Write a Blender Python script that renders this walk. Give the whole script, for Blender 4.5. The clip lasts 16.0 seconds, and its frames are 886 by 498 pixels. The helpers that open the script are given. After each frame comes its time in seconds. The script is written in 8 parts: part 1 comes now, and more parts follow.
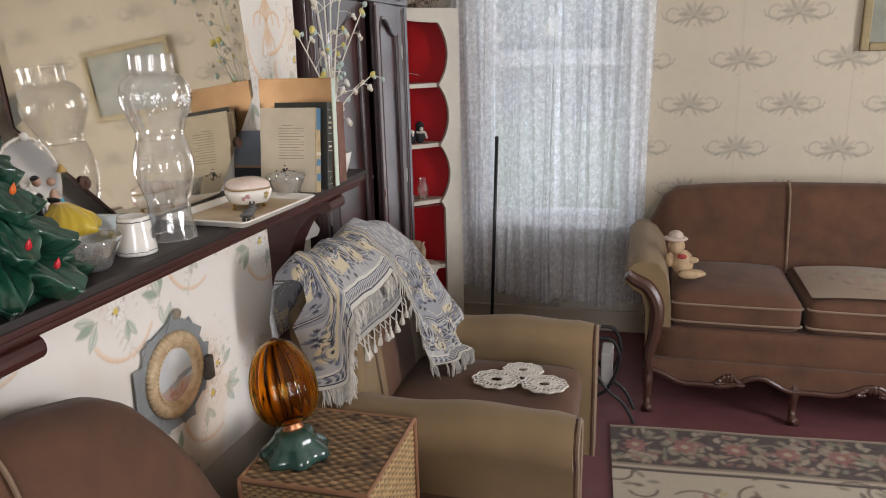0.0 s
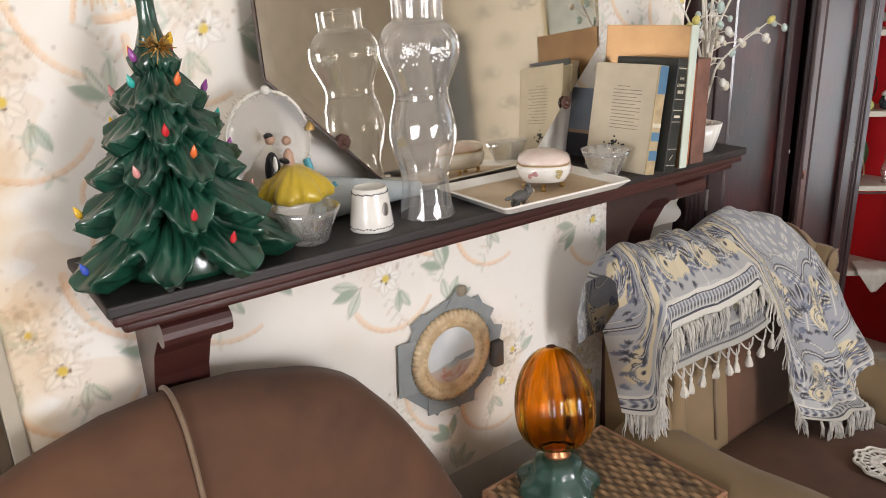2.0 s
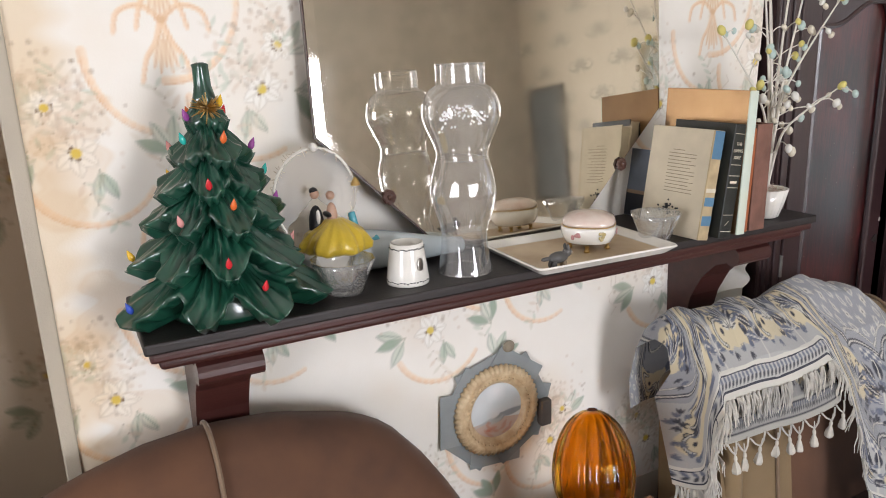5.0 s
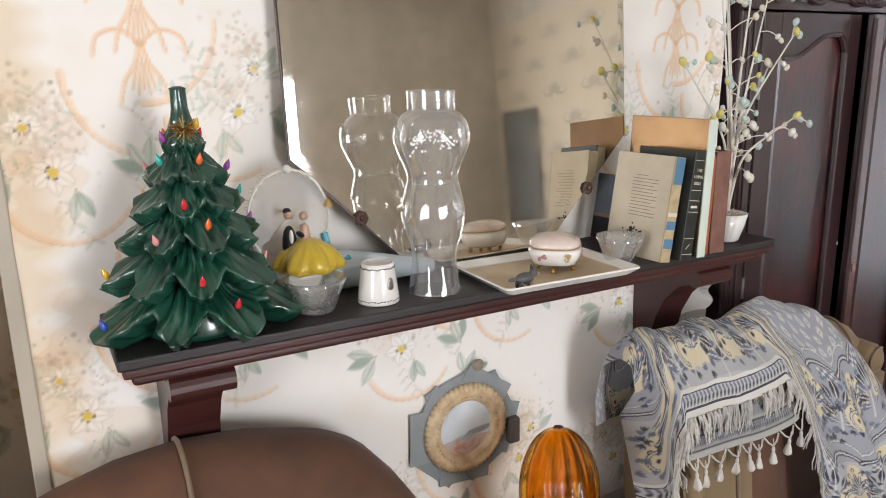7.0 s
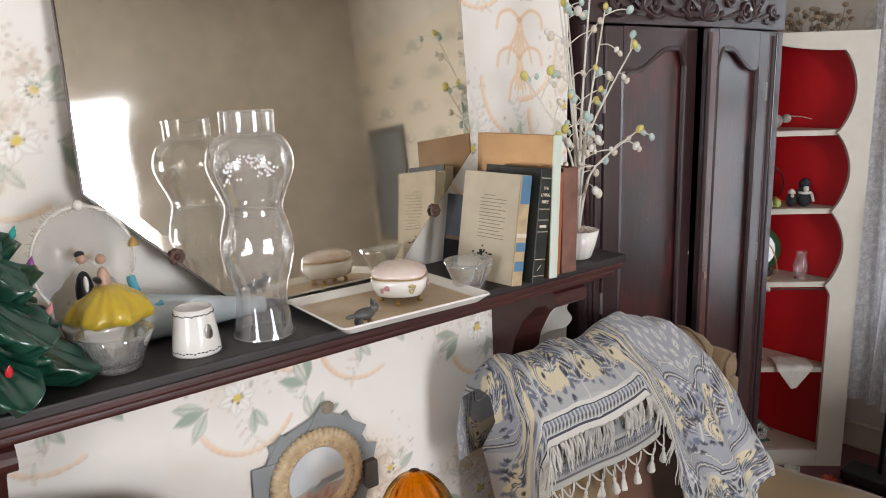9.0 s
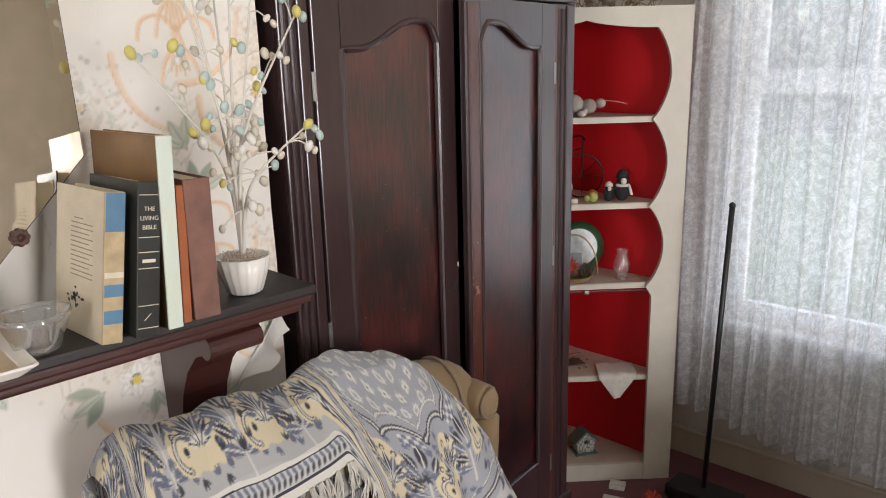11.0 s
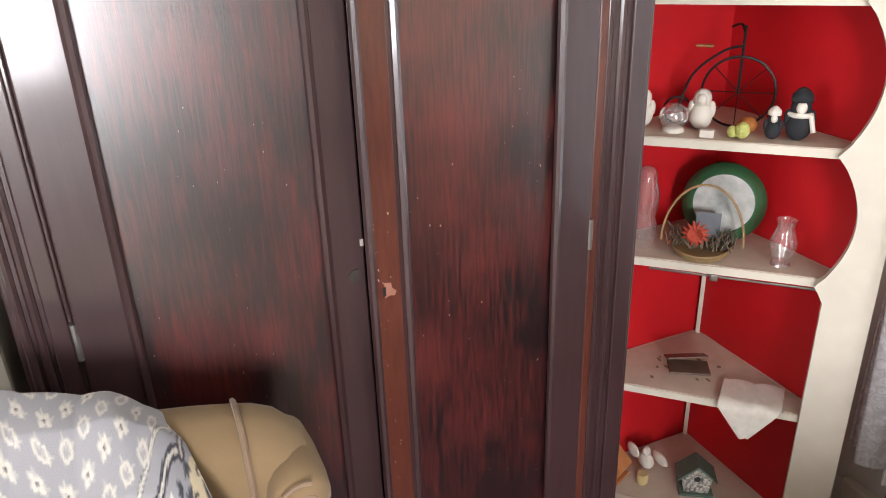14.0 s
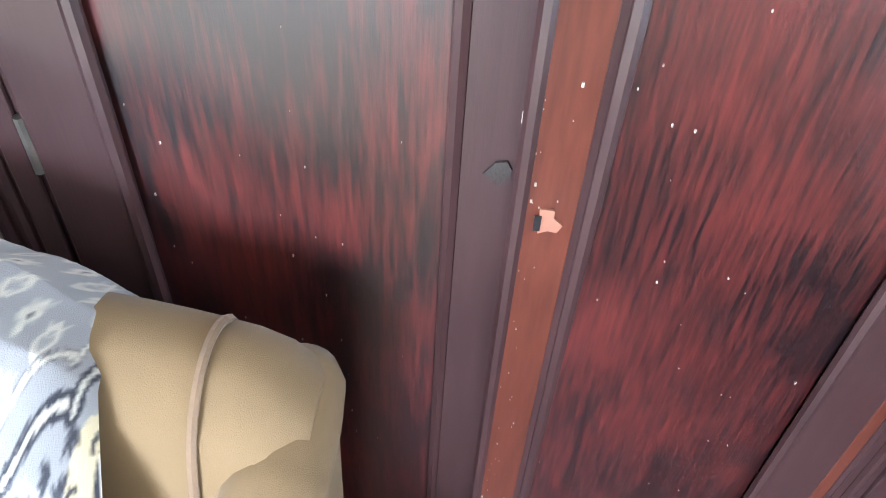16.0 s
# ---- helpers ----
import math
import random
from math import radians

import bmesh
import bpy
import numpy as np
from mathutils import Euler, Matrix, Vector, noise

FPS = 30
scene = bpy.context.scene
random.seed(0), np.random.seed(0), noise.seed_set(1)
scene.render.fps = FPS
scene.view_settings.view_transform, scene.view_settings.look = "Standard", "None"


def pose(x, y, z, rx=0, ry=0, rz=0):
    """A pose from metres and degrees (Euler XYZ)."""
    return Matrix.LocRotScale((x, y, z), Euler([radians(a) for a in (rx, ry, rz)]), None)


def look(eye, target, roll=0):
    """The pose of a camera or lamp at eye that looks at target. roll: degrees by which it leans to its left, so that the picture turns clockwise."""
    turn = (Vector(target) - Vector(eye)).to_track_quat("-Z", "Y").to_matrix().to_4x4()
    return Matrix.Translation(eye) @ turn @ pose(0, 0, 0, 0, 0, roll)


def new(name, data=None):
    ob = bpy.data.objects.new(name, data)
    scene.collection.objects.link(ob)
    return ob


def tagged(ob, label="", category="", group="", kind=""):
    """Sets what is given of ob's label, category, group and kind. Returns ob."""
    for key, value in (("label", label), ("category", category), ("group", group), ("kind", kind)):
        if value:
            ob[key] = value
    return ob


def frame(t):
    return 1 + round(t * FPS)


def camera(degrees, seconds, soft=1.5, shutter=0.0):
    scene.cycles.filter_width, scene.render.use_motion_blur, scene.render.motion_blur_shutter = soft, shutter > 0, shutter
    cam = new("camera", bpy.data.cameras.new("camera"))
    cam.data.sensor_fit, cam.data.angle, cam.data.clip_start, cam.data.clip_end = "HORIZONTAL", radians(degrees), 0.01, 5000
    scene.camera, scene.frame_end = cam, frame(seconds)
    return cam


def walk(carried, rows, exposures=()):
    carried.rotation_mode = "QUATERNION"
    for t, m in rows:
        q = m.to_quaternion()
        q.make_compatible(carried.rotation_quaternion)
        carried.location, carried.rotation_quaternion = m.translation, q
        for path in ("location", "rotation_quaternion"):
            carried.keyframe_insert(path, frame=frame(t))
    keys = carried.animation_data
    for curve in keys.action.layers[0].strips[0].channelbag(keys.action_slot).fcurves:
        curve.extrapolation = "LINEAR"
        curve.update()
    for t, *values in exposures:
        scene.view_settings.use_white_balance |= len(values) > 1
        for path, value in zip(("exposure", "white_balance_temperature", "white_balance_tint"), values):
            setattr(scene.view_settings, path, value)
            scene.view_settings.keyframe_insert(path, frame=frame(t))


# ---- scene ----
cam = camera(61.6, 16.0, soft=1.0)
PATH = [
    (0, (0.093, -0.076, 1.654), (-0.418, 1.782, 1.12), -1.6),
    (0.5, (0.079, 0.006, 1.653), (-0.64, 1.782, 1.079), -1.6),
    (1, (0.024, 0.209, 1.65), (-0.972, 1.831, 1.038), -2.0),
    (1.5, (0.057, 0.333, 1.65), (-1.224, 1.727, 1.007), -2.5),
    (2, (0.194, 0.464, 1.651), (-1.312, 1.61, 1.004), -2.5),
    (2.5, (0.262, 0.534, 1.653), (-1.367, 1.504, 1.016), -2.5),
    (3, (0.276, 0.554, 1.667), (-1.414, 1.433, 1.056), -2.7),
    (3.5, (0.278, 0.557, 1.672), (-1.431, 1.423, 1.099), -2.8),
    (4, (0.278, 0.559, 1.679), (-1.432, 1.433, 1.122), -2.5),
    (4.5, (0.275, 0.555, 1.677), (-1.425, 1.459, 1.136), -2.3),
    (5, (0.277, 0.553, 1.675), (-1.41, 1.491, 1.152), -2.0),
    (7.5, (0.32, 0.544, 1.686), (-1.335, 1.569, 1.227), -1.1),
    (8, (0.327, 0.562, 1.683), (-1.297, 1.638, 1.23), -1.4),
    (8.2, (0.335, 0.575, 1.684), (-1.266, 1.686, 1.233), -1.5),
    (10.3, (0.103, 1.003, 1.675), (-1.241, 2.418, 1.236), -1.8),
    (10.5, (0.147, 1.07, 1.677), (-1.195, 2.482, 1.222), -1.7),
    (11, (0.309, 1.312, 1.669), (-1.017, 2.726, 1.173), -1.5),
    (11.5, (0.375, 1.463, 1.647), (-0.922, 2.883, 1.099), -1.6),
    (12, (0.339, 1.704, 1.625), (-0.945, 3.117, 1.028), -1.2),
    (12.5, (0.328, 1.931, 1.633), (-1.111, 3.167, 0.999), -1.5),
    (13, (0.397, 2.163, 1.633), (-1.209, 3.154, 0.968), -1.8),
    (13.5, (0.326, 2.311, 1.613), (-1.351, 3.123, 0.885), -2.2),
    (14, (0.101, 2.421, 1.609), (-1.587, 3.128, 0.802), -1.9),
    (14.5, (-0.025, 2.545, 1.578), (-1.731, 3.034, 0.657), -1.8),
    (15, (-0.166, 2.71, 1.591), (-1.779, 2.945, 0.433), -0.6),
    (15.5, (-0.291, 2.682, 1.52), (-1.879, 2.8, 0.31), 1.7),
    (16, (-0.448, 2.681, 1.476), (-1.897, 2.635, 0.098), 3.5),
]
EXPOSURES = [(0, 0.32, 6550, 15), (1.0, 0.6, 6750, 15), (2.0, 0.62, 6600, 14), (3.5, 0.58, 6400, 14), (8.0, 0.55, 6300, 13), (10.5, 0.5, 6500, 14), (11.5, 0.75, 6900, 14), (12.5, 1.0, 7600, 18), (13.3, 1.25, 6900, 17), (14.0, 1.55, 6600, 15), (15.0, 2.2, 6300, 10), (16.0, 2.7, 5500, 6)]
walk(cam, [(t, look(eye, target, roll)) for t, eye, target, roll in PATH], EXPOSURES)

# ---- world, sun and large lights ----
world = bpy.data.worlds.new("daylight")
scene.world = world
world.use_nodes = True
wt = world.node_tree
sky = wt.nodes.new("ShaderNodeTexSky")
sky.sky_type, sky.sun_disc = "NISHITA", False
sky.sun_elevation, sky.sun_rotation = radians(38), radians(150)
wt.nodes["Background"].inputs[1].default_value = 0.10
wt.links.new(sky.outputs[0], wt.nodes["Background"].inputs[0])
sun = new("sun", bpy.data.lights.new("sun", "SUN"))
sun.data.energy, sun.data.angle, sun.data.color = 3.0, radians(2), (1.0, 0.95, 0.87)
sun.matrix_world = look((0, 0, 0), (0.55, 0.35, -0.62))


def window_light(name, eye, target, w, h, watts, color=(1.0, 0.97, 0.93)):
    ob = new(name, bpy.data.lights.new(name, "AREA"))
    ob.data.shape, ob.data.size, ob.data.size_y, ob.data.energy, ob.data.color = "RECTANGLE", w, h, watts, color
    ob.matrix_world = look(eye, target)
    return ob


window_light("sky_in_far_window", (-0.39, 4.27, 1.45), (-0.39, 0, 1.4), 0.8, 1.6, 6.5, (0.86, 0.93, 1.0))
window_light("sky_in_side_window", (3.45, 1.65, 1.45), (0, 1.65, 1.2), 1.0, 1.5, 88, (0.95, 0.97, 1.0))
# added fill from behind the camera, at a window that is never seen
window_light("fill_from_assumed_rear_window", (0.9, -2.05, 1.45), (0.6, 2, 1.2), 1.1, 1.5, 50, (0.95, 0.97, 1.0))


# ---- materials ----
def material(name, color, rough=0.6, metal=0.0, vary=0.25, grain=40.0, stretch=(1, 1, 1), bump=0.15, fine=300.0, dark=None,
             sheen=0.0, coat=0.0, spec=0.5, attr=False, random_tint=0.0, big=3.0, coat_ior=1.5):
    """Principled paint with two scales of variation, along stretched grain, and fine relief."""
    m = bpy.data.materials.new(name)
    m.use_nodes = True
    nt = m.node_tree
    n, l = nt.nodes, nt.links
    p = n["Principled BSDF"]
    tc = n.new("ShaderNodeTexCoord")
    mp = n.new("ShaderNodeMapping")
    mp.inputs["Scale"].default_value = stretch
    l.new(tc.outputs["Object"], mp.inputs["Vector"])
    n1 = n.new("ShaderNodeTexNoise")
    n1.inputs["Scale"].default_value, n1.inputs["Detail"].default_value = grain, 6
    n2 = n.new("ShaderNodeTexNoise")
    n2.inputs["Scale"].default_value, n2.inputs["Detail"].default_value = big, 4
    l.new(mp.outputs[0], n1.inputs["Vector"])
    l.new(tc.outputs["Object"], n2.inputs["Vector"])
    mix = n.new("ShaderNodeMixRGB")
    dk = dark or tuple(c * 0.45 for c in color)
    mix.inputs[1].default_value, mix.inputs[2].default_value = (*dk, 1), (*color, 1)
    add = n.new("ShaderNodeMath")
    add.operation = "ADD"
    l.new(n1.outputs[0], add.inputs[0])
    l.new(n2.outputs[0], add.inputs[1])
    rng = n.new("ShaderNodeMapRange")
    rng.inputs[1].default_value, rng.inputs[2].default_value = 0.7, 1.3
    rng.inputs[3].default_value, rng.inputs[4].default_value = 1.0 - 2 * vary, 1.0
    l.new(add.outputs[0], rng.inputs[0])
    l.new(rng.outputs[0], mix.inputs[0])
    out = mix.outputs[0]
    if attr:
        at = n.new("ShaderNodeAttribute")
        at.attribute_name = "print"
        mul = n.new("ShaderNodeMixRGB")
        mul.blend_type = "MULTIPLY"
        mul.inputs[0].default_value = 1.0
        l.new(at.outputs["Color"], mul.inputs[1])
        l.new(out, mul.inputs[2])
        out = mul.outputs[0]
    if random_tint:
        oi = n.new("ShaderNodeObjectInfo")
        hs = n.new("ShaderNodeHueSaturation")
        r2 = n.new("ShaderNodeMapRange")
        r2.inputs[3].default_value, r2.inputs[4].default_value = 1 - random_tint, 1 + random_tint
        l.new(oi.outputs["Random"], r2.inputs[0])
        l.new(r2.outputs[0], hs.inputs["Value"])
        l.new(out, hs.inputs["Color"])
        out = hs.outputs[0]
    l.new(out, p.inputs["Base Color"])
    p.inputs["Metallic"].default_value = metal
    p.inputs["Specular IOR Level"].default_value = spec
    rr = n.new("ShaderNodeMapRange")
    rr.inputs[3].default_value, rr.inputs[4].default_value = max(0.02, rough - 0.12), min(1, rough + 0.12)
    l.new(n2.outputs[0], rr.inputs[0])
    l.new(rr.outputs[0], p.inputs["Roughness"])
    if sheen:
        p.inputs["Sheen Weight"].default_value, p.inputs["Sheen Roughness"].default_value = sheen, 0.45
    if coat:
        p.inputs["Coat Weight"].default_value, p.inputs["Coat Roughness"].default_value = coat, 0.28 if coat > 0.65 else 0.12
        p.inputs["Coat IOR"].default_value = coat_ior
    if bump:
        n3 = n.new("ShaderNodeTexNoise")
        n3.inputs["Scale"].default_value, n3.inputs["Detail"].default_value = fine, 3
        l.new(mp.outputs[0], n3.inputs["Vector"])
        b = n.new("ShaderNodeBump")
        b.inputs["Strength"].default_value, b.inputs["Distance"].default_value = bump, 0.004
        l.new(n3.outputs[0], b.inputs["Height"])
        l.new(b.outputs[0], p.inputs["Normal"])
    return m


def glass(name, color=(1, 1, 1), rough=0.02, ior=1.45):
    m = bpy.data.materials.new(name)
    m.use_nodes = True
    p = m.node_tree.nodes["Principled BSDF"]
    p.inputs["Base Color"].default_value = (*color, 1)
    p.inputs["Transmission Weight"].default_value, p.inputs["Roughness"].default_value, p.inputs["IOR"].default_value = 1, rough, ior
    return m


def sheet_glass(name, tint=(1, 1, 1), gloss=0.16, haze=0.09):
    """Thin clear glass: sight goes straight through, with a gloss that grows to the rim."""
    m = bpy.data.materials.new(name)
    m.use_nodes = True
    n, l = m.node_tree.nodes, m.node_tree.links
    n.remove(n["Principled BSDF"])
    tr, gl, df = n.new("ShaderNodeBsdfTransparent"), n.new("ShaderNodeBsdfGlossy"), n.new("ShaderNodeBsdfDiffuse")
    tr.inputs[0].default_value = (*tint, 1)
    gl.inputs["Roughness"].default_value = 0.05
    lw = n.new("ShaderNodeLayerWeight")
    lw.inputs[0].default_value = 0.35
    rg = n.new("ShaderNodeMapRange")
    rg.inputs[3].default_value, rg.inputs[4].default_value = gloss * 0.5, min(1.0, gloss * 5)
    l.new(lw.outputs["Facing"], rg.inputs[0])
    m1, m2 = n.new("ShaderNodeMixShader"), n.new("ShaderNodeMixShader")
    m1.inputs[0].default_value = haze
    l.new(tr.outputs[0], m1.inputs[1])
    l.new(df.outputs[0], m1.inputs[2])
    l.new(rg.outputs[0], m2.inputs[0])
    l.new(m1.outputs[0], m2.inputs[1])
    l.new(gl.outputs[0], m2.inputs[2])
    l.new(m2.outputs[0], n["Material Output"].inputs[0])
    return m


def lace_material():
    """Sheer lace: a fine net with denser scrolling flowers, which lets daylight through."""
    m = bpy.data.materials.new("white_lace")
    m.use_nodes = True
    n, l = m.node_tree.nodes, m.node_tree.links
    n.remove(n["Principled BSDF"])
    tc = n.new("ShaderNodeTexCoord")
    wv = n.new("ShaderNodeTexVoronoi")
    wv.feature, wv.inputs["Scale"].default_value = "SMOOTH_F1", 42
    ns = n.new("ShaderNodeTexNoise")
    ns.inputs["Scale"].default_value, ns.inputs["Detail"].default_value = 38, 3
    rings = n.new("ShaderNodeMath")
    rings.operation, rings.inputs[1].default_value = "MULTIPLY", 26
    l.new(tc.outputs["Object"], wv.inputs["Vector"])
    l.new(tc.outputs["Object"], ns.inputs["Vector"])
    l.new(wv.outputs["Distance"], rings.inputs[0])
    sn = n.new("ShaderNodeMath")
    sn.operation = "SINE"
    l.new(rings.outputs[0], sn.inputs[0])
    ad = n.new("ShaderNodeMath")
    ad.operation = "MULTIPLY_ADD"
    ad.inputs[1].default_value = 0.10
    l.new(sn.outputs[0], ad.inputs[0])
    l.new(ns.outputs[0], ad.inputs[2])
    rg = n.new("ShaderNodeMapRange")
    rg.inputs[1].default_value, rg.inputs[2].default_value = 0.35, 0.75
    rg.inputs[3].default_value, rg.inputs[4].default_value = 0.56, 0.84
    l.new(ad.outputs[0], rg.inputs[0])
    tr, df, tl = n.new("ShaderNodeBsdfTransparent"), n.new("ShaderNodeBsdfDiffuse"), n.new("ShaderNodeBsdfTranslucent")
    df.inputs[0].default_value = (0.84, 0.85, 0.86, 1)
    tl.inputs[0].default_value = (0.84, 0.86, 0.88, 1)
    m1, m2 = n.new("ShaderNodeMixShader"), n.new("ShaderNodeMixShader")
    m1.inputs[0].default_value = 0.45
    l.new(df.outputs[0], m1.inputs[1])
    l.new(tl.outputs[0], m1.inputs[2])
    l.new(rg.outputs[0], m2.inputs[0])
    l.new(tr.outputs[0], m2.inputs[1])
    l.new(m1.outputs[0], m2.inputs[2])
    l.new(m2.outputs[0], n["Material Output"].inputs[0])
    return m


PAPER_FLORAL = material("floral_wallpaper", (1, 1, 1), 0.75, vary=0.06, grain=25, bump=0.08, attr=True, dark=(0.82, 0.76, 0.66))
PAPER_DAMASK = material("damask_wallpaper", (1, 1, 1), 0.7, vary=0.1, grain=20, bump=0.06, attr=True, dark=(0.75, 0.7, 0.62))
PLASTER = material("grey_plaster", (0.62, 0.57, 0.48), 0.85, vary=0.2, grain=8, bump=0.1)
CEILING = material("ceiling_white", (0.72, 0.70, 0.65), 0.9, vary=0.1, grain=8)
MAROON_FLOOR = material("maroon_floor", (0.16, 0.055, 0.06), 0.6, vary=0.25, grain=14, dark=(0.07, 0.03, 0.028), fine=500)
RUG = material("rug_wool", (1, 1, 1), 0.95, vary=0.15, grain=90, bump=0.5, fine=600, attr=True, sheen=0.2, dark=(0.6, 0.58, 0.55))
MAHOGANY = material("mahogany", (0.100, 0.014, 0.012), 0.34, vary=0.7, grain=28, stretch=(7, 7, 0.55), bump=0.1, fine=60, big=5.0, dark=(0.008, 0.003, 0.004), coat=0.68, coat_ior=1.9)
MAHOGANY_FRAME = material("mahogany_frame", (0.046, 0.022, 0.023), 0.36, vary=0.3, grain=12, stretch=(6, 6, 0.5), bump=0.06, fine=60, coat=0.45, coat_ior=1.6)
MAHOGANY_EDGE = material("worn_mahogany", (0.11, 0.027, 0.015), 0.4, vary=0.45, grain=20, stretch=(6, 6, 0.7), bump=0.06, fine=60, coat=0.5)
MANTEL_WOOD = material("mantel_wood", (0.060, 0.017, 0.014), 0.38, vary=0.35, grain=10, stretch=(6, 0.5, 6), bump=0.1, fine=70, coat=0.15)
MANTEL_TOP = material("mantel_top_dusty", (0.024, 0.018, 0.017), 0.5, vary=0.35, grain=16, stretch=(6, 0.5, 6), bump=0.15, fine=70)
CREAM = material("cream_paint", (0.62, 0.575, 0.48), 0.5, vary=0.1, grain=18, bump=0.06)
RED = material("red_paint", (0.50, 0.006, 0.010), 0.5, vary=0.18, grain=6, bump=0.05, dark=(0.30, 0.004, 0.008))
SHELF_TOP = material("dusty_shelf_top", (0.55, 0.46, 0.37), 0.8, vary=0.25, grain=22, dark=(0.36, 0.27, 0.2))
VELVET = material("brown_velvet", (0.140, 0.068, 0.038), 0.85, vary=0.42, grain=11, bump=0.2, fine=900, sheen=0.12, dark=(0.072, 0.038, 0.026), spec=0.2)
VELVET_OLIVE = material("olive_velvet", (0.24, 0.165, 0.088), 0.85, vary=0.25, grain=7, bump=0.2, fine=900, sheen=0.15, dark=(0.15, 0.105, 0.06), spec=0.2)
PIPING = material("velvet_piping", (0.22, 0.145, 0.09), 0.8, vary=0.15, sheen=0.3)
DARK_WOOD = material("carved_dark_wood", (0.075, 0.03, 0.02), 0.35, vary=0.3, grain=20, bump=0.08, coat=0.2)
LACE = lace_material()
WHITE_PAINT = material("white_paint", (0.74, 0.75, 0.74), 0.45, vary=0.08, grain=14)
BASEBOARD = material("beige_paint", (0.46, 0.40, 0.31), 0.5, vary=0.12, grain=14)
CLEAR = sheet_glass("clear_glass")
PANE = sheet_glass("window_pane", gloss=0.05, haze=0.0)
BLACK = material("black_plastic", (0.012, 0.012, 0.013), 0.4, vary=0.15)
IRON = material("black_iron", (0.02, 0.018, 0.018), 0.5, metal=0.4, vary=0.2)
BRASS = material("brass", (0.62, 0.42, 0.16), 0.35, metal=1.0, vary=0.2)
STEEL = material("dull_steel", (0.4, 0.38, 0.35), 0.4, metal=1.0, vary=0.25)


# ---- mesh helpers ----
def part(name, bm, mat, parent=None, label="", smooth=False):
    """Link a bmesh as one mesh object under a thing or under a part."""
    me = bpy.data.meshes.new(name)
    bmesh.ops.recalc_face_normals(bm, faces=bm.faces)
    bm.to_mesh(me)
    bm.free()
    if smooth:
        me.polygons.foreach_set("use_smooth", [True] * len(me.polygons))
    me.materials.append(mat)
    ob = new(name, me)
    if parent is not None:
        ob.parent = parent
        ob.matrix_parent_inverse = parent.matrix_basis.inverted()
    if label:
        ob["label"] = label
    return ob


def thing(name, at, label, category, group="", kind=""):
    """An Empty at the base of a thing, which parents its parts; parts are then built in world metres."""
    ob = new(name)
    ob.location = at
    ob.matrix_basis = Matrix.Translation(at)
    ob.empty_display_size = 0.05
    return tagged(ob, label, category, group, kind)


def bx(bm, lo, hi, bev=0.0, m=None, seg=2):
    r = bmesh.ops.create_cube(bm, size=1.0)
    c, s = (Vector(lo) + Vector(hi)) / 2, Vector(hi) - Vector(lo)
    vs = r["verts"]
    for v in vs:
        v.co = Vector((v.co.x * s.x, v.co.y * s.y, v.co.z * s.z)) + c
    if bev:
        es = list({e for v in vs for e in v.link_edges})
        r2 = bmesh.ops.bevel(bm, geom=es, offset=bev, segments=seg, profile=0.5, affect="EDGES")
        vs = list({v for f in r2["faces"] for v in f.verts} | {v for v in vs if v.is_valid})
    if m is not None:
        bmesh.ops.transform(bm, matrix=m, verts=[v for v in vs if v.is_valid])
    return vs


def box(lo, hi, bev=0.0, m=None, seg=2):
    bm = bmesh.new()
    bx(bm, lo, hi, bev, m, seg)
    return bm


def quads(bm, rows, close_u=False, close_v=False):
    """A surface through rows of points."""
    vs = [[bm.verts.new(p) for p in r] for r in rows]
    nr, nc = len(vs), len(vs[0])
    for i in range(nr if close_v else nr - 1):
        for j in range(nc if close_u else nc - 1):
            q = (vs[i][j], vs[i][(j + 1) % nc], vs[(i + 1) % nr][(j + 1) % nc], vs[(i + 1) % nr][j])
            if len(set(q)) == 4:
                bm.faces.new(q)
    return vs


def lathe(bm, prof, seg=32, m=None, wave=None, cap=True):
    """A turned shape from (radius, height) pairs; wave(angle, k) scales the radius."""
    rows = []
    for k, (r, z) in enumerate(prof):
        row = []
        for j in range(seg):
            a = 2 * math.pi * j / seg
            rr = r * (wave(a, k / max(1, len(prof) - 1)) if wave else 1)
            p = Vector((rr * math.cos(a), rr * math.sin(a), z))
            row.append(m @ p if m is not None else p)
        rows.append(row)
    vs = quads(bm, rows, close_u=True)
    if cap:
        for row, r in ((vs[0], prof[0][0]), (vs[-1], prof[-1][0])):
            if r > 1e-5:
                bm.faces.new(row)
    return vs


def tube(bm, pts, r, seg=6, closed=False):
    """A round rod along points; r may be a list."""
    pts = [Vector(p) for p in pts]
    rows, n = [], len(pts)
    up = Vector((0.13, 0.21, 0.97))
    for i, p in enumerate(pts):
        t = (pts[(i + 1) % n] - pts[i - 1]) if closed else (pts[min(i + 1, n - 1)] - pts[max(i - 1, 0)])
        t.normalize()
        a = t.cross(up)
        if a.length < 1e-3:
            a = t.cross(Vector((1, 0, 0)))
        a.normalize()
        b = t.cross(a)
        up = b if b.dot(up) > 0 else -b
        ri = r[i] if isinstance(r, (list, tuple)) else r
        rows.append([p + (a * math.cos(2 * math.pi * j / seg) + b * math.sin(2 * math.pi * j / seg)) * ri for j in range(seg)])
    vs = quads(bm, rows, close_u=True, close_v=closed)
    if not closed:
        bm.faces.new(vs[0])
        bm.faces.new(vs[-1])


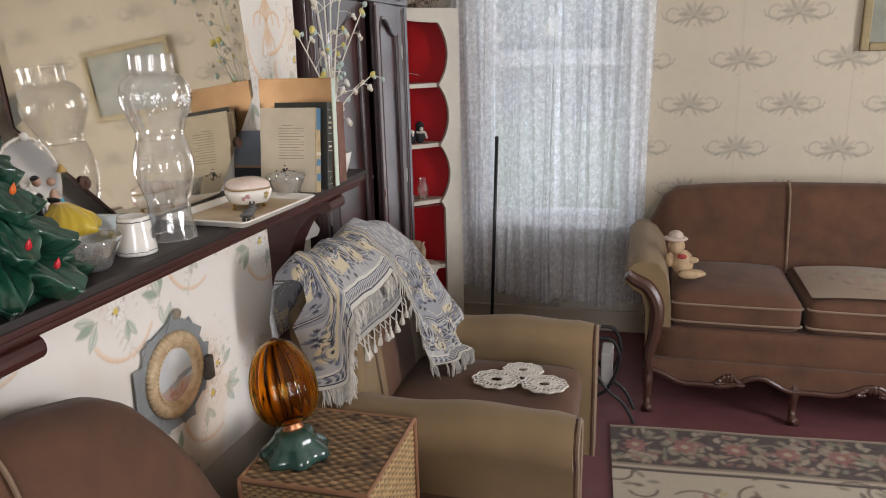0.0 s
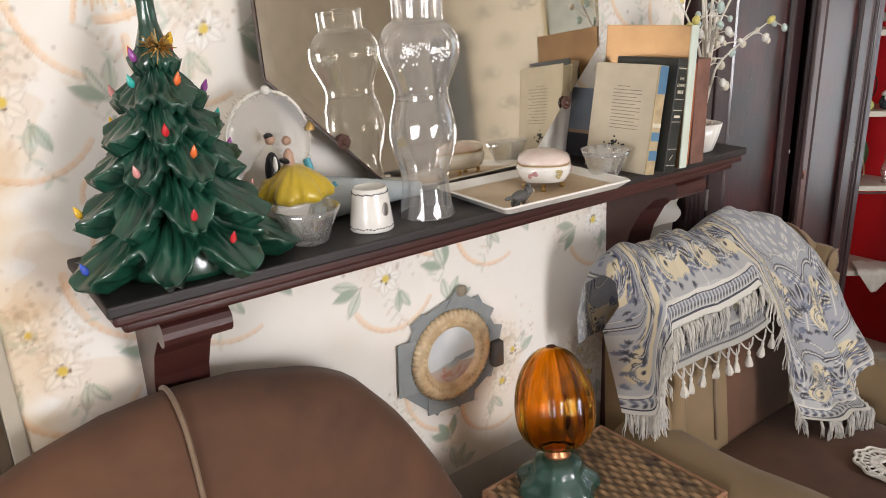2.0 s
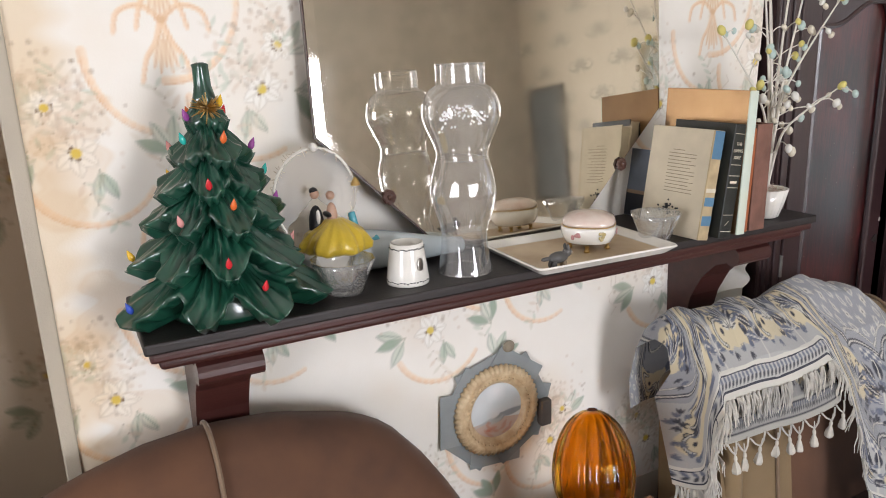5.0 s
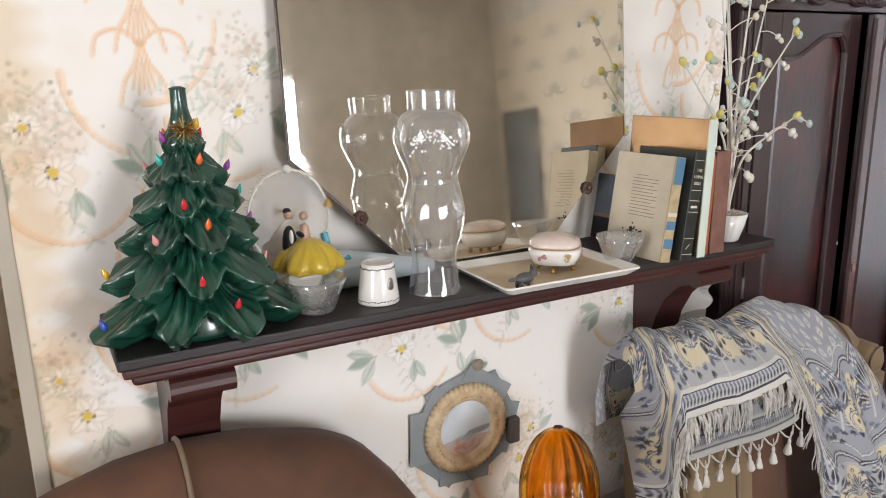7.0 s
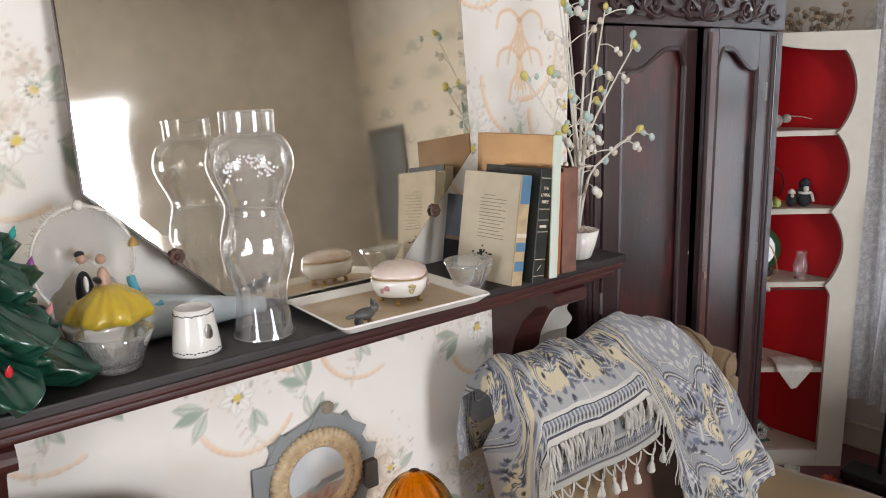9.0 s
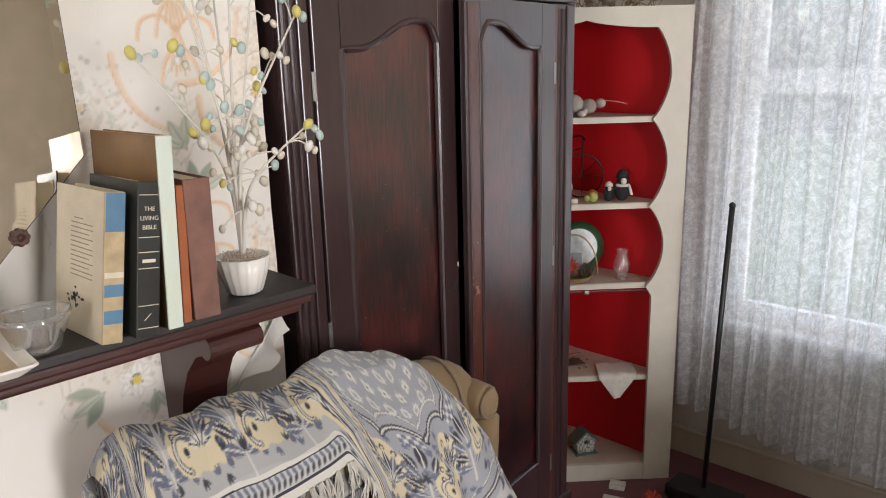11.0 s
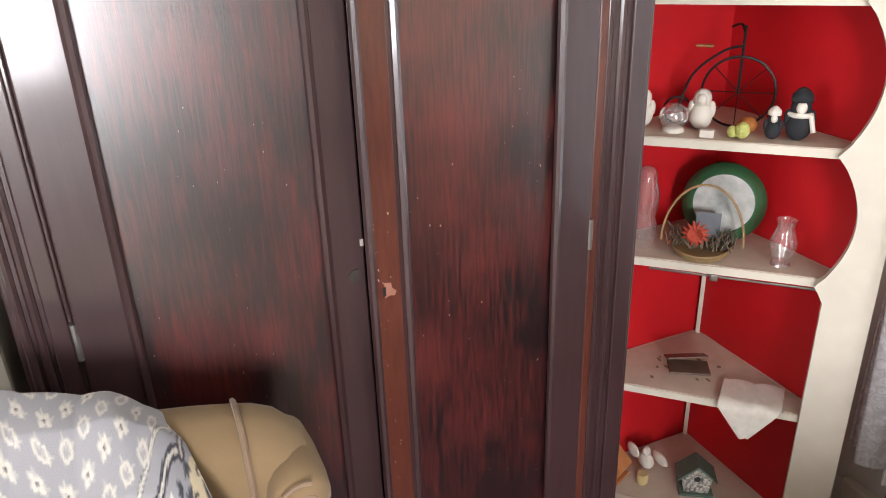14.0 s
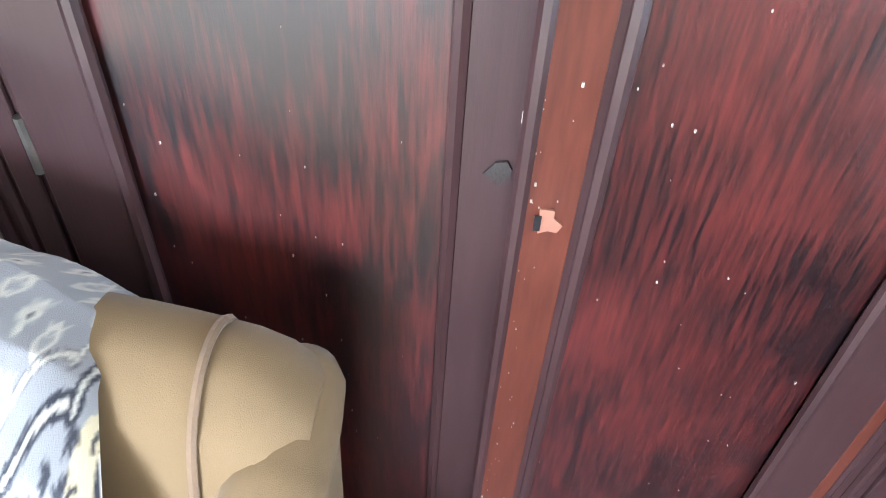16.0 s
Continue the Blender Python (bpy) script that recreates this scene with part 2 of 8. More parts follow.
def prism(bm, poly, d, m=None):
    """A flat outline of (x, y), given the thickness d along z."""
    lo = [bm.verts.new((x, y, 0)) for x, y in poly]
    hi = [bm.verts.new((x, y, d)) for x, y in poly]
    bm.faces.new(lo)
    bm.faces.new(hi)
    n = len(poly)
    for i in range(n):
        bm.faces.new((lo[i], lo[(i + 1) % n], hi[(i + 1) % n], hi[i]))
    if m is not None:
        bmesh.ops.transform(bm, matrix=m, verts=lo + hi)


def ellip(bm, c, r, u=12, v=8, m=None):
    mm = Matrix.Translation(c) @ (m or Matrix()) @ Matrix.Diagonal((*r, 1))
    bmesh.ops.create_uvsphere(bm, u_segments=u, v_segments=v, radius=1.0, matrix=mm)


def curve_pts(ctrl, n=8):
    """Points on a smooth line through the given ones."""
    c = [Vector(p) for p in ctrl]
    out = []
    for i in range(len(c) - 1):
        p0, p1, p2, p3 = c[max(i - 1, 0)], c[i], c[i + 1], c[min(i + 2, len(c) - 1)]
        for k in range(n):
            t = k / n
            out.append(0.5 * (2 * p1 + (p2 - p0) * t + (2 * p0 - 5 * p1 + 4 * p2 - p3) * t * t + (3 * p1 - p0 - 3 * p2 + p3) * t ** 3))
    return out + [c[-1]]


class Print:
    """A printed pattern, drawn shape by shape over a sheet of w by h metres, for a mesh's colours."""

    def __init__(self, w, h, res, ground):
        self.w, self.h, self.res = w, h, res
        self.nx, self.ny = int(w / res) + 1, int(h / res) + 1
        self.a = np.ones((self.ny, self.nx, 3), np.float32) * np.array(ground, np.float32)

    def patch(self, cx, cy, rad):
        i0, i1 = max(0, int((cx - rad) / self.res)), min(self.nx, int((cx + rad) / self.res) + 2)
        j0, j1 = max(0, int((cy - rad) / self.res)), min(self.ny, int((cy + rad) / self.res) + 2)
        if i1 <= i0 or j1 <= j0:
            return None
        yy, xx = np.mgrid[j0:j1, i0:i1]
        return (slice(j0, j1), slice(i0, i1)), xx * self.res - cx, yy * self.res - cy

    def lay(self, sl, mask, col):
        mask = np.clip(mask, 0, 1)[..., None].astype(np.float32)
        self.a[sl] = self.a[sl] * (1 - mask) + np.array(col, np.float32) * mask

    def leaf(self, cx, cy, ln, wd, deg, col, op=1.0, vein=None):
        q = self.patch(cx, cy, ln)
        if q is None:
            return
        sl, x, y = q
        c, s = math.cos(radians(deg)), math.sin(radians(deg))
        u, v = (x * c + y * s) / (ln / 2), (-x * s + y * c) / (wd / 2)
        d = np.abs(v) - (1 - np.clip(np.abs(u), 0, 1) ** 1.7) * (np.abs(u) < 1)
        self.lay(sl, op * np.clip(0.5 - d * wd / 2 / self.res * 0.8, 0, 1) * (np.abs(u) < 1), col)
        if vein:
            self.lay(sl, op * np.clip(1 - np.abs(v) * wd / self.res * 0.5, 0, 1) * (np.abs(u) < 0.9), vein)

    def disc(self, cx, cy, r, col, op=1.0, soft=0.0):
        q = self.patch(cx, cy, r * 1.1 + self.res)
        if q is None:
            return
        sl, x, y = q
        d = np.sqrt(x * x + y * y)
        self.lay(sl, op * np.clip((r - d) / max(self.res, r * soft) + 0.5 * (soft == 0), 0, 1), col)

    def stroke(self, pts, w, col, op=1.0):
        """A ribbon along points; w may be a pair, from the start to the end."""
        w0, w1 = w if isinstance(w, tuple) else (w, w)
        for i in range(len(pts) - 1):
            (x0, y0), (x1, y1) = pts[i], pts[i + 1]
            ww = w0 + (w1 - w0) * i / max(1, len(pts) - 1)
            q = self.patch((x0 + x1) / 2, (y0 + y1) / 2, math.hypot(x1 - x0, y1 - y0) / 2 + ww)
            if q is None:
                continue
            sl, x, y = q
            ax, ay = x0 - (x0 + x1) / 2, y0 - (y0 + y1) / 2
            dx, dy = x1 - x0, y1 - y0
            t = np.clip(((x - ax) * dx + (y - ay) * dy) / (dx * dx + dy * dy + 1e-9), 0, 1)
            d = np.hypot(x - ax - t * dx, y - ay - t * dy)
            self.lay(sl, op * np.clip((ww / 2 - d) / self.res + 0.5, 0, 1), col)

    def arc(self, cx, cy, r, a0, a1, w, col, op=1.0, squash=1.0, n=14):
        pts = [(cx + r * math.cos(radians(a0 + (a1 - a0) * k / n)), cy + r * squash * math.sin(radians(a0 + (a1 - a0) * k / n))) for k in range(n + 1)]
        self.stroke(pts, w, col, op)

    def rect(self, x0, y0, x1, y1, col, op=1.0):
        i0, i1, j0, j1 = (max(0, int(round(v / self.res))) for v in (x0, x1, y0, y1))
        sl = (slice(j0, j1), slice(i0, i1))
        if self.a[sl].size:
            self.a[sl] = self.a[sl] * (1 - op) + np.array(col, np.float32) * op


def printed_sheet(name, pr, place, mat, parent=None, label="", smooth=True):
    """A sheet of the pattern's own fineness; place(u, v) gives world points for arrays of metres."""
    v, u = np.mgrid[0:pr.ny, 0:pr.nx]
    co = np.stack(place(u * pr.res, v * pr.res), -1).reshape(-1, 3).astype(np.float32)
    idx = np.arange(pr.nx * pr.ny).reshape(pr.ny, pr.nx)
    f = np.stack([idx[:-1, :-1], idx[:-1, 1:], idx[1:, 1:], idx[1:, :-1]], -1).reshape(-1, 4)
    me = bpy.data.meshes.new(name)
    me.vertices.add(len(co))
    me.vertices.foreach_set("co", co.ravel())
    me.loops.add(f.size)
    me.loops.foreach_set("vertex_index", f.ravel().astype(np.int32))
    me.polygons.add(len(f))
    me.polygons.foreach_set("loop_start", np.arange(0, f.size, 4, dtype=np.int32))
    if smooth:
        me.polygons.foreach_set("use_smooth", np.ones(len(f), bool))
    at = me.color_attributes.new("print", "FLOAT_COLOR", "POINT")
    at.data.foreach_set("color", np.concatenate([pr.a.reshape(-1, 3), np.ones((len(co), 1), np.float32)], 1).ravel())
    me.update(calc_edges=True)
    me.materials.append(mat)
    ob = new(name, me)
    if parent is not None:
        ob.parent = parent
        ob.matrix_parent_inverse = parent.matrix_basis.inverted()
    if label:
        ob["label"] = label
    return ob


rnd = random.Random(7)
MANTEL_Z = 1.28


# ---- the room: chimney breast on the west, window wall on the north ----
W_BACK, N_WALL, E_WALL, S_WALL, TOP = -1.47, 4.12, 3.4, -2.0, 3.0
BREAST = pose(-1.058, 0.55, 0, 0, 0, -2.0)     # x out of the wall, y along it


def structure(ob, label="", category=""):
    return tagged(ob, label, category, "", "structure")


structure(part("floor", box((-1.7, -2.2, -0.1), (3.6, 4.3, 0.0)), MAROON_FLOOR), "worn dark maroon painted floor", "floor")
structure(part("ceiling", box((-1.7, -2.2, TOP), (3.6, 4.3, TOP + 0.1)), CEILING), "off-white plaster ceiling", "ceiling")
structure(part("wall_east_low", box((E_WALL, S_WALL, 0), (E_WALL + 0.15, N_WALL, 0.7)), PLASTER), "plain grey plaster wall", "wall")
structure(part("wall_east_high", box((E_WALL, S_WALL, 2.2), (E_WALL + 0.15, N_WALL, TOP)), PLASTER), "plain grey plaster wall", "wall")
structure(part("wall_east_a", box((E_WALL, S_WALL, 0.7), (E_WALL + 0.15, 1.15, 2.2)), PLASTER), "plain grey plaster wall", "wall")
structure(part("wall_east_b", box((E_WALL, 2.15, 0.7), (E_WALL + 0.15, N_WALL, 2.2)), PLASTER), "plain grey plaster wall", "wall")
structure(part("wall_south_low", box((-1.62, S_WALL - 0.15, 0), (3.55, S_WALL, 0.7)), PLASTER), "plain grey plaster wall", "wall")
structure(part("wall_south_high", box((-1.62, S_WALL - 0.15, 2.2), (3.55, S_WALL, TOP)), PLASTER), "plain grey plaster wall", "wall")
structure(part("wall_south_a", box((-1.62, S_WALL - 0.15, 0.7), (0.35, S_WALL, 2.2)), PLASTER), "plain grey plaster wall", "wall")
structure(part("wall_south_b", box((1.45, S_WALL - 0.15, 0.7), (3.55, S_WALL, 2.2)), PLASTER), "plain grey plaster wall", "wall")


def floral(w, h, res, u0, v0, fade=0.0):
    """Cream paper with grey-green leaves, white flowers with yellow hearts and peach ribbons; u0, v0 shift the repeat."""
    pr = Print(w, h, res, (0.83, 0.79, 0.725))
    r = random.Random(3)
    peach, peach2, green, green2, brown = (0.82, 0.60, 0.40), (0.68, 0.44, 0.26), (0.34, 0.42, 0.32), (0.50, 0.56, 0.45), (0.34, 0.26, 0.18)

    def flower(x, y, s, turn):
        for k in range(110):
            a, d = r.uniform(0, 2 * math.pi), abs(r.gauss(0, 0.055))
            pr.disc(x - 0.012 + d * math.cos(a), y + 0.035 + 0.7 * d * math.sin(a), r.uniform(0.002, 0.005), r.choice((brown, (0.62, 0.52, 0.42), (0.7, 0.6, 0.5))), 0.5)
        pr.disc(x - 0.02, y + 0.02, 0.075, (0.78, 0.69, 0.58), 0.55, soft=0.9)
        for k in range(6):
            a = turn + 60 * k + r.uniform(-12, 12)
            px, py = x + 0.019 * s * math.cos(radians(a)), y + 0.019 * s * math.sin(radians(a))
            pr.leaf(px, py, 0.044 * s, 0.026 * s, a, (0.60, 0.55, 0.48), 0.8)
            pr.leaf(px, py, 0.040 * s, 0.022 * s, a, (0.87, 0.84, 0.78), 1.0, (0.72, 0.68, 0.6))
        pr.disc(x, y, 0.0085 * s, (0.72, 0.55, 0.10))
        for k in range(9):
            a = r.uniform(0, 2 * math.pi)
            pr.disc(x + 0.011 * math.cos(a), y + 0.011 * math.sin(a), 0.0022, (0.2, 0.12, 0.06), 0.9)

    def leaves(x, y, fan, n, ln, col):
        for k in range(n):
            a = fan + (k - (n - 1) / 2) * 36 + r.uniform(-8, 8)
            d = ln * 0.62
            cx, cy = x + d * math.cos(radians(a)), y + d * math.sin(radians(a))
            pr.stroke([(x, y), (cx, cy)], 0.0022, (0.4, 0.4, 0.3), 0.8)
            pr.leaf(cx, cy, ln * 1.04, ln * 0.42, a, (0.30, 0.34, 0.28), 0.6)
            pr.leaf(cx + 0.002, cy + 0.002, ln * 0.94, ln * 0.33, a, r.choice((col, (0.70, 0.71, 0.62), (0.62, 0.65, 0.55))), 0.95, (0.36, 0.42, 0.34))

    def ribbon(x, y, rad, a0, a1, squash=1.0):
        pr.arc(x, y, rad, a0, a1, (0.014, 0.005), peach, 0.62, squash)
        pr.arc(x, y, rad + 0.0045, a0, a1, 0.0022, peach2, 0.7, squash)
        pr.arc(x, y, rad - 0.0045, a0, a1, 0.0020, (0.86, 0.74, 0.6), 0.7, squash)

    def tassel(x, y):
        for sg in (-1, 1):
            ribbon_line([(x, y), (x + sg * 0.012, y - 0.035), (x + sg * 0.03, y - 0.062), (x + sg * 0.04, y - 0.10)], (0.011, 0.006))
            ribbon_line([(x, y), (x + sg * 0.03, y + 0.022), (x + sg * 0.065, y + 0.012), (x + sg * 0.075, y - 0.02)], (0.010, 0.007))
        for k in range(5):
            pr.leaf(x + (k - 2) * 0.006, y - 0.05 - 0.008 * (k % 2), 0.06, 0.011, 90 + (k - 2) * 7, (0.83, 0.66, 0.48), 0.7, peach2)
        pr.leaf(x, y, 0.022, 0.014, 0, peach2, 0.8)

    def ribbon_line(pts, w):
        sm = [(p.x, p.y) for p in curve_pts([(a, b, 0) for a, b in pts], 5)]
        pr.stroke(sm, w, peach, 0.6)
        pr.stroke([(a + 0.003, b) for a, b in sm], (0.002, 0.0015), peach2, 0.6)

    def sprig(x, y, deg, n, ln):
        """A fine spray of small sketched leaves along a stalk."""
        for k in range(n):
            t = (k + 1) / n
            px, py = x + ln * t * math.cos(radians(deg + 18 * t)), y + ln * t * math.sin(radians(deg + 18 * t))
            for sg in (-1, 1):
                a = deg + sg * r.uniform(35, 65)
                pr.leaf(px + 0.012 * math.cos(radians(a)), py + 0.012 * math.sin(radians(a)), r.uniform(0.018, 0.03), r.uniform(0.006, 0.010), a, r.choice((green2, (0.63, 0.60, 0.50), (0.68, 0.56, 0.45), (0.72, 0.66, 0.56))), 0.55)
            pr.disc(px, py, 0.0018, brown, 0.6)

    W, H = 0.62, 0.435
    for i in range(-1, int(w / W) + 3):
        for j in range(-2, int(h / H) + 3):
            x, y = i * W + u0, j * H + v0
            for ox, oy, mir in ((0, 0, 1), (W / 2, 0.085, -1)):
                X, Y = x + ox, y + oy
                ribbon(X + mir * 0.02, Y - 0.015, 0.105, 205 if mir > 0 else 175, 330 if mir > 0 else 300, 1.0)
                ribbon(X + mir * 0.15, Y + 0.16, 0.12, 180 if mir > 0 else 265, 275 if mir > 0 else 360, 1.15)
                tassel(X + mir * 0.155, Y + 0.205)
                leaves(X - mir * 0.045, Y + 0.055, 115 if mir > 0 else 65, 3, 0.06, green2)
                leaves(X - mir * 0.06, Y - 0.005, 200 if mir > 0 else -20, 3, 0.062, green)
                leaves(X + mir * 0.03, Y - 0.03, 285, 2, 0.05, green2)
                flower(X, Y, 1.0, r.uniform(0, 60))
                flower(X - mir * 0.035, Y + 0.075, 0.8, r.uniform(0, 60))
                for q in range(5):
                    sprig(X + r.uniform(-0.05, 0.04), Y + r.uniform(0.0, 0.06), r.uniform(40, 175), 5, 0.10)
                sprig(X, Y - 0.03, 250 + 30 * mir, 5, 0.10)
                sprig(X + mir * 0.14, Y - 0.06, 100, 4, 0.08)
                leaves(X + mir * 0.16, Y - 0.10, 60 if mir > 0 else 120, 3, 0.058, green)
    # age: soft tan clouds, worn pale patches and thin dark cracks
    for k in range(int(26 * w * h)):
        pr.disc(r.uniform(0, w), r.uniform(0, h), r.uniform(0.03, 0.11), r.choice(((0.74, 0.62, 0.46), (0.78, 0.68, 0.54), (0.88, 0.86, 0.82))), r.uniform(0.12, 0.34), soft=0.95)
    for k in range(int(5 * w * h)):
        x, y = r.uniform(0, w), r.uniform(0, h)
        pts = [(x, y)]
        for q in range(9):
            pts.append((pts[-1][0] + r.gauss(0, 0.010), pts[-1][1] - 0.016))
        pr.stroke(pts, (0.0022, 0.001), (0.50, 0.42, 0.32), 0.5)
    return pr


# chimney breast: a solid block, its papered face laid on the front
breast = part("wall_chimney_breast", box((-0.42, 0, 0), (-0.006, 1.64, TOP), 0.004, BREAST), PLASTER)
structure(breast, "chimney breast papered with faded floral wallpaper", "wall")
pap = floral(1.64, 1.75, 0.0032, 0.075, 0.545)
# tea-brown damp stains with ragged rims near the outer corner
yy, xx = np.mgrid[0:pap.ny, 0:pap.nx]
xs, ys = xx * pap.res, yy * pap.res + 0.55
rag = 0.02 * np.sin(ys * 23) + 0.014 * np.sin(ys * 57 + 1) + 0.008 * np.sin(ys * 131)
edge = np.clip(1 - (xs - 0.035 - rag) / 0.05, 0, 1)
pap.a *= (1 - edge[..., None] * np.array([0.10, 0.20, 0.34]))
for cx, cz, r0 in ((0.10, 1.02, 0.07), (0.06, 1.52, 0.05), (0.96, 0.72, 0.10), (0.07, 1.25, 0.04)):
    d = np.hypot(xs - cx + rag, (ys - cz) * 0.6 + rag) / r0
    st = np.clip(1.2 - d, 0, 0.45) + 0.25 * np.exp(-((d - 1) / 0.09) ** 2)
    pap.a *= (1 - np.clip(st, 0, 0.6)[..., None] * np.array([0.12, 0.26, 0.42]))


def breast_face(u, v):
    wob = 0.0016 * np.sin(u * 17 + v * 9) + 0.001 * np.sin(v * 31 - u * 5)
    x, y, z = wob, u, v + 0.55
    a = radians(-2.0)
    return -1.058 + x * math.cos(a) - y * math.sin(a), 0.55 + x * math.sin(a) + y * math.cos(a), z


printed_sheet("wallpaper", pap, breast_face, PAPER_FLORAL, breast, "cream floral wallpaper with peach ribbons, stained and peeling")
# recess beside it, and the alcove wall behind the wardrobe
rec = structure(part("wall_west_recess", box((W_BACK - 0.15, S_WALL, 0), (W_BACK, 0.549, TOP)), PLASTER), "recessed wall with dim faded floral wallpaper", "wall")
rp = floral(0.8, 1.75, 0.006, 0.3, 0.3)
# the recess's brownish shade, multiplied into the paper's colour
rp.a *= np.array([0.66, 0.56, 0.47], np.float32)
printed_sheet("wallpaper", rp, lambda u, v: (W_BACK + 0.003 + 0 * u, 0.545 - u, v + 0.55), PAPER_FLORAL, rec, "faded floral wallpaper with the recess shade in its colour")
# added block, out of view: keeps the rear light off the recess
structure(part("wall_niche_blocker", box((W_BACK, S_WALL, 0), (-1.06, 0.18, TOP)), PLASTER), "unseen plain wall added to keep light out of the niche", "wall")
structure(part("wall_west_alcove", box((W_BACK - 0.15, 0.551, 0), (W_BACK, N_WALL, TOP)), PLASTER), "plain plaster wall behind the wardrobe", "wall")
bm = bmesh.new()
bx(bm, (-0.012, -0.022, 0), (0.004, 0.004, TOP), 0.003, BREAST)
structure(part("trim_corner_bead", bm, BASEBOARD), "tan painted corner bead", "trim")

# north wall with the window opening
WX0, WX1, WZ0, WZ1 = -0.80, 0.02, 0.66, 2.28
north = structure(part("wall_north", box((-1.62, N_WALL, 0), (WX0, N_WALL + 0.16, TOP)), PLASTER), "wall papered in beige damask", "wall")
structure(part("wall_north_under_window", box((WX0, N_WALL, 0), (WX1, N_WALL + 0.16, WZ0)), PLASTER), "wall below the window papered in beige", "wall")
structure(part("wall_north_over_window", box((WX0, N_WALL, WZ1), (WX1, N_WALL + 0.16, TOP)), PLASTER), "wall above the window", "wall")
north_b = structure(part("wall_north_sofa_side", box((WX1, N_WALL, 0), (3.55, N_WALL + 0.16, TOP)), PLASTER), "wall behind the sofa papered in beige damask", "wall")


def damask(w, h, res, u0, v0):
    """Beige paper with staggered rows of wide grey-green sprays."""
    pr = Print(w, h, res, (0.60, 0.535, 0.42))
    ink, ink2 = (0.33, 0.30, 0.24), (0.44, 0.395, 0.32)
    r = random.Random(5)
    W, H = 0.493, 0.227
    for i in range(-1, int(w / W) + 3):
        for j in range(-1, int(h / H) + 3):
            x, y = i * W + u0 + (W / 2 if j % 2 else 0), j * H + v0
            for k in range(9):
                a = 90 + (k - 4) * 29
                pr.leaf(x + 0.052 * math.cos(radians(a)), y + 0.012 + 0.036 * math.sin(radians(a)), 0.072, 0.020, a, ink if k % 2 else ink2, 0.75)
            pr.disc(x, y + 0.012, 0.020, ink2, 0.8)
            for sg in (-1, 1):
                pr.arc(x + sg * 0.105, y + 0.012, 0.034, 250 if sg < 0 else -70, 40 if sg < 0 else 140, (0.008), ink2, 0.75)
                pr.stroke([(x, y), (x + sg * 0.05, y - 0.016), (x + sg * 0.10, y - 0.024), (x + sg * 0.15, y - 0.004), (x + sg * 0.162, y + 0.022)], (0.011, 0.004), ink, 0.75)
                for q in range(4):
                    pr.leaf(x + sg * (0.03 + 0.028 * q), y - 0.030 + 0.004 * q, 0.055 - 0.006 * q, 0.014, -90 + sg * (30 + 12 * q), ink2 if q % 2 else ink, 0.75)
            for k in range(16):
                pr.disc(x + r.gauss(0, 0.06), y + r.gauss(0, 0.03), 0.005, ink, 0.4)
    # faint water marks and the seams between the lengths
    for k in range(9):
        pr.disc(r.uniform(0, w), r.uniform(0, h), r.uniform(0.06, 0.16), (0.50, 0.43, 0.32), 0.35, soft=0.9)
    for k in range(1, int(w / 0.53) + 1):
        pr.stroke([(k * 0.53, 0), (k * 0.53, h)], 0.006, (0.47, 0.41, 0.32), 0.5)
    return pr


dm = damask(3.37, 1.85, 0.0065, 0.29, 0.09)
printed_sheet("wallpaper", dm, lambda u, v: (WX1 + 0.002 + u, N_WALL - 0.004 + 0 * u, v + 0.75), PAPER_DAMASK, north_b, "beige damask wallpaper with grey floral sprays")


def willow(w, h, res):
    """The strip of paper beside the window: grey, with large loose leaf sprays."""
    pr = Print(w, h, res, (0.47, 0.44, 0.38))
    r = random.Random(9)
    for j in range(14):
        x, y = r.uniform(0.05, w - 0.03), j * h / 13
        for k in range(5):
            a = r.uniform(0, 360)
            pr.leaf(x + 0.03 * math.cos(radians(a)), y + 0.03 * math.sin(radians(a)), 0.055, 0.018, a, (0.25, 0.24, 0.22), 0.7)
        pr.arc(x, y, 0.06, r.uniform(0, 180), r.uniform(200, 340), 0.006, (0.30, 0.28, 0.25), 0.6)
    return pr


printed_sheet("wallpaper", willow(0.7, 2.3, 0.007), lambda u, v: (WX0 - 0.70 + u, N_WALL - 0.004 + 0 * u, v + 0.1), PAPER_DAMASK, north, "grey wallpaper with loose leaf sprays")
printed_sheet("wallpaper", willow(0.8, 0.5, 0.009), lambda u, v: (WX0 + u, N_WALL - 0.006 + 0 * u, v + 0.12), PAPER_DAMASK, north, "grey wallpaper with loose leaf sprays")
bm = bmesh.new()
bx(bm, (-1.0, N_WALL - 0.022, 0), (3.39, N_WALL - 0.004, 0.105), 0.003)
bx(bm, (-1.0, N_WALL - 0.03, 0.105), (3.39, N_WALL - 0.004, 0.125), 0.006)
structure(part("baseboard", bm, BASEBOARD), "beige painted moulded baseboard", "baseboard")

# window: casing, two sashes and panes
win = structure(thing("window_1", (-0.39, N_WALL, WZ0), "white painted sash window with bright daylight behind", "window"))
bm = bmesh.new()
bx(bm, (WX0 - 0.09, N_WALL - 0.03, WZ0 - 0.02), (WX0, N_WALL - 0.005, WZ1 + 0.09), 0.004)
bx(bm, (WX1, N_WALL - 0.03, WZ0 - 0.02), (WX1 + 0.09, N_WALL - 0.005, WZ1 + 0.09), 0.004)
bx(bm, (WX0, N_WALL - 0.03, WZ1), (WX1, N_WALL - 0.005, WZ1 + 0.09), 0.004)
part("window_casing", bm, WHITE_PAINT, win)
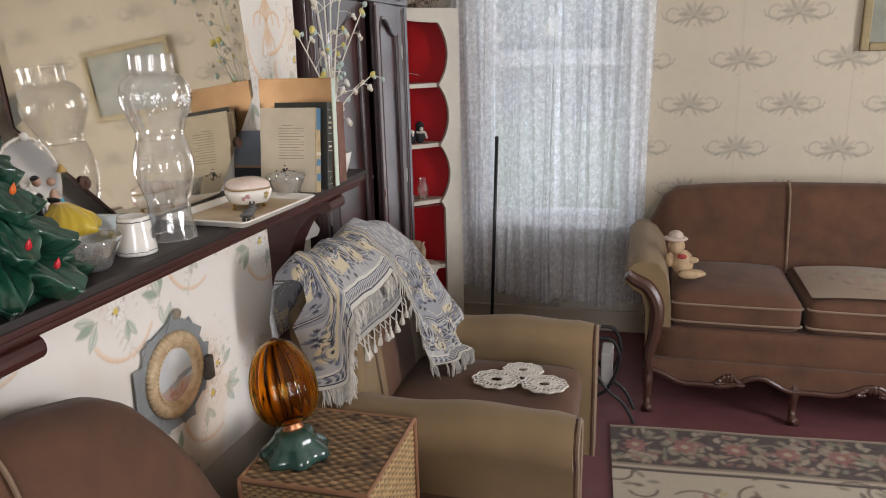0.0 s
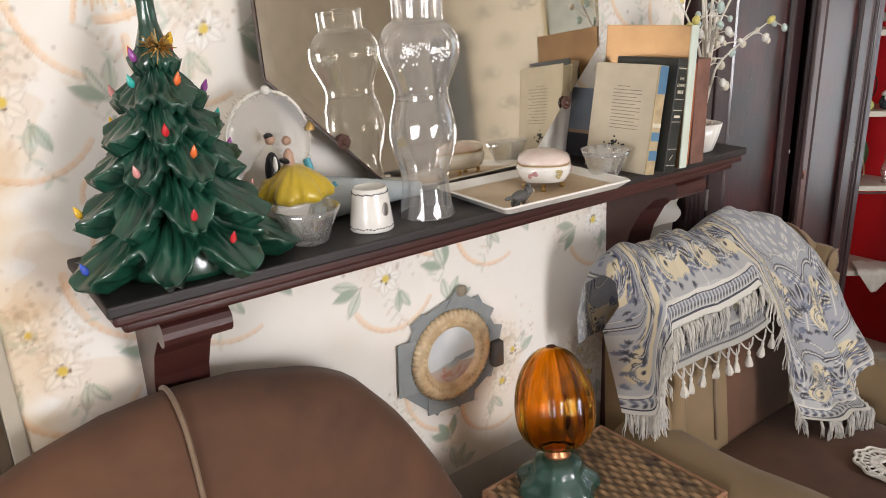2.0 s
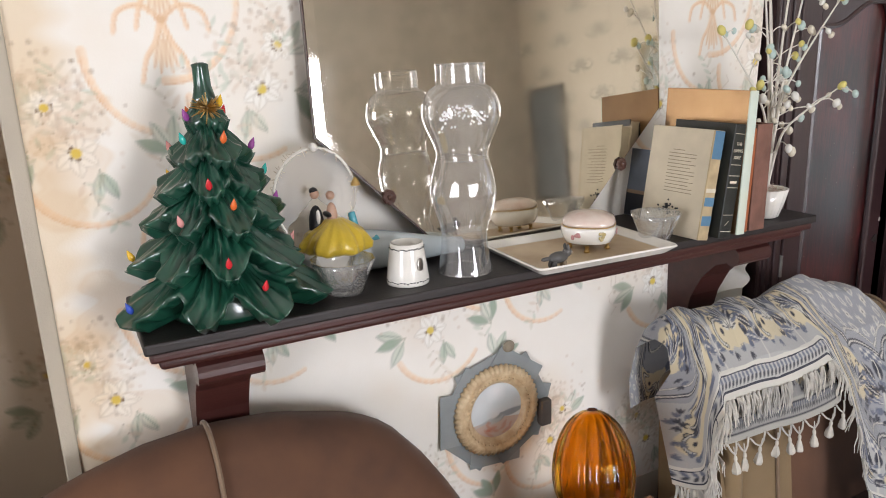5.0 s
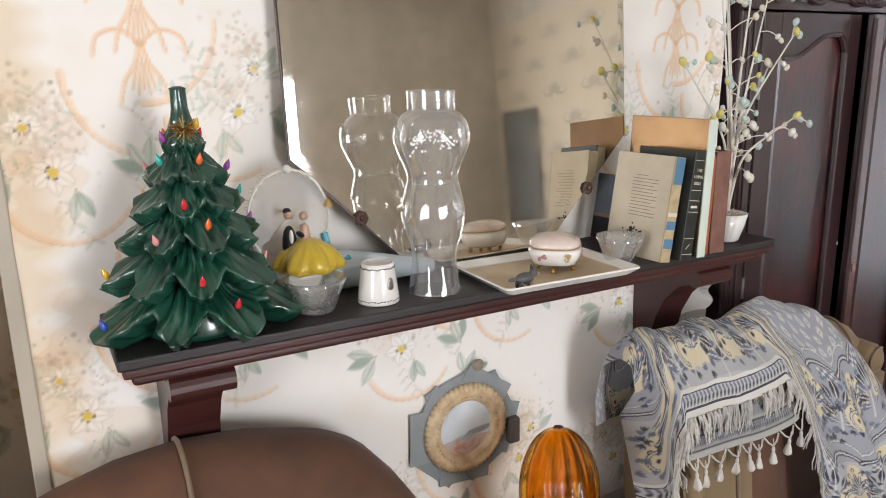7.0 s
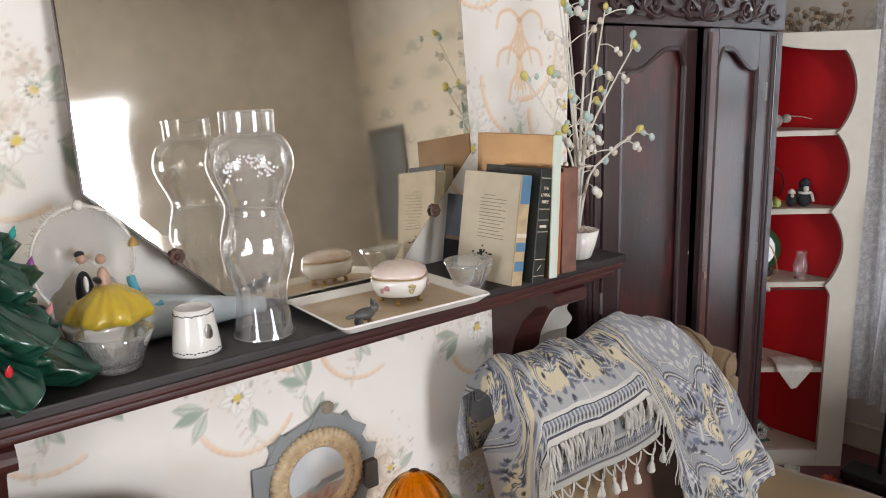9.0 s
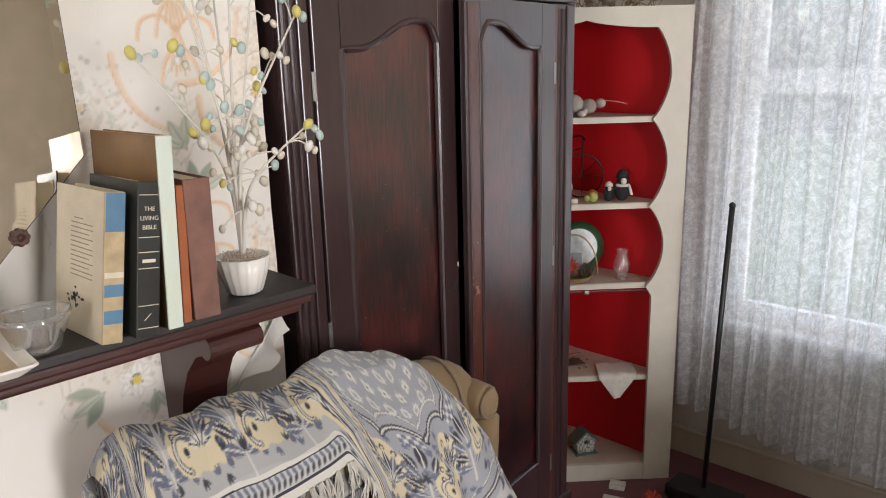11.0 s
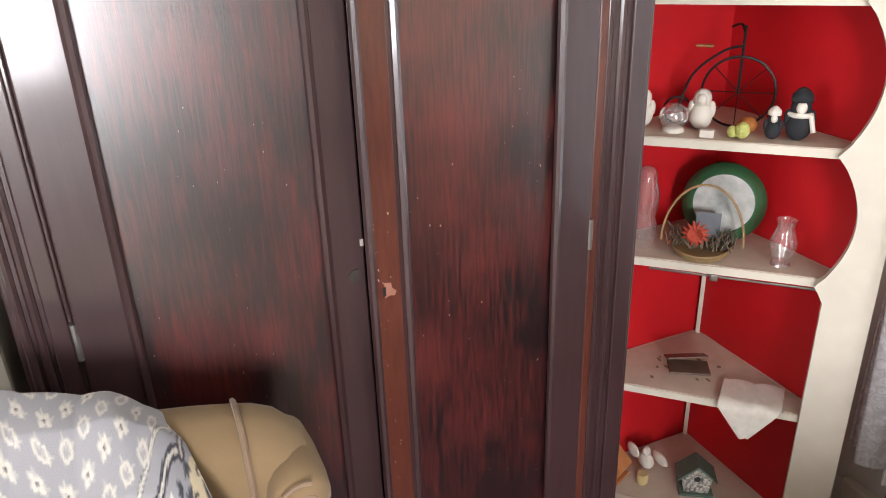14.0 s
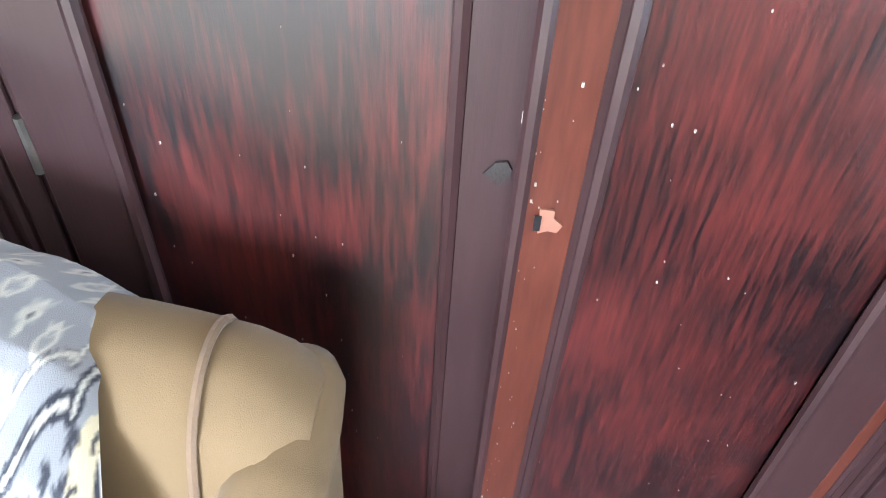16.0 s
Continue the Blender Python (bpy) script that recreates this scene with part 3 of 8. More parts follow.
part("window_sill", box((WX0 - 0.11, N_WALL - 0.06, WZ0 - 0.045), (WX1 + 0.11, N_WALL + 0.06, WZ0 - 0.015), 0.006), WHITE_PAINT, win)
part("window_apron", box((WX0 - 0.09, N_WALL - 0.025, WZ0 - 0.14), (WX1 + 0.09, N_WALL - 0.006, WZ0 - 0.046), 0.004), WHITE_PAINT, win)
for nm, z0, z1, y in (("lower_sash", WZ0 - 0.01, 1.56, N_WALL + 0.045), ("upper_sash", 1.54, WZ1, N_WALL + 0.085)):
    bm = bmesh.new()
    bx(bm, (WX0, y, z0), (WX0 + 0.055, y + 0.035, z1), 0.004)
    bx(bm, (WX1 - 0.055, y, z0), (WX1, y + 0.035, z1), 0.004)
    bx(bm, (WX0 + 0.055, y, z0), (WX1 - 0.055, y + 0.035, z0 + 0.06), 0.004)
    bx(bm, (WX0 + 0.055, y, z1 - 0.045), (WX1 - 0.055, y + 0.035, z1), 0.004)
    bx(bm, (-0.40, y + 0.006, z0 + 0.06), (-0.378, y + 0.03, z1 - 0.045), 0.003)
    sash = part(nm, bm, WHITE_PAINT, win)
    pane = part("pane", box((WX0 + 0.05, y + 0.015, z0 + 0.05), (WX1 - 0.05, y + 0.019, z1 - 0.04)), PANE, sash)
    pane.visible_shadow = False
# two other windows: the side one seen in the mirror, the rear one assumed
for nm, lo, hi in (("window_2", (E_WALL + 0.05, 1.15, 0.7), (E_WALL + 0.09, 2.15, 2.2)), ("assumed_window_3", (0.35, S_WALL - 0.09, 0.7), (1.45, S_WALL - 0.05, 2.2))):
    wn = structure(thing(nm, ((lo[0] + hi[0]) / 2, (lo[1] + hi[1]) / 2, lo[2]), "white painted sash window, bright with daylight", "window"))
    bm = bmesh.new()
    lon = 0 if hi[0] - lo[0] > 0.5 else 1
    for a, b in ((0, 0.06), (0.94, 1.0)):
        l2, h2 = list(lo), list(hi)
        l2[lon], h2[lon] = lo[lon] + (hi[lon] - lo[lon]) * a, lo[lon] + (hi[lon] - lo[lon]) * b
        bx(bm, l2, h2)
    for a, b in ((0, 0.05), (0.47, 0.53), (0.95, 1.0)):
        l2, h2 = list(lo), list(hi)
        l2[2], h2[2] = lo[2] + 1.5 * a, lo[2] + 1.5 * b
        l2[lon] += 0.06
        h2[lon] -= 0.06
        bx(bm, l2, h2)
    part("window_frame", bm, WHITE_PAINT, wn)

# outside: lawn to the horizon and a hedge of trees
GRASS = material("grass", (0.10, 0.16, 0.05), 0.9, vary=0.3, grain=2, bump=0)
LEAFY = material("far_foliage", (0.09, 0.12, 0.05), 0.9, vary=0.4, grain=1.2, bump=0, dark=(0.03, 0.04, 0.02))
structure(part("ground", box((-400, -400, -0.7), (400, 400, -0.6)), GRASS), "sunlit green lawn", "ground")
bm = bmesh.new()
for k in range(46):
    x = -26 + k * 1.1
    for q in range(6):
        ellip(bm, (x + rnd.uniform(-1, 1), 24 + rnd.uniform(-1.5, 1.5), rnd.uniform(-0.3, 3.4)), [rnd.uniform(0.5, 1.1) for _ in range(3)], 7, 5)
tagged(part("hedge", bm, LEAFY), "distant green hedge and trees beyond the lawn", "hedge", "", "stuff")


# ---- lace curtains ----
def curtain(name, x0, x1, y, ztop, zbot, folds, amp, phase, label):
    t = thing(name, ((x0 + x1) / 2, y, zbot(0.5)), label, "curtain", "lace curtains at the window")
    bm = bmesh.new()
    rows = []
    n, mm = 170, 46
    for i in range(mm + 1):
        v = i / mm
        row = []
        for j in range(n + 1):
            u = j / n
            zb = zbot(u) + 0.008 * abs(math.sin(u * 60))
            f = math.sin(u * folds * 2 * math.pi + phase + 0.5 * math.sin(v * 3 + u * 7)) + 0.35 * math.sin(u * folds * 4.7 * math.pi + phase * 2 + v)
            row.append((x0 + (x1 - x0) * u + 0.012 * math.sin(v * 5 + u * 20), y + amp * (0.35 + 0.65 * v) * f, ztop + (zb - ztop) * v))
        rows.append(row)
    quads(bm, rows)
    part("lace_panel", bm, LACE, t, smooth=True)
    return t


curtain("lace_curtain", -0.97, -0.40, 4.035, 2.42, lambda u: 0.27 - 0.10 * u, 8, 0.026, 0.4, "sheer white lace curtain panel hanging over the window")
curtain("lace_curtain", -0.42, 0.12, 4.03, 2.42, lambda u: 0.19 + 0.02 * math.sin(9 * u), 8, 0.028, 1.7, "sheer white lace curtain panel with scalloped hem")
bm = bmesh.new()
tube(bm, [(-1.0, 4.04, 2.43), (0.16, 4.04, 2.43)], 0.009, 8)
tagged(part("curtain_rod", bm, BRASS), "thin brass rod holding the lace curtains", "curtain rod")


# ---- mantelpiece ----
mantel = thing("mantel_shelf", BREAST @ Vector((0, 0.83, MANTEL_Z - 0.05)), "dark red-brown wooden mantel shelf on two scrolled brackets", "mantel")
bm = bmesh.new()
bx(bm, (-0.006, 0.115, MANTEL_Z - 0.018), (0.262, 1.555, MANTEL_Z), 0.004, BREAST)
part("shelf_top", bm, MANTEL_TOP, mantel, "dusty dark top board")
bm = bmesh.new()
bx(bm, (0.0, 0.122, MANTEL_Z - 0.034), (0.256, 1.548, MANTEL_Z - 0.0182), 0.005, BREAST)
bx(bm, (0.0, 0.135, MANTEL_Z - 0.052), (0.242, 1.535, MANTEL_Z - 0.0342), 0.007, BREAST)
part("shelf_moulding", bm, MANTEL_WOOD, mantel)
for y0 in (0.195, 1.365):
    bm = bmesh.new()
    prof = [(0, 0.45), (0.05, 0.45), (0.055, 0.93), (0.062, 1.00), (0.08, 1.07), (0.11, 1.125), (0.15, 1.165), (0.195, 1.183), (0.205, 1.2), (0.205, 1.227), (0, 1.227)]
    prism(bm, prof, 0.092, BREAST @ Matrix(((1, 0, 0, 0), (0, 0, 1, y0), (0, 1, 0, 0), (0, 0, 0, 1))))
    br = part("bracket", bm, MANTEL_WOOD, mantel)
    bm = bmesh.new()
    tube(bm, [BREAST @ Vector((0.2, y0 - 0.006, 1.197)), BREAST @ Vector((0.2, y0 + 0.098, 1.197))], 0.021, 14)
    part("scroll", bm, MANTEL_WOOD, br)
    bm = bmesh.new()
    bx(bm, (0.0, y0 - 0.008, 1.205), (0.19, y0 + 0.1, 1.2275), 0.003, BREAST)
    part("bracket_cap", bm, MANTEL_WOOD, br)

# ---- eight-sided mirror standing on the mantel ----
MIRROR = bpy.data.materials.new("old_mirror")
MIRROR.use_nodes = True
_n, _l = MIRROR.node_tree.nodes, MIRROR.node_tree.links
_p = _n["Principled BSDF"]
_p.inputs["Metallic"].default_value = 1.0
_t, _q, _r, _c = _n.new("ShaderNodeTexCoord"), _n.new("ShaderNodeTexNoise"), _n.new("ShaderNodeMapRange"), _n.new("ShaderNodeMapRange")
_q.inputs["Scale"].default_value, _q.inputs["Detail"].default_value = 9, 8
_l.new(_t.outputs["Object"], _q.inputs["Vector"])
_l.new(_q.outputs[0], _r.inputs[0])
_r.inputs[1].default_value, _r.inputs[2].default_value, _r.inputs[3].default_value, _r.inputs[4].default_value = 0.3, 0.75, 0.015, 0.09
_l.new(_r.outputs[0], _p.inputs["Roughness"])
_m = _n.new("ShaderNodeMixRGB")
_m.inputs[1].default_value, _m.inputs[2].default_value = (0.92, 0.89, 0.82, 1), (0.80, 0.76, 0.68, 1)
_l.new(_q.outputs[0], _m.inputs[0])
_l.new(_m.outputs[0], _p.inputs["Base Color"])
MIRROR_PLACE = BREAST @ pose(0.0685, 0, 1.41, 0, -4.0, 0) @ Matrix.Translation((0, 0, -1.41))


def octagon(y0, y1, z0, z1, c):
    return [(y0, z0 + c), (y0 + c, z0), (y1 - c, z0), (y1, z0 + c), (y1, z1 - c), (y1 - c, z1), (y0 + c, z1), (y0, z1 - c)]


YZ = Matrix(((0, 0, 1, 0), (1, 0, 0, 0), (0, 1, 0, 0), (0, 0, 0, 1)))
mir = thing("wall_mirror", MIRROR_PLACE @ Vector((0, 0.85, MANTEL_Z + 0.004)), "octagonal wall mirror with tarnished glass above the mantel", "mirror")
bm = bmesh.new()
prism(bm, octagon(0.455, 1.258, MANTEL_Z + 0.004, 2.28, 0.245), 0.010, MIRROR_PLACE @ Matrix.Translation((-0.012, 0, 0)) @ YZ)
part("backing", bm, DARK_WOOD, mir, "dark wooden edge")
bm = bmesh.new()
o0, o1 = octagon(0.457, 1.256, MANTEL_Z + 0.006, 2.278, 0.2445), octagon(0.475, 1.238, MANTEL_Z + 0.024, 2.26, 0.237)
va = [bm.verts.new(MIRROR_PLACE @ Vector((0.0011, y, z))) for y, z in o0]
vb = [bm.verts.new(MIRROR_PLACE @ Vector((0.0015, y, z))) for y, z in o1]
bm.faces.new(vb)
for i in range(8):
    bm.faces.new((va[i], va[(i + 1) % 8], vb[(i + 1) % 8], vb[i]))
part("looking_glass", bm, MIRROR, mir)
for y, z in ((0.585, 1.408), (1.14, 1.415)):
    bm = bmesh.new()
    for k in range(8):
        a = k * math.pi / 4
        ellip(bm, MIRROR_PLACE @ Vector((0.006, y + 0.009 * math.cos(a), z + 0.009 * math.sin(a))), (0.004, 0.006, 0.006), 6, 5)
    ellip(bm, MIRROR_PLACE @ Vector((0.008, y, z)), (0.006, 0.006, 0.006), 8, 6)
    part("rosette_clip", bm, DARK_WOOD, mir, "small bronze rosette clip")

# ---- wardrobe ----
ward = thing("wardrobe", (-1.2, 2.75, 0), "tall dark mahogany wardrobe with carved crest, one door ajar", "wardrobe")
FX = -0.985
bm = bmesh.new()
bx(bm, (-1.44, 2.237, 0.06), (-1.425, 3.255, 2.0))
part("back_panel", bm, MAHOGANY_FRAME, ward)
part("side_panel", box((-1.44, 2.215, 0.06), (FX, 2.237, 2.0)), MAHOGANY_FRAME, ward)
part("side_panel", box((-1.44, 3.255, 0.06), (FX, 3.277, 2.0)), MAHOGANY_FRAME, ward)
part("bottom_board", box((-1.425, 2.237, 0.203), (FX - 0.02, 3.255, 0.215)), MAHOGANY_FRAME, ward)
part("top_board", box((-1.425, 2.237, 1.97), (FX - 0.006, 3.255, 1.988)), MAHOGANY_FRAME, ward)
for y0, y1 in ((2.215, 2.292), (3.165, 3.277)):
    bm = bmesh.new()
    bx(bm, (FX, y0, 0.06), (FX + 0.014, y1, 1.815), 0.003)
    w = y1 - y0
    for q in (0.18, 0.42):
        tube(bm, [(FX + 0.014, y0 + w * q, 0.08), (FX + 0.014, y0 + w * q, 1.80)], 0.007, 8)
    bx(bm, (FX + 0.012, y0 + w * 0.58, 0.07), (FX + 0.02, y0 + w * 0.92, 1.81), 0.003)
    stile = part("stile", bm, MAHOGANY_FRAME, ward)
    if y0 > 3:
        part("worn_edge", box((FX + 0.002, y0 - 0.002, 0.2), (FX + 0.019, y0 + 0.017, 1.812), 0.003), MAHOGANY_EDGE, stile, "edge rubbed to bare orange-brown wood")
part("plinth", box((-1.44, 2.2, 0.0), (FX + 0.03, 3.29, 0.2), 0.008), MAHOGANY_FRAME, ward)
part("frieze", box((FX - 0.005, 2.215, 1.818), (FX + 0.02, 3.277, 1.99), 0.003), MAHOGANY_FRAME, ward)
bm = bmesh.new()
bx(bm, (-1.45, 2.19, 1.99), (FX + 0.045, 3.30, 2.02), 0.008)
bx(bm, (-1.45, 2.17, 2.02), (FX + 0.065, 3.32, 2.05), 0.01)
part("cornice", bm, MAHOGANY_FRAME, ward)


def scroll(bm, y, z, r, turn, sg, x):
    pts = []
    for k in range(26):
        a = turn + sg * k * 0.42
        rr = r * (1 - k / 28)
        pts.append((x, y + rr * math.cos(a), z + rr * math.sin(a)))
    tube(bm, pts, [0.0085 * (1 - 0.5 * k / 26) for k in range(26)], 6)


for sg in (-1, 1):
    for k, (dy, r) in enumerate(((0.06, 0.036), (0.15, 0.032), (0.25, 0.036), (0.34, 0.028), (0.42, 0.022))):
        bm = bmesh.new()
        scroll(bm, 2.746 + sg * dy, 1.885 + (0.02 if k % 2 else -0.012), r, 1.2 + k, sg * (-1) ** k, FX + 0.024)
        tube(bm, curve_pts([(FX + 0.022, 2.746 + sg * (dy - 0.05), 1.845), (FX + 0.026, 2.746 + sg * dy, 1.838 + 0.012 * (k % 2)), (FX + 0.022, 2.746 + sg * (dy + 0.055), 1.862)], 6), 0.007, 6)
        part("carved_scroll", bm, MAHOGANY_FRAME, ward)
    bm = bmesh.new()
    for k in range(4):
        a = radians(30 + 35 * k)
        tube(bm, [(FX + 0.022, 2.746 + sg * 0.30, 1.85), (FX + 0.028, 2.746 + sg * (0.30 + 0.03 * math.cos(a)), 1.85 + 0.035 * math.sin(a)), (FX + 0.022, 2.746 + sg * (0.30 + 0.05 * math.cos(a)), 1.85 + 0.06 * math.sin(a))], [0.004, 0.008, 0.003], 6)
    part("carved_leaf", bm, MAHOGANY_FRAME, ward)
bm = bmesh.new()
for k in range(7):
    a = radians(90 + (k - 3) * 26)
    tube(bm, [(FX + 0.022, 2.746, 1.84), (FX + 0.032, 2.746 + 0.05 * math.cos(a), 1.84 + 0.05 * math.sin(a)), (FX + 0.022, 2.746 + 0.075 * math.cos(a), 1.84 + 0.085 * math.sin(a))], [0.005, 0.01, 0.004], 6)
part("carved_shell", bm, MAHOGANY_FRAME, ward)


def wardrobe_door(w, m, flip, label):
    """Built from the hinge (y 0) to the free edge (y w); the arch rises to the free edge."""
    def P(y, z, x=0.0):
        return m @ Vector((x, (w - y) if flip else y, z))

    z0, z1, ps, pe, zb = 0.215, 1.812, 0.075, 0.06, 0.395
    def arch(t):
        return 1.695 + 0.062 * (0.5 - 0.5 * math.cos(math.pi * min(1, max(0, (t - 0.15) / 0.6)))) - 0.05 * max(0, (t - 0.86) / 0.14) ** 2.2
    bm = bmesh.new()
    bx(bm, (-0.012, 0.0, z0), (0.010, ps, z1), 0.003, None)
    bx(bm, (-0.012, w - pe, z0), (0.010, w, z1), 0.003, None)
    bx(bm, (-0.012, ps, z0), (0.010, w - pe, zb), 0.003, None)
    n = 18
    top = [(ps + (w - pe - ps) * k / n, arch(k / n)) for k in range(n + 1)]
    poly = top + [(w - pe, z1), (ps, z1)]
    prism(bm, poly, 0.022, Matrix.Translation((-0.012, 0, 0)) @ YZ)
    for v in bm.verts:
        v.co = P(v.co.y, v.co.z, v.co.x)
    door = part("door", bm, MAHOGANY_FRAME, ward, label)
    bm = bmesh.new()
    bx(bm, (-0.011, ps - 0.01, zb - 0.01), (-0.004, w - pe + 0.01, 1.775))
    for v in bm.verts:
        v.co = P(v.co.y, v.co.z, v.co.x)
    part("panel", bm, MAHOGANY, door, "glossy red mahogany panel")
    bm = bmesh.new()
    ring = [P(ps, zb, 0.006), P(ps, 1.0, 0.006)] + [P(y, z, 0.006) for y, z in top] + [P(w - pe, 1.0, 0.006), P(w - pe, zb, 0.006)]
    tube(bm, ring, 0.0085, 8, closed=True)
    part("moulding", bm, MAHOGANY_FRAME, door)
    for z in (1.62, 1.07, 0.36):
        bm = bmesh.new()
        tube(bm, [P(-0.002, z - 0.03, 0.008), P(-0.002, z + 0.03, 0.008)], 0.0055, 8)
        part("hinge", bm, STEEL, door, "small worn steel hinge")
    return door, P


ld, LP = wardrobe_door(0.436, pose(FX + 0.012, 2.293, 0), False, "closed wardrobe door with arched panel")
RD = pose(FX + 0.014, 3.16, 0, 0, 0, 5.0) @ Matrix.Translation((0, -0.434, 0))
rdoor, RP = wardrobe_door(0.434, RD, True, "wardrobe door standing slightly ajar")
bm = bmesh.new()
bx(bm, (0.0102, 0.002, 0.22), (0.0135, 0.046, 1.80), 0.001, RD)
part("meeting_edge", bm, MAHOGANY_EDGE, rdoor, "worn orange-brown edge strip")
bm = bmesh.new()
tube(bm, [RD @ Vector((0.010, -0.002, 0.22)), RD @ Vector((0.010, -0.002, 1.80))], 0.0075, 8)
part("bead", bm, MAHOGANY_FRAME, rdoor)
ESC = material("escutcheon_pale", (0.30, 0.13, 0.085), 0.6, vary=0.2)
bm = bmesh.new()
prism(bm, [(-0.006, -0.014), (0.002, -0.011), (0.010, -0.013), (0.014, -0.005), (0.006, 0.002), (0.005, 0.011), (-0.007, 0.013)], 0.003, Matrix.Translation((0.0136, 0, 0)) @ YZ)
bmesh.ops.transform(bm, matrix=RD @ Matrix.Translation((0, 0.022, 1.07)), verts=bm.verts)
esc = part("keyhole_plate", bm, ESC, rdoor, "pale bare wood where the key plate was")
bm = bmesh.new()
bx(bm, (0.0168, -0.003, -0.008), (0.0176, 0.003, 0.008), 0, RD @ Matrix.Translation((0, 0.014, 1.068)))
part("keyhole", bm, BLACK, esc)
bm = bmesh.new()
prism(bm, [(-0.016, -0.003), (-0.008, -0.008), (-0.004, -0.014), (0.006, -0.008), (0.009, 0.003), (0.004, 0.012), (-0.006, 0.010)], 0.003, Matrix.Translation((FX + 0.0225, 2.711, 1.085)) @ YZ)
part("lock_plate", bm, material("tarnish", (0.06, 0.05, 0.046), 0.5, metal=0.5, vary=0.3), ld, "tarnished metal lock plate")
FLECK = material("white_fleck", (0.42, 0.37, 0.33), 0.7)
bm = bmesh.new()
for k in range(46):
    y, z = rnd.uniform(0.06, 0.41), rnd.uniform(0.4, 1.4)
    s = 0.0005 + 0.0012 * rnd.random() ** 3
    bx(bm, (-0.004, y - s / 2, z - s), (-0.0025, y + s / 2, z + s), 0, RD)
for k in range(45):
    y, z = 0.002 + abs(rnd.gauss(0, 0.014)), rnd.uniform(0.5, 1.2)
    s = 0.0005 + 0.0018 * rnd.random() ** 3
    bx(bm, (0.0135, y - s / 2, z - s), (0.0145, y + s / 2, z + s), 0, RD)
part("paint_flecks", bm, FLECK, rdoor, "tiny white paint flecks and chips")["kind"] = "stuff"
bm = bmesh.new()
for k in range(40):
    y, z = rnd.uniform(0.08, 0.35), rnd.uniform(0.6, 1.4)
    s = rnd.uniform(0.0005, 0.0014)
    bx(bm, (FX + 0.008, 2.293 + y - s / 2, z - s), (FX + 0.0095, 2.293 + y + s / 2, z + s))
bx(bm, (FX + 0.02, 2.722, 1.135), (FX + 0.024, 2.728, 1.147), 0.001)
part("paint_flecks", bm, FLECK, ld, "tiny white paint flecks and chips")["kind"] = "stuff"

# ---- corner cabinet ----
CAB = pose(-0.892, 3.893, 0, 0, 0, -135)
CW, CH = 0.745, 1.828
SHELVES = (0.448, 0.826, 1.135, 1.451)
cab = thing("corner_cabinet", CAB @ Vector((CW / 2, -0.15, 0)), "cream painted corner cabinet with scalloped edges and red interior", "cabinet")


def stile_outline():
    pts = [(0, 0), (0, CH), (0.125, CH)]
    zs = [1.775, 1.451, 1.135, 0.826]
    # rounded head, then three scalloped bays, then straight
    for k in range(3):
        zt, zb2 = zs[k], zs[k + 1]
        for i in range(13):
            t = i / 12
            dip = math.sin(math.pi * t) ** 0.8
            if i or k == 0:
                pts.append((0.128 - 0.060 * dip, zt - 0.011 + (zb2 - zt) * t))
    pts += [(0.118, 0.80), (0.105, 0.775), (0.105, 0.07), (0.105, 0)]
    return pts


XZ = Matrix(((1, 0, 0, 0), (0, 0, -1, 0), (0, 1, 0, 0), (0, 0, 0, 1)))
for nm, mm in (("face_stile", CAB), ("face_stile", CAB @ Matrix.Translation((CW, 0, 0)) @ Matrix.Diagonal((-1, 1, 1, 1)))):
    bm = bmesh.new()
    prism(bm, stile_outline(), 0.02, mm @ Matrix.Translation((0, 0.02, 0)) @ XZ)
    part(nm, bm, CREAM, cab)
bm = bmesh.new()
head = [(0.124, CH)] + [(0.124 + (CW - 0.248) * k / 20, 1.785 - 0.028 * abs(math.cos(math.pi * k / 20)) ** 0.7) for k in range(21)] + [(CW - 0.124, CH)]
prism(bm, head, 0.019, CAB @ Matrix.Translation((0, 0.0195, 0)) @ XZ)
part("head_rail", bm, CREAM, cab)
part("bottom_rail", box((0.106, 0.0, 0.0), (CW - 0.106, 0.0195, 0.072), 0.002, CAB), CREAM, cab)
tri_in = [(0.03, -0.001), (CW - 0.03, -0.001), (CW / 2, -CW / 2 + 0.03)]
for z in SHELVES:
    bm = bmesh.new()
    prism(bm, [(0.02, -0.002), (CW - 0.02, -0.002), (CW / 2 + 0.02, -CW / 2 + 0.015), (CW / 2 - 0.02, -CW / 2 + 0.015)], 0.020, CAB @ Matrix.Translation((0, 0, z - 0.0215)))
    sh = part("shelf", bm, CREAM, cab)
    bm = bmesh.new()
    prism(bm, [(0.04, -0.006), (CW - 0.04, -0.006), (CW / 2 + 0.02, -CW / 2 + 0.03), (CW / 2 - 0.02, -CW / 2 + 0.03)], 0.002, CAB @ Matrix.Translation((0, 0, z - 0.0013)))
    part("dusty_top", bm, SHELF_TOP, sh, "dusty unpainted shelf surface")
bm = bmesh.new()
prism(bm, [(0.02, -0.002), (CW - 0.02, -0.002), (CW / 2, -CW / 2 + 0.012)], 0.02, CAB @ Matrix.Translation((0, 0, 0.05)))
part("bottom_board", bm, SHELF_TOP, cab, "dusty bottom board")
bm = bmesh.new()
prism(bm, [(0, 0), (CW, 0), (CW / 2, -CW / 2)], 0.02, CAB @ Matrix.Translation((0, -0.001, CH - 0.02)))
part("top_board", bm, CREAM, cab)
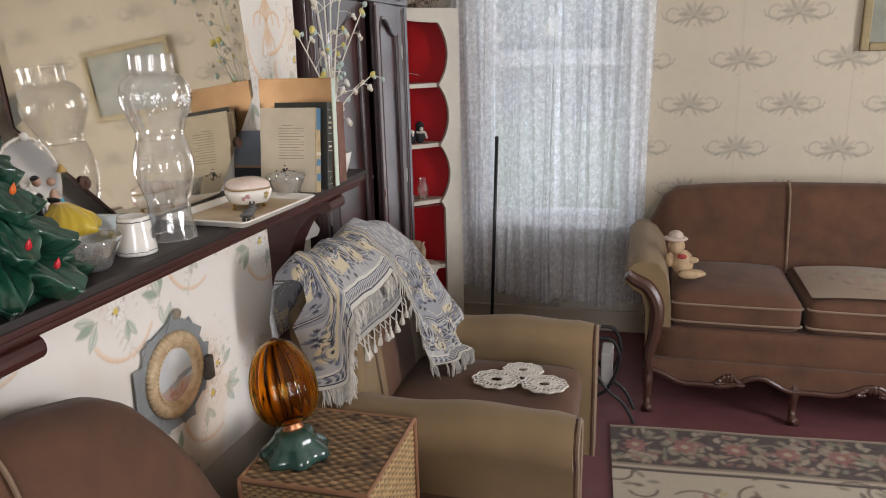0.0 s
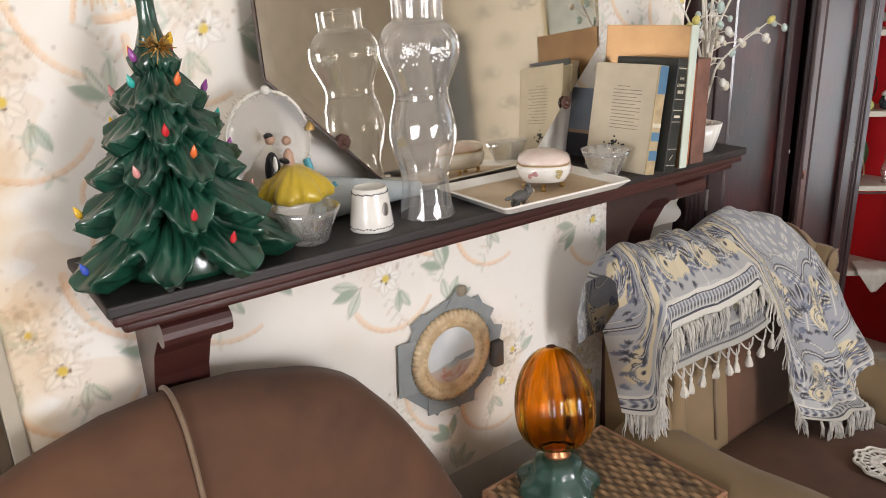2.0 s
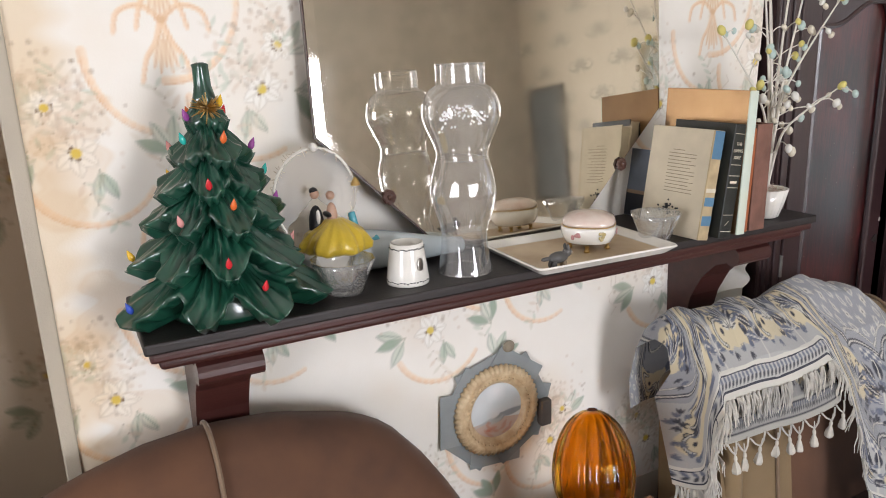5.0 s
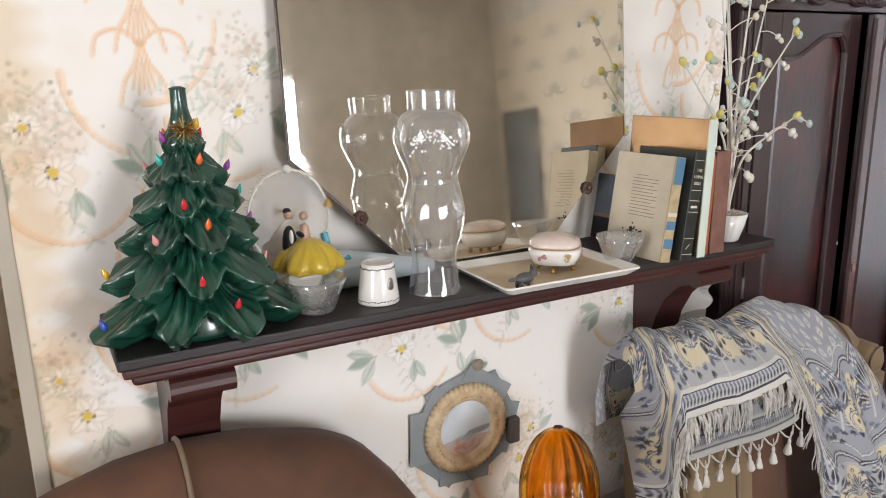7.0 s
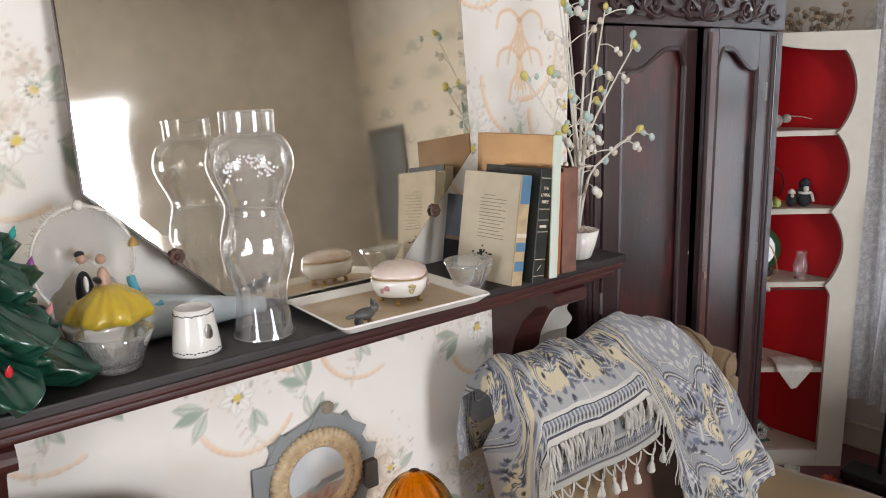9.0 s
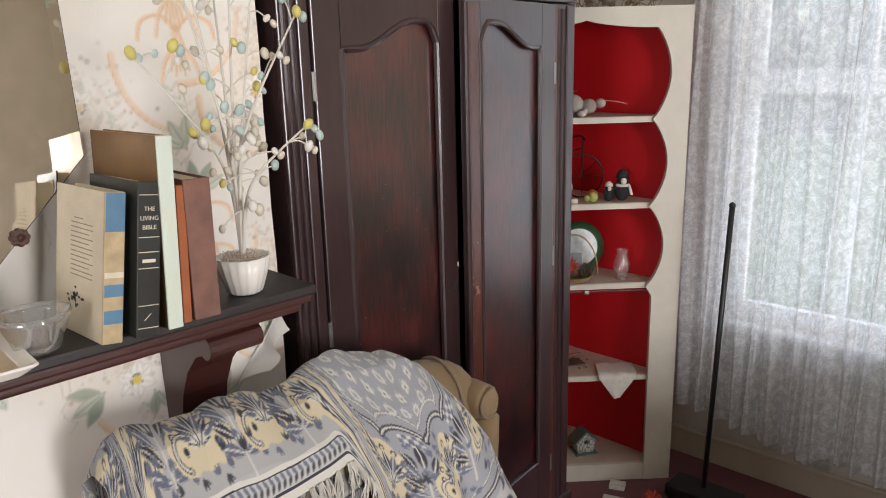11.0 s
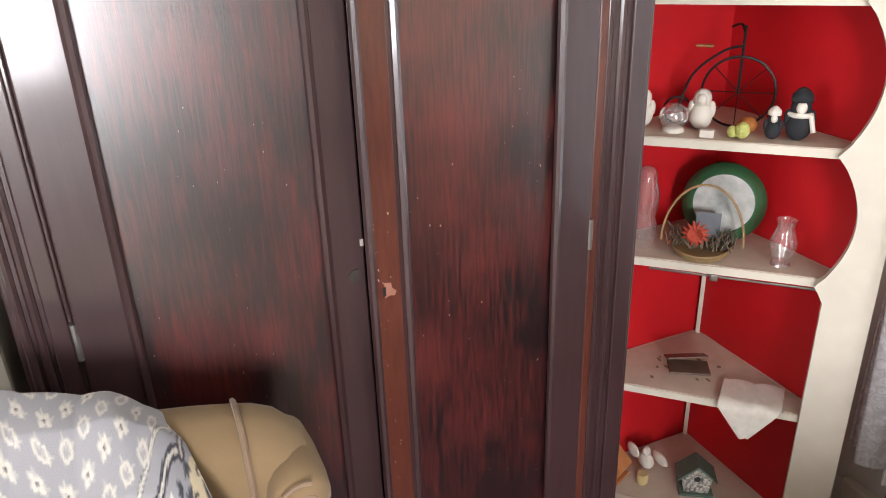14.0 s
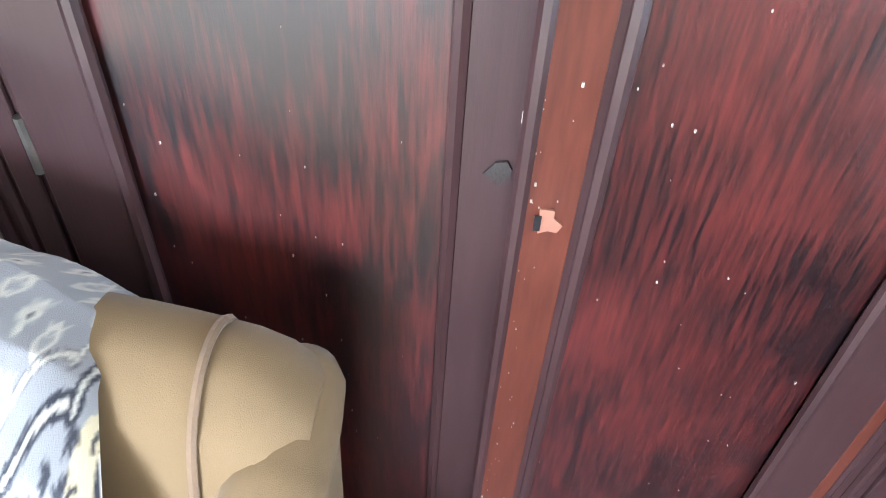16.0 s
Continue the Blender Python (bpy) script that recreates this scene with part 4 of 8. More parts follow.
for u0 in (0.0, CW):
    bm = bmesh.new()
    a, b = Vector((u0, -0.002, 0)), Vector((CW / 2, -CW / 2, 0))
    d = (b - a)
    nrm = Vector((-d.y, d.x, 0)).normalized() * 0.008
    q = [a, b, b + nrm, a + nrm]
    prism(bm, [(p.x, p.y) for p in q], CH - 0.03, CAB @ Matrix.Translation((0, 0, 0.005)))
    part("back_panel", bm, RED, cab, "red painted back panel")
bm = bmesh.new()
bx(bm, (CW / 2 - 0.006, -CW / 2 + 0.012, 0.07), (CW / 2 + 0.006, -CW / 2 + 0.03, 0.80), 0.002, CAB)
part("corner_strip", bm, CREAM, cab)
bm = bmesh.new()
tube(bm, [CAB @ Vector((0.1, -0.02, 0.79)), CAB @ Vector((0.5, -0.02, 0.792))], 0.003, 6)
bx(bm, (0.335, -0.03, 0.782), (0.355, -0.008, 0.8), 0.003, CAB)
part("door_catch", bm, STEEL, cab, "small metal catch under a shelf")


# ---- armchairs ----
def soft_box(bm, lo, hi, r, n=5, m=None, puff=0.0):
    """An upholstered block with broadly rounded edges."""
    lo, hi = Vector(lo), Vector(hi)
    c, h = (lo + hi) / 2, (hi - lo) / 2
    new_verts = []
    k = 2 * n
    ts = [math.sin((i / n - 1) * math.pi / 2) if i % (k) else (i / n - 1) for i in range(k + 1)]
    for ax in range(3):
        for sg in (-1, 1):
            rows = []
            for i in ts:
                row = []
                for j in ts:
                    p = [0, 0, 0]
                    p[ax], p[(ax + 1) % 3], p[(ax + 2) % 3] = sg, i, j
                    core = Vector([max(-(h[q] - r), min(h[q] - r, p[q] * h[q])) for q in range(3)])
                    d = Vector([p[q] * h[q] for q in range(3)]) - core
                    v = core + (d.normalized() * r if d.length > 1e-6 else d)
                    if puff and p[2] > 0:
                        v.z += puff * max(0, 1 - p[0] ** 2) * max(0, 1 - p[1] ** 2)
                    row.append((m @ (v + c)) if m is not None else v + c)
                rows.append(row)
            new_verts += [v for r2 in quads(bm, rows) for v in r2]
    bmesh.ops.remove_doubles(bm, verts=new_verts, dist=1e-5)


def armchair(at, turn, label, lift=0.0, crown=0.05, half=0.42, ears=True, power=2.4, seams=(-0.335, 0.335), ridge=None, aside=0.0):
    front = VELVET

    def falls(y):
        """How far the top of the back lies below its middle."""
        if ridge:
            return 0.972 - float(np.interp(y, [q[0] for q in ridge], [q[1] for q in ridge]))
        t = abs(y) / half
        return crown * t ** power - lift + 0.03 * max(0, (t - 0.86) / 0.14) ** 2

    m = pose(at[0], at[1], 0, 0, 0, turn)
    ch = thing("armchair", (at[0], at[1], 0), label, "armchair", "velvet armchairs by the mantel")

    def P(x, y, z):
        return m @ Vector((x, y, z))

    # back: leaning slightly, its top crowned and rolled over at both ears
    bm = bmesh.new()
    rows = []
    prof = [(0.215, 0.36), (0.20, 0.55), (0.175, 0.75), (0.150, 0.87), (0.125, 0.935), (0.085, 0.968), (0.045, 0.972), (0.008, 0.95), (-0.012, 0.90), (-0.008, 0.75), (0.005, 0.4), (0.015, 0.14)]
    ny = 40 if ridge else 26
    for j in range(ny + 1):
        y = -half + 2 * half * j / ny
        t = abs(y) / half
        fall = falls(y)
        hug = 0.035 * max(0, t - 0.55) ** 1.5
        row = []
        for x, z in prof:
            k = min(1, max(0, (z - 0.36) / 0.6))
            row.append(P(x + hug * k * (1 if x > 0.03 else 0.2), y * (1 + 0.02 * k) + aside, z - fall * k))
        rows.append(row)
    if ears:
        quads(bm, rows[8:-8])
    else:
        quads(bm, rows)
        for r in (rows[0], rows[-1]):
            bm.faces.new([bm.verts.new(p) for p in r])
    back = part("backrest", bm, front, ch, smooth=True)
    for cut in ((rows[:9], rows[0]), (rows[-9:], rows[-1])) if ears else ():
        bm = bmesh.new()
        quads(bm, cut[0])
        bm.faces.new([bm.verts.new(p) for p in cut[1]])
        part("back_border", bm, VELVET_OLIVE, back, "olive velvet border", smooth=True)
    for sy in seams:
        pts = [P(x + 0.004, sy * 1.02 + aside, z - falls(sy) * min(1, max(0, (z - 0.36) / 0.6)) + 0.003) for x, z in prof[1:9]]
        bm = bmesh.new()
        tube(bm, curve_pts(pts, 3), 0.0045, 6)
        part("piping", bm, PIPING, back)
    for sg in ((-1, 1) if ears else ()):
        # the top corner rolls outwards into a scroll that faces the front
        ey, ez = sg * (half - 0.02) + aside, 0.892 + lift - crown * 0.9
        bm = bmesh.new()
        roll = [(-0.01, 0.030), (0.012, 0.042), (0.06, 0.046), (0.13, 0.046), (0.165, 0.043), (0.178, 0.034), (0.184, 0.018)]
        tube(bm, [P(x, ey + 0.001 * x, ez + 0.03 * (x - 0.08)) for x, _ in roll], [r for _, r in roll], 18)
        ear = part("ear", bm, VELVET_OLIVE, back, "rolled olive velvet ear", smooth=True)
        bm = bmesh.new()
        stem = [P(0.168 + 0.012 * k / 8, sg * (half - 0.025 - 0.02 * k / 8) + aside, ez - 0.03 - 0.40 * k / 8) for k in range(9)]
        tube(bm, stem, [0.034 - 0.010 * k / 8 for k in range(9)], 12)
        part("border_roll", bm, VELVET_OLIVE, back, smooth=True)
        bm = bmesh.new()
        tube(bm, [P(0.181, ey + sg * (0.040 - 0.0011 * k) * math.cos(0.33 * k + 1.2), ez + (0.040 - 0.0011 * k) * math.sin(0.33 * k + 1.2)) for k in range(32)], 0.0035, 6)
        part("ear_piping", bm, PIPING, back)
    bm = bmesh.new()
    soft_box(bm, (0.17, -0.30, 0.37), (0.80, 0.30, 0.525), 0.05, 5, m, 0.03)
    part("seat_cushion", bm, front, ch, smooth=True)
    bm = bmesh.new()
    soft_box(bm, (0.02, -0.41, 0.13), (0.79, 0.41, 0.40), 0.03, 3, m)
    part("seat_base", bm, front, ch, smooth=True)
    for sg in (-1, 1):
        bm = bmesh.new()
        rows = []
        arm = [(0.31, 0.16), (0.30, 0.40), (0.285, 0.52), (0.275, 0.585), (0.285, 0.632), (0.32, 0.662), (0.365, 0.668), (0.41, 0.655), (0.44, 0.62), (0.445, 0.575), (0.425, 0.54), (0.40, 0.50), (0.40, 0.16)]
        nx = 14
        for i in range(nx + 1):
            x = 0.08 + 0.75 * i / nx
            sag = -0.018 * (1 - i / nx) ** 2 + 0.006 * math.sin(i * 0.9)
            e = 1 - 0.10 * max(0, (i - nx + 1.2) / 1.2) ** 2
            rows.append([P(x, sg * (0.36 + (y - 0.36) * e), z + sag - (0.012 if i == nx else 0)) for y, z in arm])
        quads(bm, rows)
        bm.faces.new([bm.verts.new(p) for p in rows[-1]])
        bm.faces.new([bm.verts.new(p) for p in rows[0]])
        ar = part("arm", bm, VELVET_OLIVE, ch, "olive-brown velvet rolled arm", smooth=True)
        bm = bmesh.new()
        poly = [(y * sg, z) for y, z in [(0.315, 0.15), (0.308, 0.40), (0.30, 0.53), (0.295, 0.59), (0.305, 0.625), (0.335, 0.645), (0.37, 0.648), (0.405, 0.635), (0.425, 0.605), (0.42, 0.57), (0.395, 0.53), (0.39, 0.15)]]
        prism(bm, poly, 0.016, m @ Matrix.Translation((0.825, 0, 0)) @ YZ)
        part("arm_front", bm, front, ar)
        bm = bmesh.new()
        tube(bm, [P(0.842, y, z) for y, z in poly], 0.006, 6, closed=True)
        part("piping", bm, PIPING, ar)
    for x in (0.06, 0.76):
        for sg in (-1, 1):
            bm = bmesh.new()
            lathe(bm, [(0.028, 0.0), (0.034, 0.02), (0.022, 0.05), (0.03, 0.10), (0.034, 0.14)], 12, m @ Matrix.Translation((x, sg * 0.35, 0)))
            part("leg", bm, DARK_WOOD, ch, smooth=True)
    return ch


armchair((-0.885, 2.135), 0, "brown and olive velvet armchair draped with a patterned throw", lift=0.045, crown=0.06, half=0.385, aside=0.04, seams=(-0.20, 0.30))
armchair((-1.0, 0.74), 0, "dark brown velvet armchair with rounded back under the mantel", lift=0.025, crown=0.36, half=0.60, ears=False, seams=(0.01,),
         ridge=[(y - 0.74, z) for y, z in ((0.14, 0.80), (0.30, 0.92), (0.44, 0.985), (0.55, 1.025), (0.65, 1.05), (0.75, 1.058), (0.87, 1.047), (1.0, 1.01), (1.06, 0.98), (1.10, 0.945), (1.17, 0.86), (1.245, 0.73), (1.32, 0.57), (1.34, 0.52))])

# ---- sofa ----
sofa = thing("sofa", (1.05, 3.55, 0), "brown velvet sofa with carved dark wood trim and cabriole feet", "sofa")
SX0, SX1, SY = 0.08, 2.06, 3.17
bm = bmesh.new()
rows = []
for j in range(31):
    u = j / 30
    x = SX0 + 0.06 + (SX1 - SX0 - 0.12) * u
    t = abs(2 * u - 1)
    zt = 0.945 - 0.05 * t ** 3 - 0.16 * max(0, (t - 0.86) / 0.14) ** 2.2
    rows.append([(x, y, z) for y, z in ((3.70, 0.40), (3.74, 0.62), (3.79, zt - 0.08), (3.83, zt - 0.015), (3.88, zt), (3.93, zt - 0.02), (3.95, zt - 0.08), (3.95, 0.2))])
quads(bm, rows)
for r in (rows[0], rows[-1]):
    bm.faces.new([bm.verts.new(p) for p in r])
sb = part("backrest", bm, VELVET, sofa, smooth=True)
for x in (0.79, 1.43):
    bm = bmesh.new()
    tube(bm, curve_pts([(x, 3.722, 0.52), (x, 3.742, 0.66), (x, 3.785, 0.872), (x, 3.83, 0.934), (x, 3.88, 0.949)], 4), 0.006, 6)
    part("piping", bm, PIPING, sb)
for k in range(3):
    x0 = 0.235 + k * 0.557
    bm = bmesh.new()
    soft_box(bm, (x0, SY + 0.01, 0.40), (x0 + 0.548, 3.76, 0.555), 0.05, 5, None, 0.035)
    cu = part("seat_cushion", bm, VELVET, sofa, smooth=True)
    for z in (0.437, 0.518):
        bm = bmesh.new()
        tube(bm, curve_pts([(x0 + 0.012, SY + 0.05, z), (x0 + 0.03, SY + 0.012, z), (x0 + 0.27, SY + 0.004, z), (x0 + 0.52, SY + 0.012, z), (x0 + 0.536, SY + 0.05, z)], 4), 0.005, 6)
        part("piping", bm, PIPING, cu)
bm = bmesh.new()
soft_box(bm, (0.16, SY + 0.005, 0.24), (1.98, 3.9, 0.405), 0.02, 3)
part("seat_base", bm, VELVET, sofa, smooth=True)
bm = bmesh.new()
n = 80
low = []
for k in range(n + 1):
    x = 0.17 + 1.8 * k / n
    c = (x - 0.17) / 1.8 * 4.0
    w = 0.028 * math.cos(2 * math.pi * c) + 0.012 * math.cos(4 * math.pi * c)
    low.append((x, 0.185 - 0.02 + w * 0.9))
poly = low + [(1.97, 0.262), (0.17, 0.262)]
prism(bm, poly, 0.03, Matrix.Translation((0, SY + 0.012, 0)) @ XZ)
ap = part("apron", bm, VELVET, sofa)
bm = bmesh.new()
tube(bm, [(x, SY - 0.02, z + 0.004) for x, z in low], 0.012, 8)
part("carved_rail", bm, DARK_WOOD, ap, "carved wavy wooden rail")
for xx0 in (0.50, 1.07, 1.62):
    bm = bmesh.new()
    for sg in (-1, 1):
        for k in range(4):
            a = radians(90 + sg * (10 + 26 * k))
            ellip(bm, (xx0 + 0.045 * math.cos(a), SY - 0.024, 0.165 + 0.03 * math.sin(a)), (0.012, 0.01, 0.022), 8, 6, Matrix.Rotation(sg * radians(10 + 26 * k), 4, "Y"))
    part("carving", bm, DARK_WOOD, ap)
for sg, xa in ((1, SX0), (-1, SX1)):
    bm = bmesh.new()
    rows = []
    arm = [(0.155, 0.25), (0.15, 0.5), (0.135, 0.60), (0.12, 0.66), (0.085, 0.705), (0.03, 0.715), (-0.02, 0.70), (-0.05, 0.66), (-0.052, 0.615), (-0.02, 0.585), (0.02, 0.56), (0.04, 0.5), (0.045, 0.25)]
    for i in range(13):
        y = SY + 0.02 + 0.70 * i / 12
        rows.append([(xa + sg * (x + 0.01), y, z + (0.02 * (i / 12)) - (0.015 if i == 0 else 0)) for x, z in arm])
    quads(bm, rows)
    bm.faces.new([bm.verts.new(p) for p in rows[0]])
    bm.faces.new([bm.verts.new(p) for p in rows[-1]])
    ar = part("arm", bm, VELVET_OLIVE, sofa, "olive velvet rolled arm", smooth=True)
    bm = bmesh.new()
    pts = curve_pts([(xa + sg * 0.03, SY, 0.60), (xa + sg * -0.03, SY - 0.004, 0.645), (xa + sg * 0.0, SY, 0.62), (xa + sg * 0.06, SY - 0.006, 0.585), (xa + sg * 0.10, SY - 0.01, 0.50), (xa + sg * 0.095, SY - 0.01, 0.38), (xa + sg * 0.075, SY - 0.01, 0.27), (xa + sg * 0.08, SY - 0.012, 0.18)], 5)
    tube(bm, pts, [0.018 + 0.014 * math.sin(math.pi * min(1, k / len(pts) * 1.1)) for k in range(len(pts))], 10)
    part("carved_post", bm, DARK_WOOD, ar, "curved carved wooden arm post")
for x, y in ((0.155, SY - 0.005), (0.77, SY - 0.005), (1.37, SY - 0.005), (1.97, SY - 0.005), (0.16, 3.85), (1.97, 3.85)):
    bm = bmesh.new()
    pts = curve_pts([(x, y + 0.02, 0.20), (x, y - 0.005, 0.13), (x, y + 0.005, 0.06), (x, y - 0.018, 0.022), (x, y - 0.035, 0.018)], 5)
    tube(bm, pts, [0.03 - 0.014 * math.sin(math.pi * k / len(pts)) for k in range(len(pts))], 10)
    part("foot", bm, DARK_WOOD, sofa, smooth=True)

# ---- rug ----
rg = Print(2.3, 3.4, 0.0075, (0.56, 0.48, 0.36))
rr = random.Random(11)
rg.rect(0, 3.10, 2.3, 3.4, (0.075, 0.05, 0.04))
for y0, y1 in ((3.385, 3.4), (3.08, 3.10), (3.06, 3.07)):
    rg.rect(0, y0, 2.3, y1, (0.32, 0.25, 0.17))
rg.rect(0, 3.045, 2.3, 3.06, (0.07, 0.045, 0.035))
for k in range(520):
    x, y = rr.uniform(0, 2.3), rr.uniform(3.115, 3.37)
    rg.leaf(x, y, rr.uniform(0.03, 0.08), rr.uniform(0.012, 0.035), rr.uniform(0, 360), rr.choice(((0.46, 0.38, 0.27), (0.34, 0.29, 0.19), (0.30, 0.13, 0.11), (0.42, 0.30, 0.22), (0.25, 0.24, 0.16))), 0.9)
for k in range(12):
    x = 0.1 + k * 0.2
    for a in range(0, 360, 45):
        rg.leaf(x + 0.03 * math.cos(radians(a)), 3.245 + 0.03 * math.sin(radians(a)), 0.055, 0.026, a, (0.36, 0.14, 0.12), 0.9)
    rg.disc(x, 3.245, 0.016, (0.5, 0.4, 0.26))
for k in range(330):
    x, y = rr.uniform(0, 2.3), rr.uniform(0, 3.03)
    a0 = rr.uniform(0, 360)
    rg.arc(x, y, rr.uniform(0.05, 0.12), a0, a0 + 150, 0.009, (0.12, 0.085, 0.06), 0.85)
    for q in range(4):
        rg.leaf(x + rr.gauss(0, 0.06), y + rr.gauss(0, 0.06), 0.055, 0.022, rr.uniform(0, 360), rr.choice(((0.13, 0.1, 0.07), (0.36, 0.17, 0.13), (0.25, 0.23, 0.15), (0.5, 0.42, 0.2))), 0.9)
_ra = radians(4.0)
rg.a *= 0.78
rug = printed_sheet("rug", rg, lambda u, v: (0.0 + u * math.cos(_ra) - (v - 3.4) * math.sin(_ra), 2.97 + u * math.sin(_ra) + (v - 3.4) * math.cos(_ra), 0.008 + 0.0015 * np.sin(u * 9 + v * 7)), RUG)
tagged(rug, "worn oriental rug with dark floral border on the maroon floor", "rug")


# ---- smaller things: helpers ----
def multi(name, pieces, at, label, category, group="", smooth=True):
    """One plain mesh of several materials, for figurines."""
    me = bpy.data.meshes.new(name)
    big = bmesh.new()
    for k, (bm, mat) in enumerate(pieces):
        bmesh.ops.recalc_face_normals(bm, faces=bm.faces)
        tmp = bpy.data.meshes.new("piece")
        bm.to_mesh(tmp)
        bm.free()
        n0 = len(big.faces)
        big.from_mesh(tmp)
        big.faces.ensure_lookup_table()
        for f in big.faces[n0:]:
            f.material_index, f.smooth = k, smooth
        bpy.data.meshes.remove(tmp)
        me.materials.append(mat)
    big.to_mesh(me)
    big.free()
    return tagged(new(name, me), label, category, group)


def balls(*items):
    bm = bmesh.new()
    for c, r in items:
        ellip(bm, c, r if isinstance(r, tuple) else (r, r, r), 12, 8)
    return bm


def turned(prof, at, seg=32, wave=None, m=None, cap=True):
    bm = bmesh.new()
    lathe(bm, prof, seg, Matrix.Translation(at) @ (m or Matrix()), wave, cap)
    return bm


MZ = MANTEL_Z
PORCELAIN = material("white_porcelain", (0.78, 0.75, 0.69), 0.18, vary=0.06, grain=30, bump=0.0, coat=0.5)
PAPER = material("old_paper", (0.60, 0.52, 0.39), 0.8, vary=0.15, grain=30)
INK = material("black_ink", (0.02, 0.02, 0.022), 0.6)

# ---- ceramic tree with coloured bulbs ----
CERAMIC = material("green_glaze", (0.012, 0.082, 0.048), 0.12, vary=0.5, grain=26, bump=0.05, fine=80, dark=(0.003, 0.024, 0.015), coat=0.8, coat_ior=1.6)
TX, TY = -0.892, 0.80
tree = thing("ceramic_tree", (TX, TY, MZ), "glossy dark green ceramic tabletop tree with coloured bulbs", "ornament")
bm = bmesh.new()
# each tier: height of its lip, of its top, radius, number of boughs, turn
TIERS = [(0.034, 0.130, 0.156, 8, 0.30), (0.096, 0.186, 0.132, 8, 0.65), (0.156, 0.236, 0.110, 7, 0.1), (0.206, 0.280, 0.087, 6, 0.75), (0.252, 0.316, 0.066, 5, 0.2), (0.303, 0.348, 0.038, 4, 0.5)]
BULB_AT = []
for ti, (zl, zt, R, lob, ph) in enumerate(TIERS):
    rows, seg, nk = [], lob * 40, 22
    rin = 0.22 * R
    sizes = [1 + 0.10 * math.sin(2.4 * q + 1.7 * ti) for q in range(lob)]
    for k in range(nk):
        t = k / (nk - 1)
        row = []
        for j in range(seg):
            a = 2 * math.pi * j / seg
            f = ((a - ph) / (2 * math.pi) * lob) % lob
            q, al = int(f + 0.5) % lob, f - int(f + 0.5)
            c = math.cos(math.pi * al)                     # 1 at the middle of a bough, 0 in the cleft
            cl = (0.5 + 0.5 * math.cos(2 * math.pi * al)) ** 0.7
            reach = R * sizes[q] * (0.76 + 0.24 * cl)
            fan = al * (1.25 - 0.45 * t)
            strand = math.sin(2 * math.pi * 3.0 * fan + 2.6 * math.sin(4.5 * t + 2.2 * q + ti + 3 * al)) * (0.35 + 0.65 * t)
            strand += 0.4 * math.sin(2 * math.pi * 6 * fan + 2.4 * math.sin(6 * t + q) - 3.0 * t + q)
            if t < 0.86:
                tt = t / 0.86
                rad = rin + (reach - rin) * (0.22 * tt + 0.78 * tt ** 2.5) + 0.06 * R * math.sin(math.pi * tt ** 1.5) * cl
                z = zt + (zl - zt) * (tt ** 0.92) - 0.018 * (R / 0.16) * cl * tt ** 2.5 + 0.026 * (R / 0.16) * (1 - cl) * tt ** 2
            else:
                e = (t - 0.86) / 0.14                      # the lip curls over and back under the bough
                rad = reach * (1 + 0.035 * math.sin(math.pi * e) - 0.16 * e ** 2)
                z = zl - 0.018 * (R / 0.16) * cl + 0.026 * (R / 0.16) * (1 - cl) - 0.014 * e + 0.006 * cl * math.sin(math.pi * e) + 0.004 * math.sin(2 * math.pi * 7.5 * fan) * e
            dep = 0.0052 * (R / 0.13) ** 0.5 * strand * min(1, t * 2.2) * (1 - 0.6 * max(0, (t - 0.86) / 0.14))
            rad += dep
            row.append((TX + rad * math.cos(a), TY + rad * math.sin(a), MZ + max(0.001, z + 0.35 * dep)))
        rows.append(row)
    inner = [(TX + (x - TX) * 0.45, TY + (y - TY) * 0.45, max(MZ + 0.001, z + 0.012)) for x, y, z in rows[-1]]
    quads(bm, rows + [inner], close_u=True)
    for q in range(lob):
        a = ph + 2 * math.pi * q / lob
        if (q + ti) % 2 and ti < 4:
            continue
        BULB_AT.append((a, R * sizes[q] * (0.90 if q % 4 else 0.74), MZ + zl + (0.0 if q % 4 else 0.018), 0))
lathe(bm, [(0.085, 0.0), (0.088, 0.01), (0.075, 0.05), (0.04, 0.09)], 32, Matrix.Translation((TX, TY, MZ + 0.001)))
lathe(bm, [(0.022, 0.318), (0.016, 0.338), (0.0125, 0.352), (0.0115, 0.378), (0.0125, 0.383), (0.005, 0.386)], 24, Matrix.Translation((TX, TY, MZ)), lambda a, k: 1 + 0.06 * math.sin(5 * a + 4 * k))
part("body", bm, CERAMIC, tree, smooth=True)
BULB_MATS = []
for nm, col in (("red", (0.6, 0.02, 0.03)), ("blue", (0.04, 0.09, 0.5)), ("yellow", (0.75, 0.45, 0.03)), ("violet", (0.3, 0.06, 0.3)), ("teal", (0.02, 0.4, 0.35)), ("orange", (0.75, 0.15, 0.03)), ("pink", (0.7, 0.3, 0.28))):
    BULB_MATS.append(material("bulb_" + nm, col, 0.12, vary=0.1, bump=0, coat=0.5))
bulb_meshes = []
for bmat in BULB_MATS:
    bm = bmesh.new()
    lathe(bm, [(0.0025, 0), (0.0046, 0.0035), (0.0052, 0.0075), (0.0038, 0.0125), (0.0015, 0.0175), (0.0003, 0.020)], 10)
    o = part("bulb", bm, bmat, tree, smooth=True)
    bulb_meshes.append(o.data)
    bpy.data.objects.remove(o)
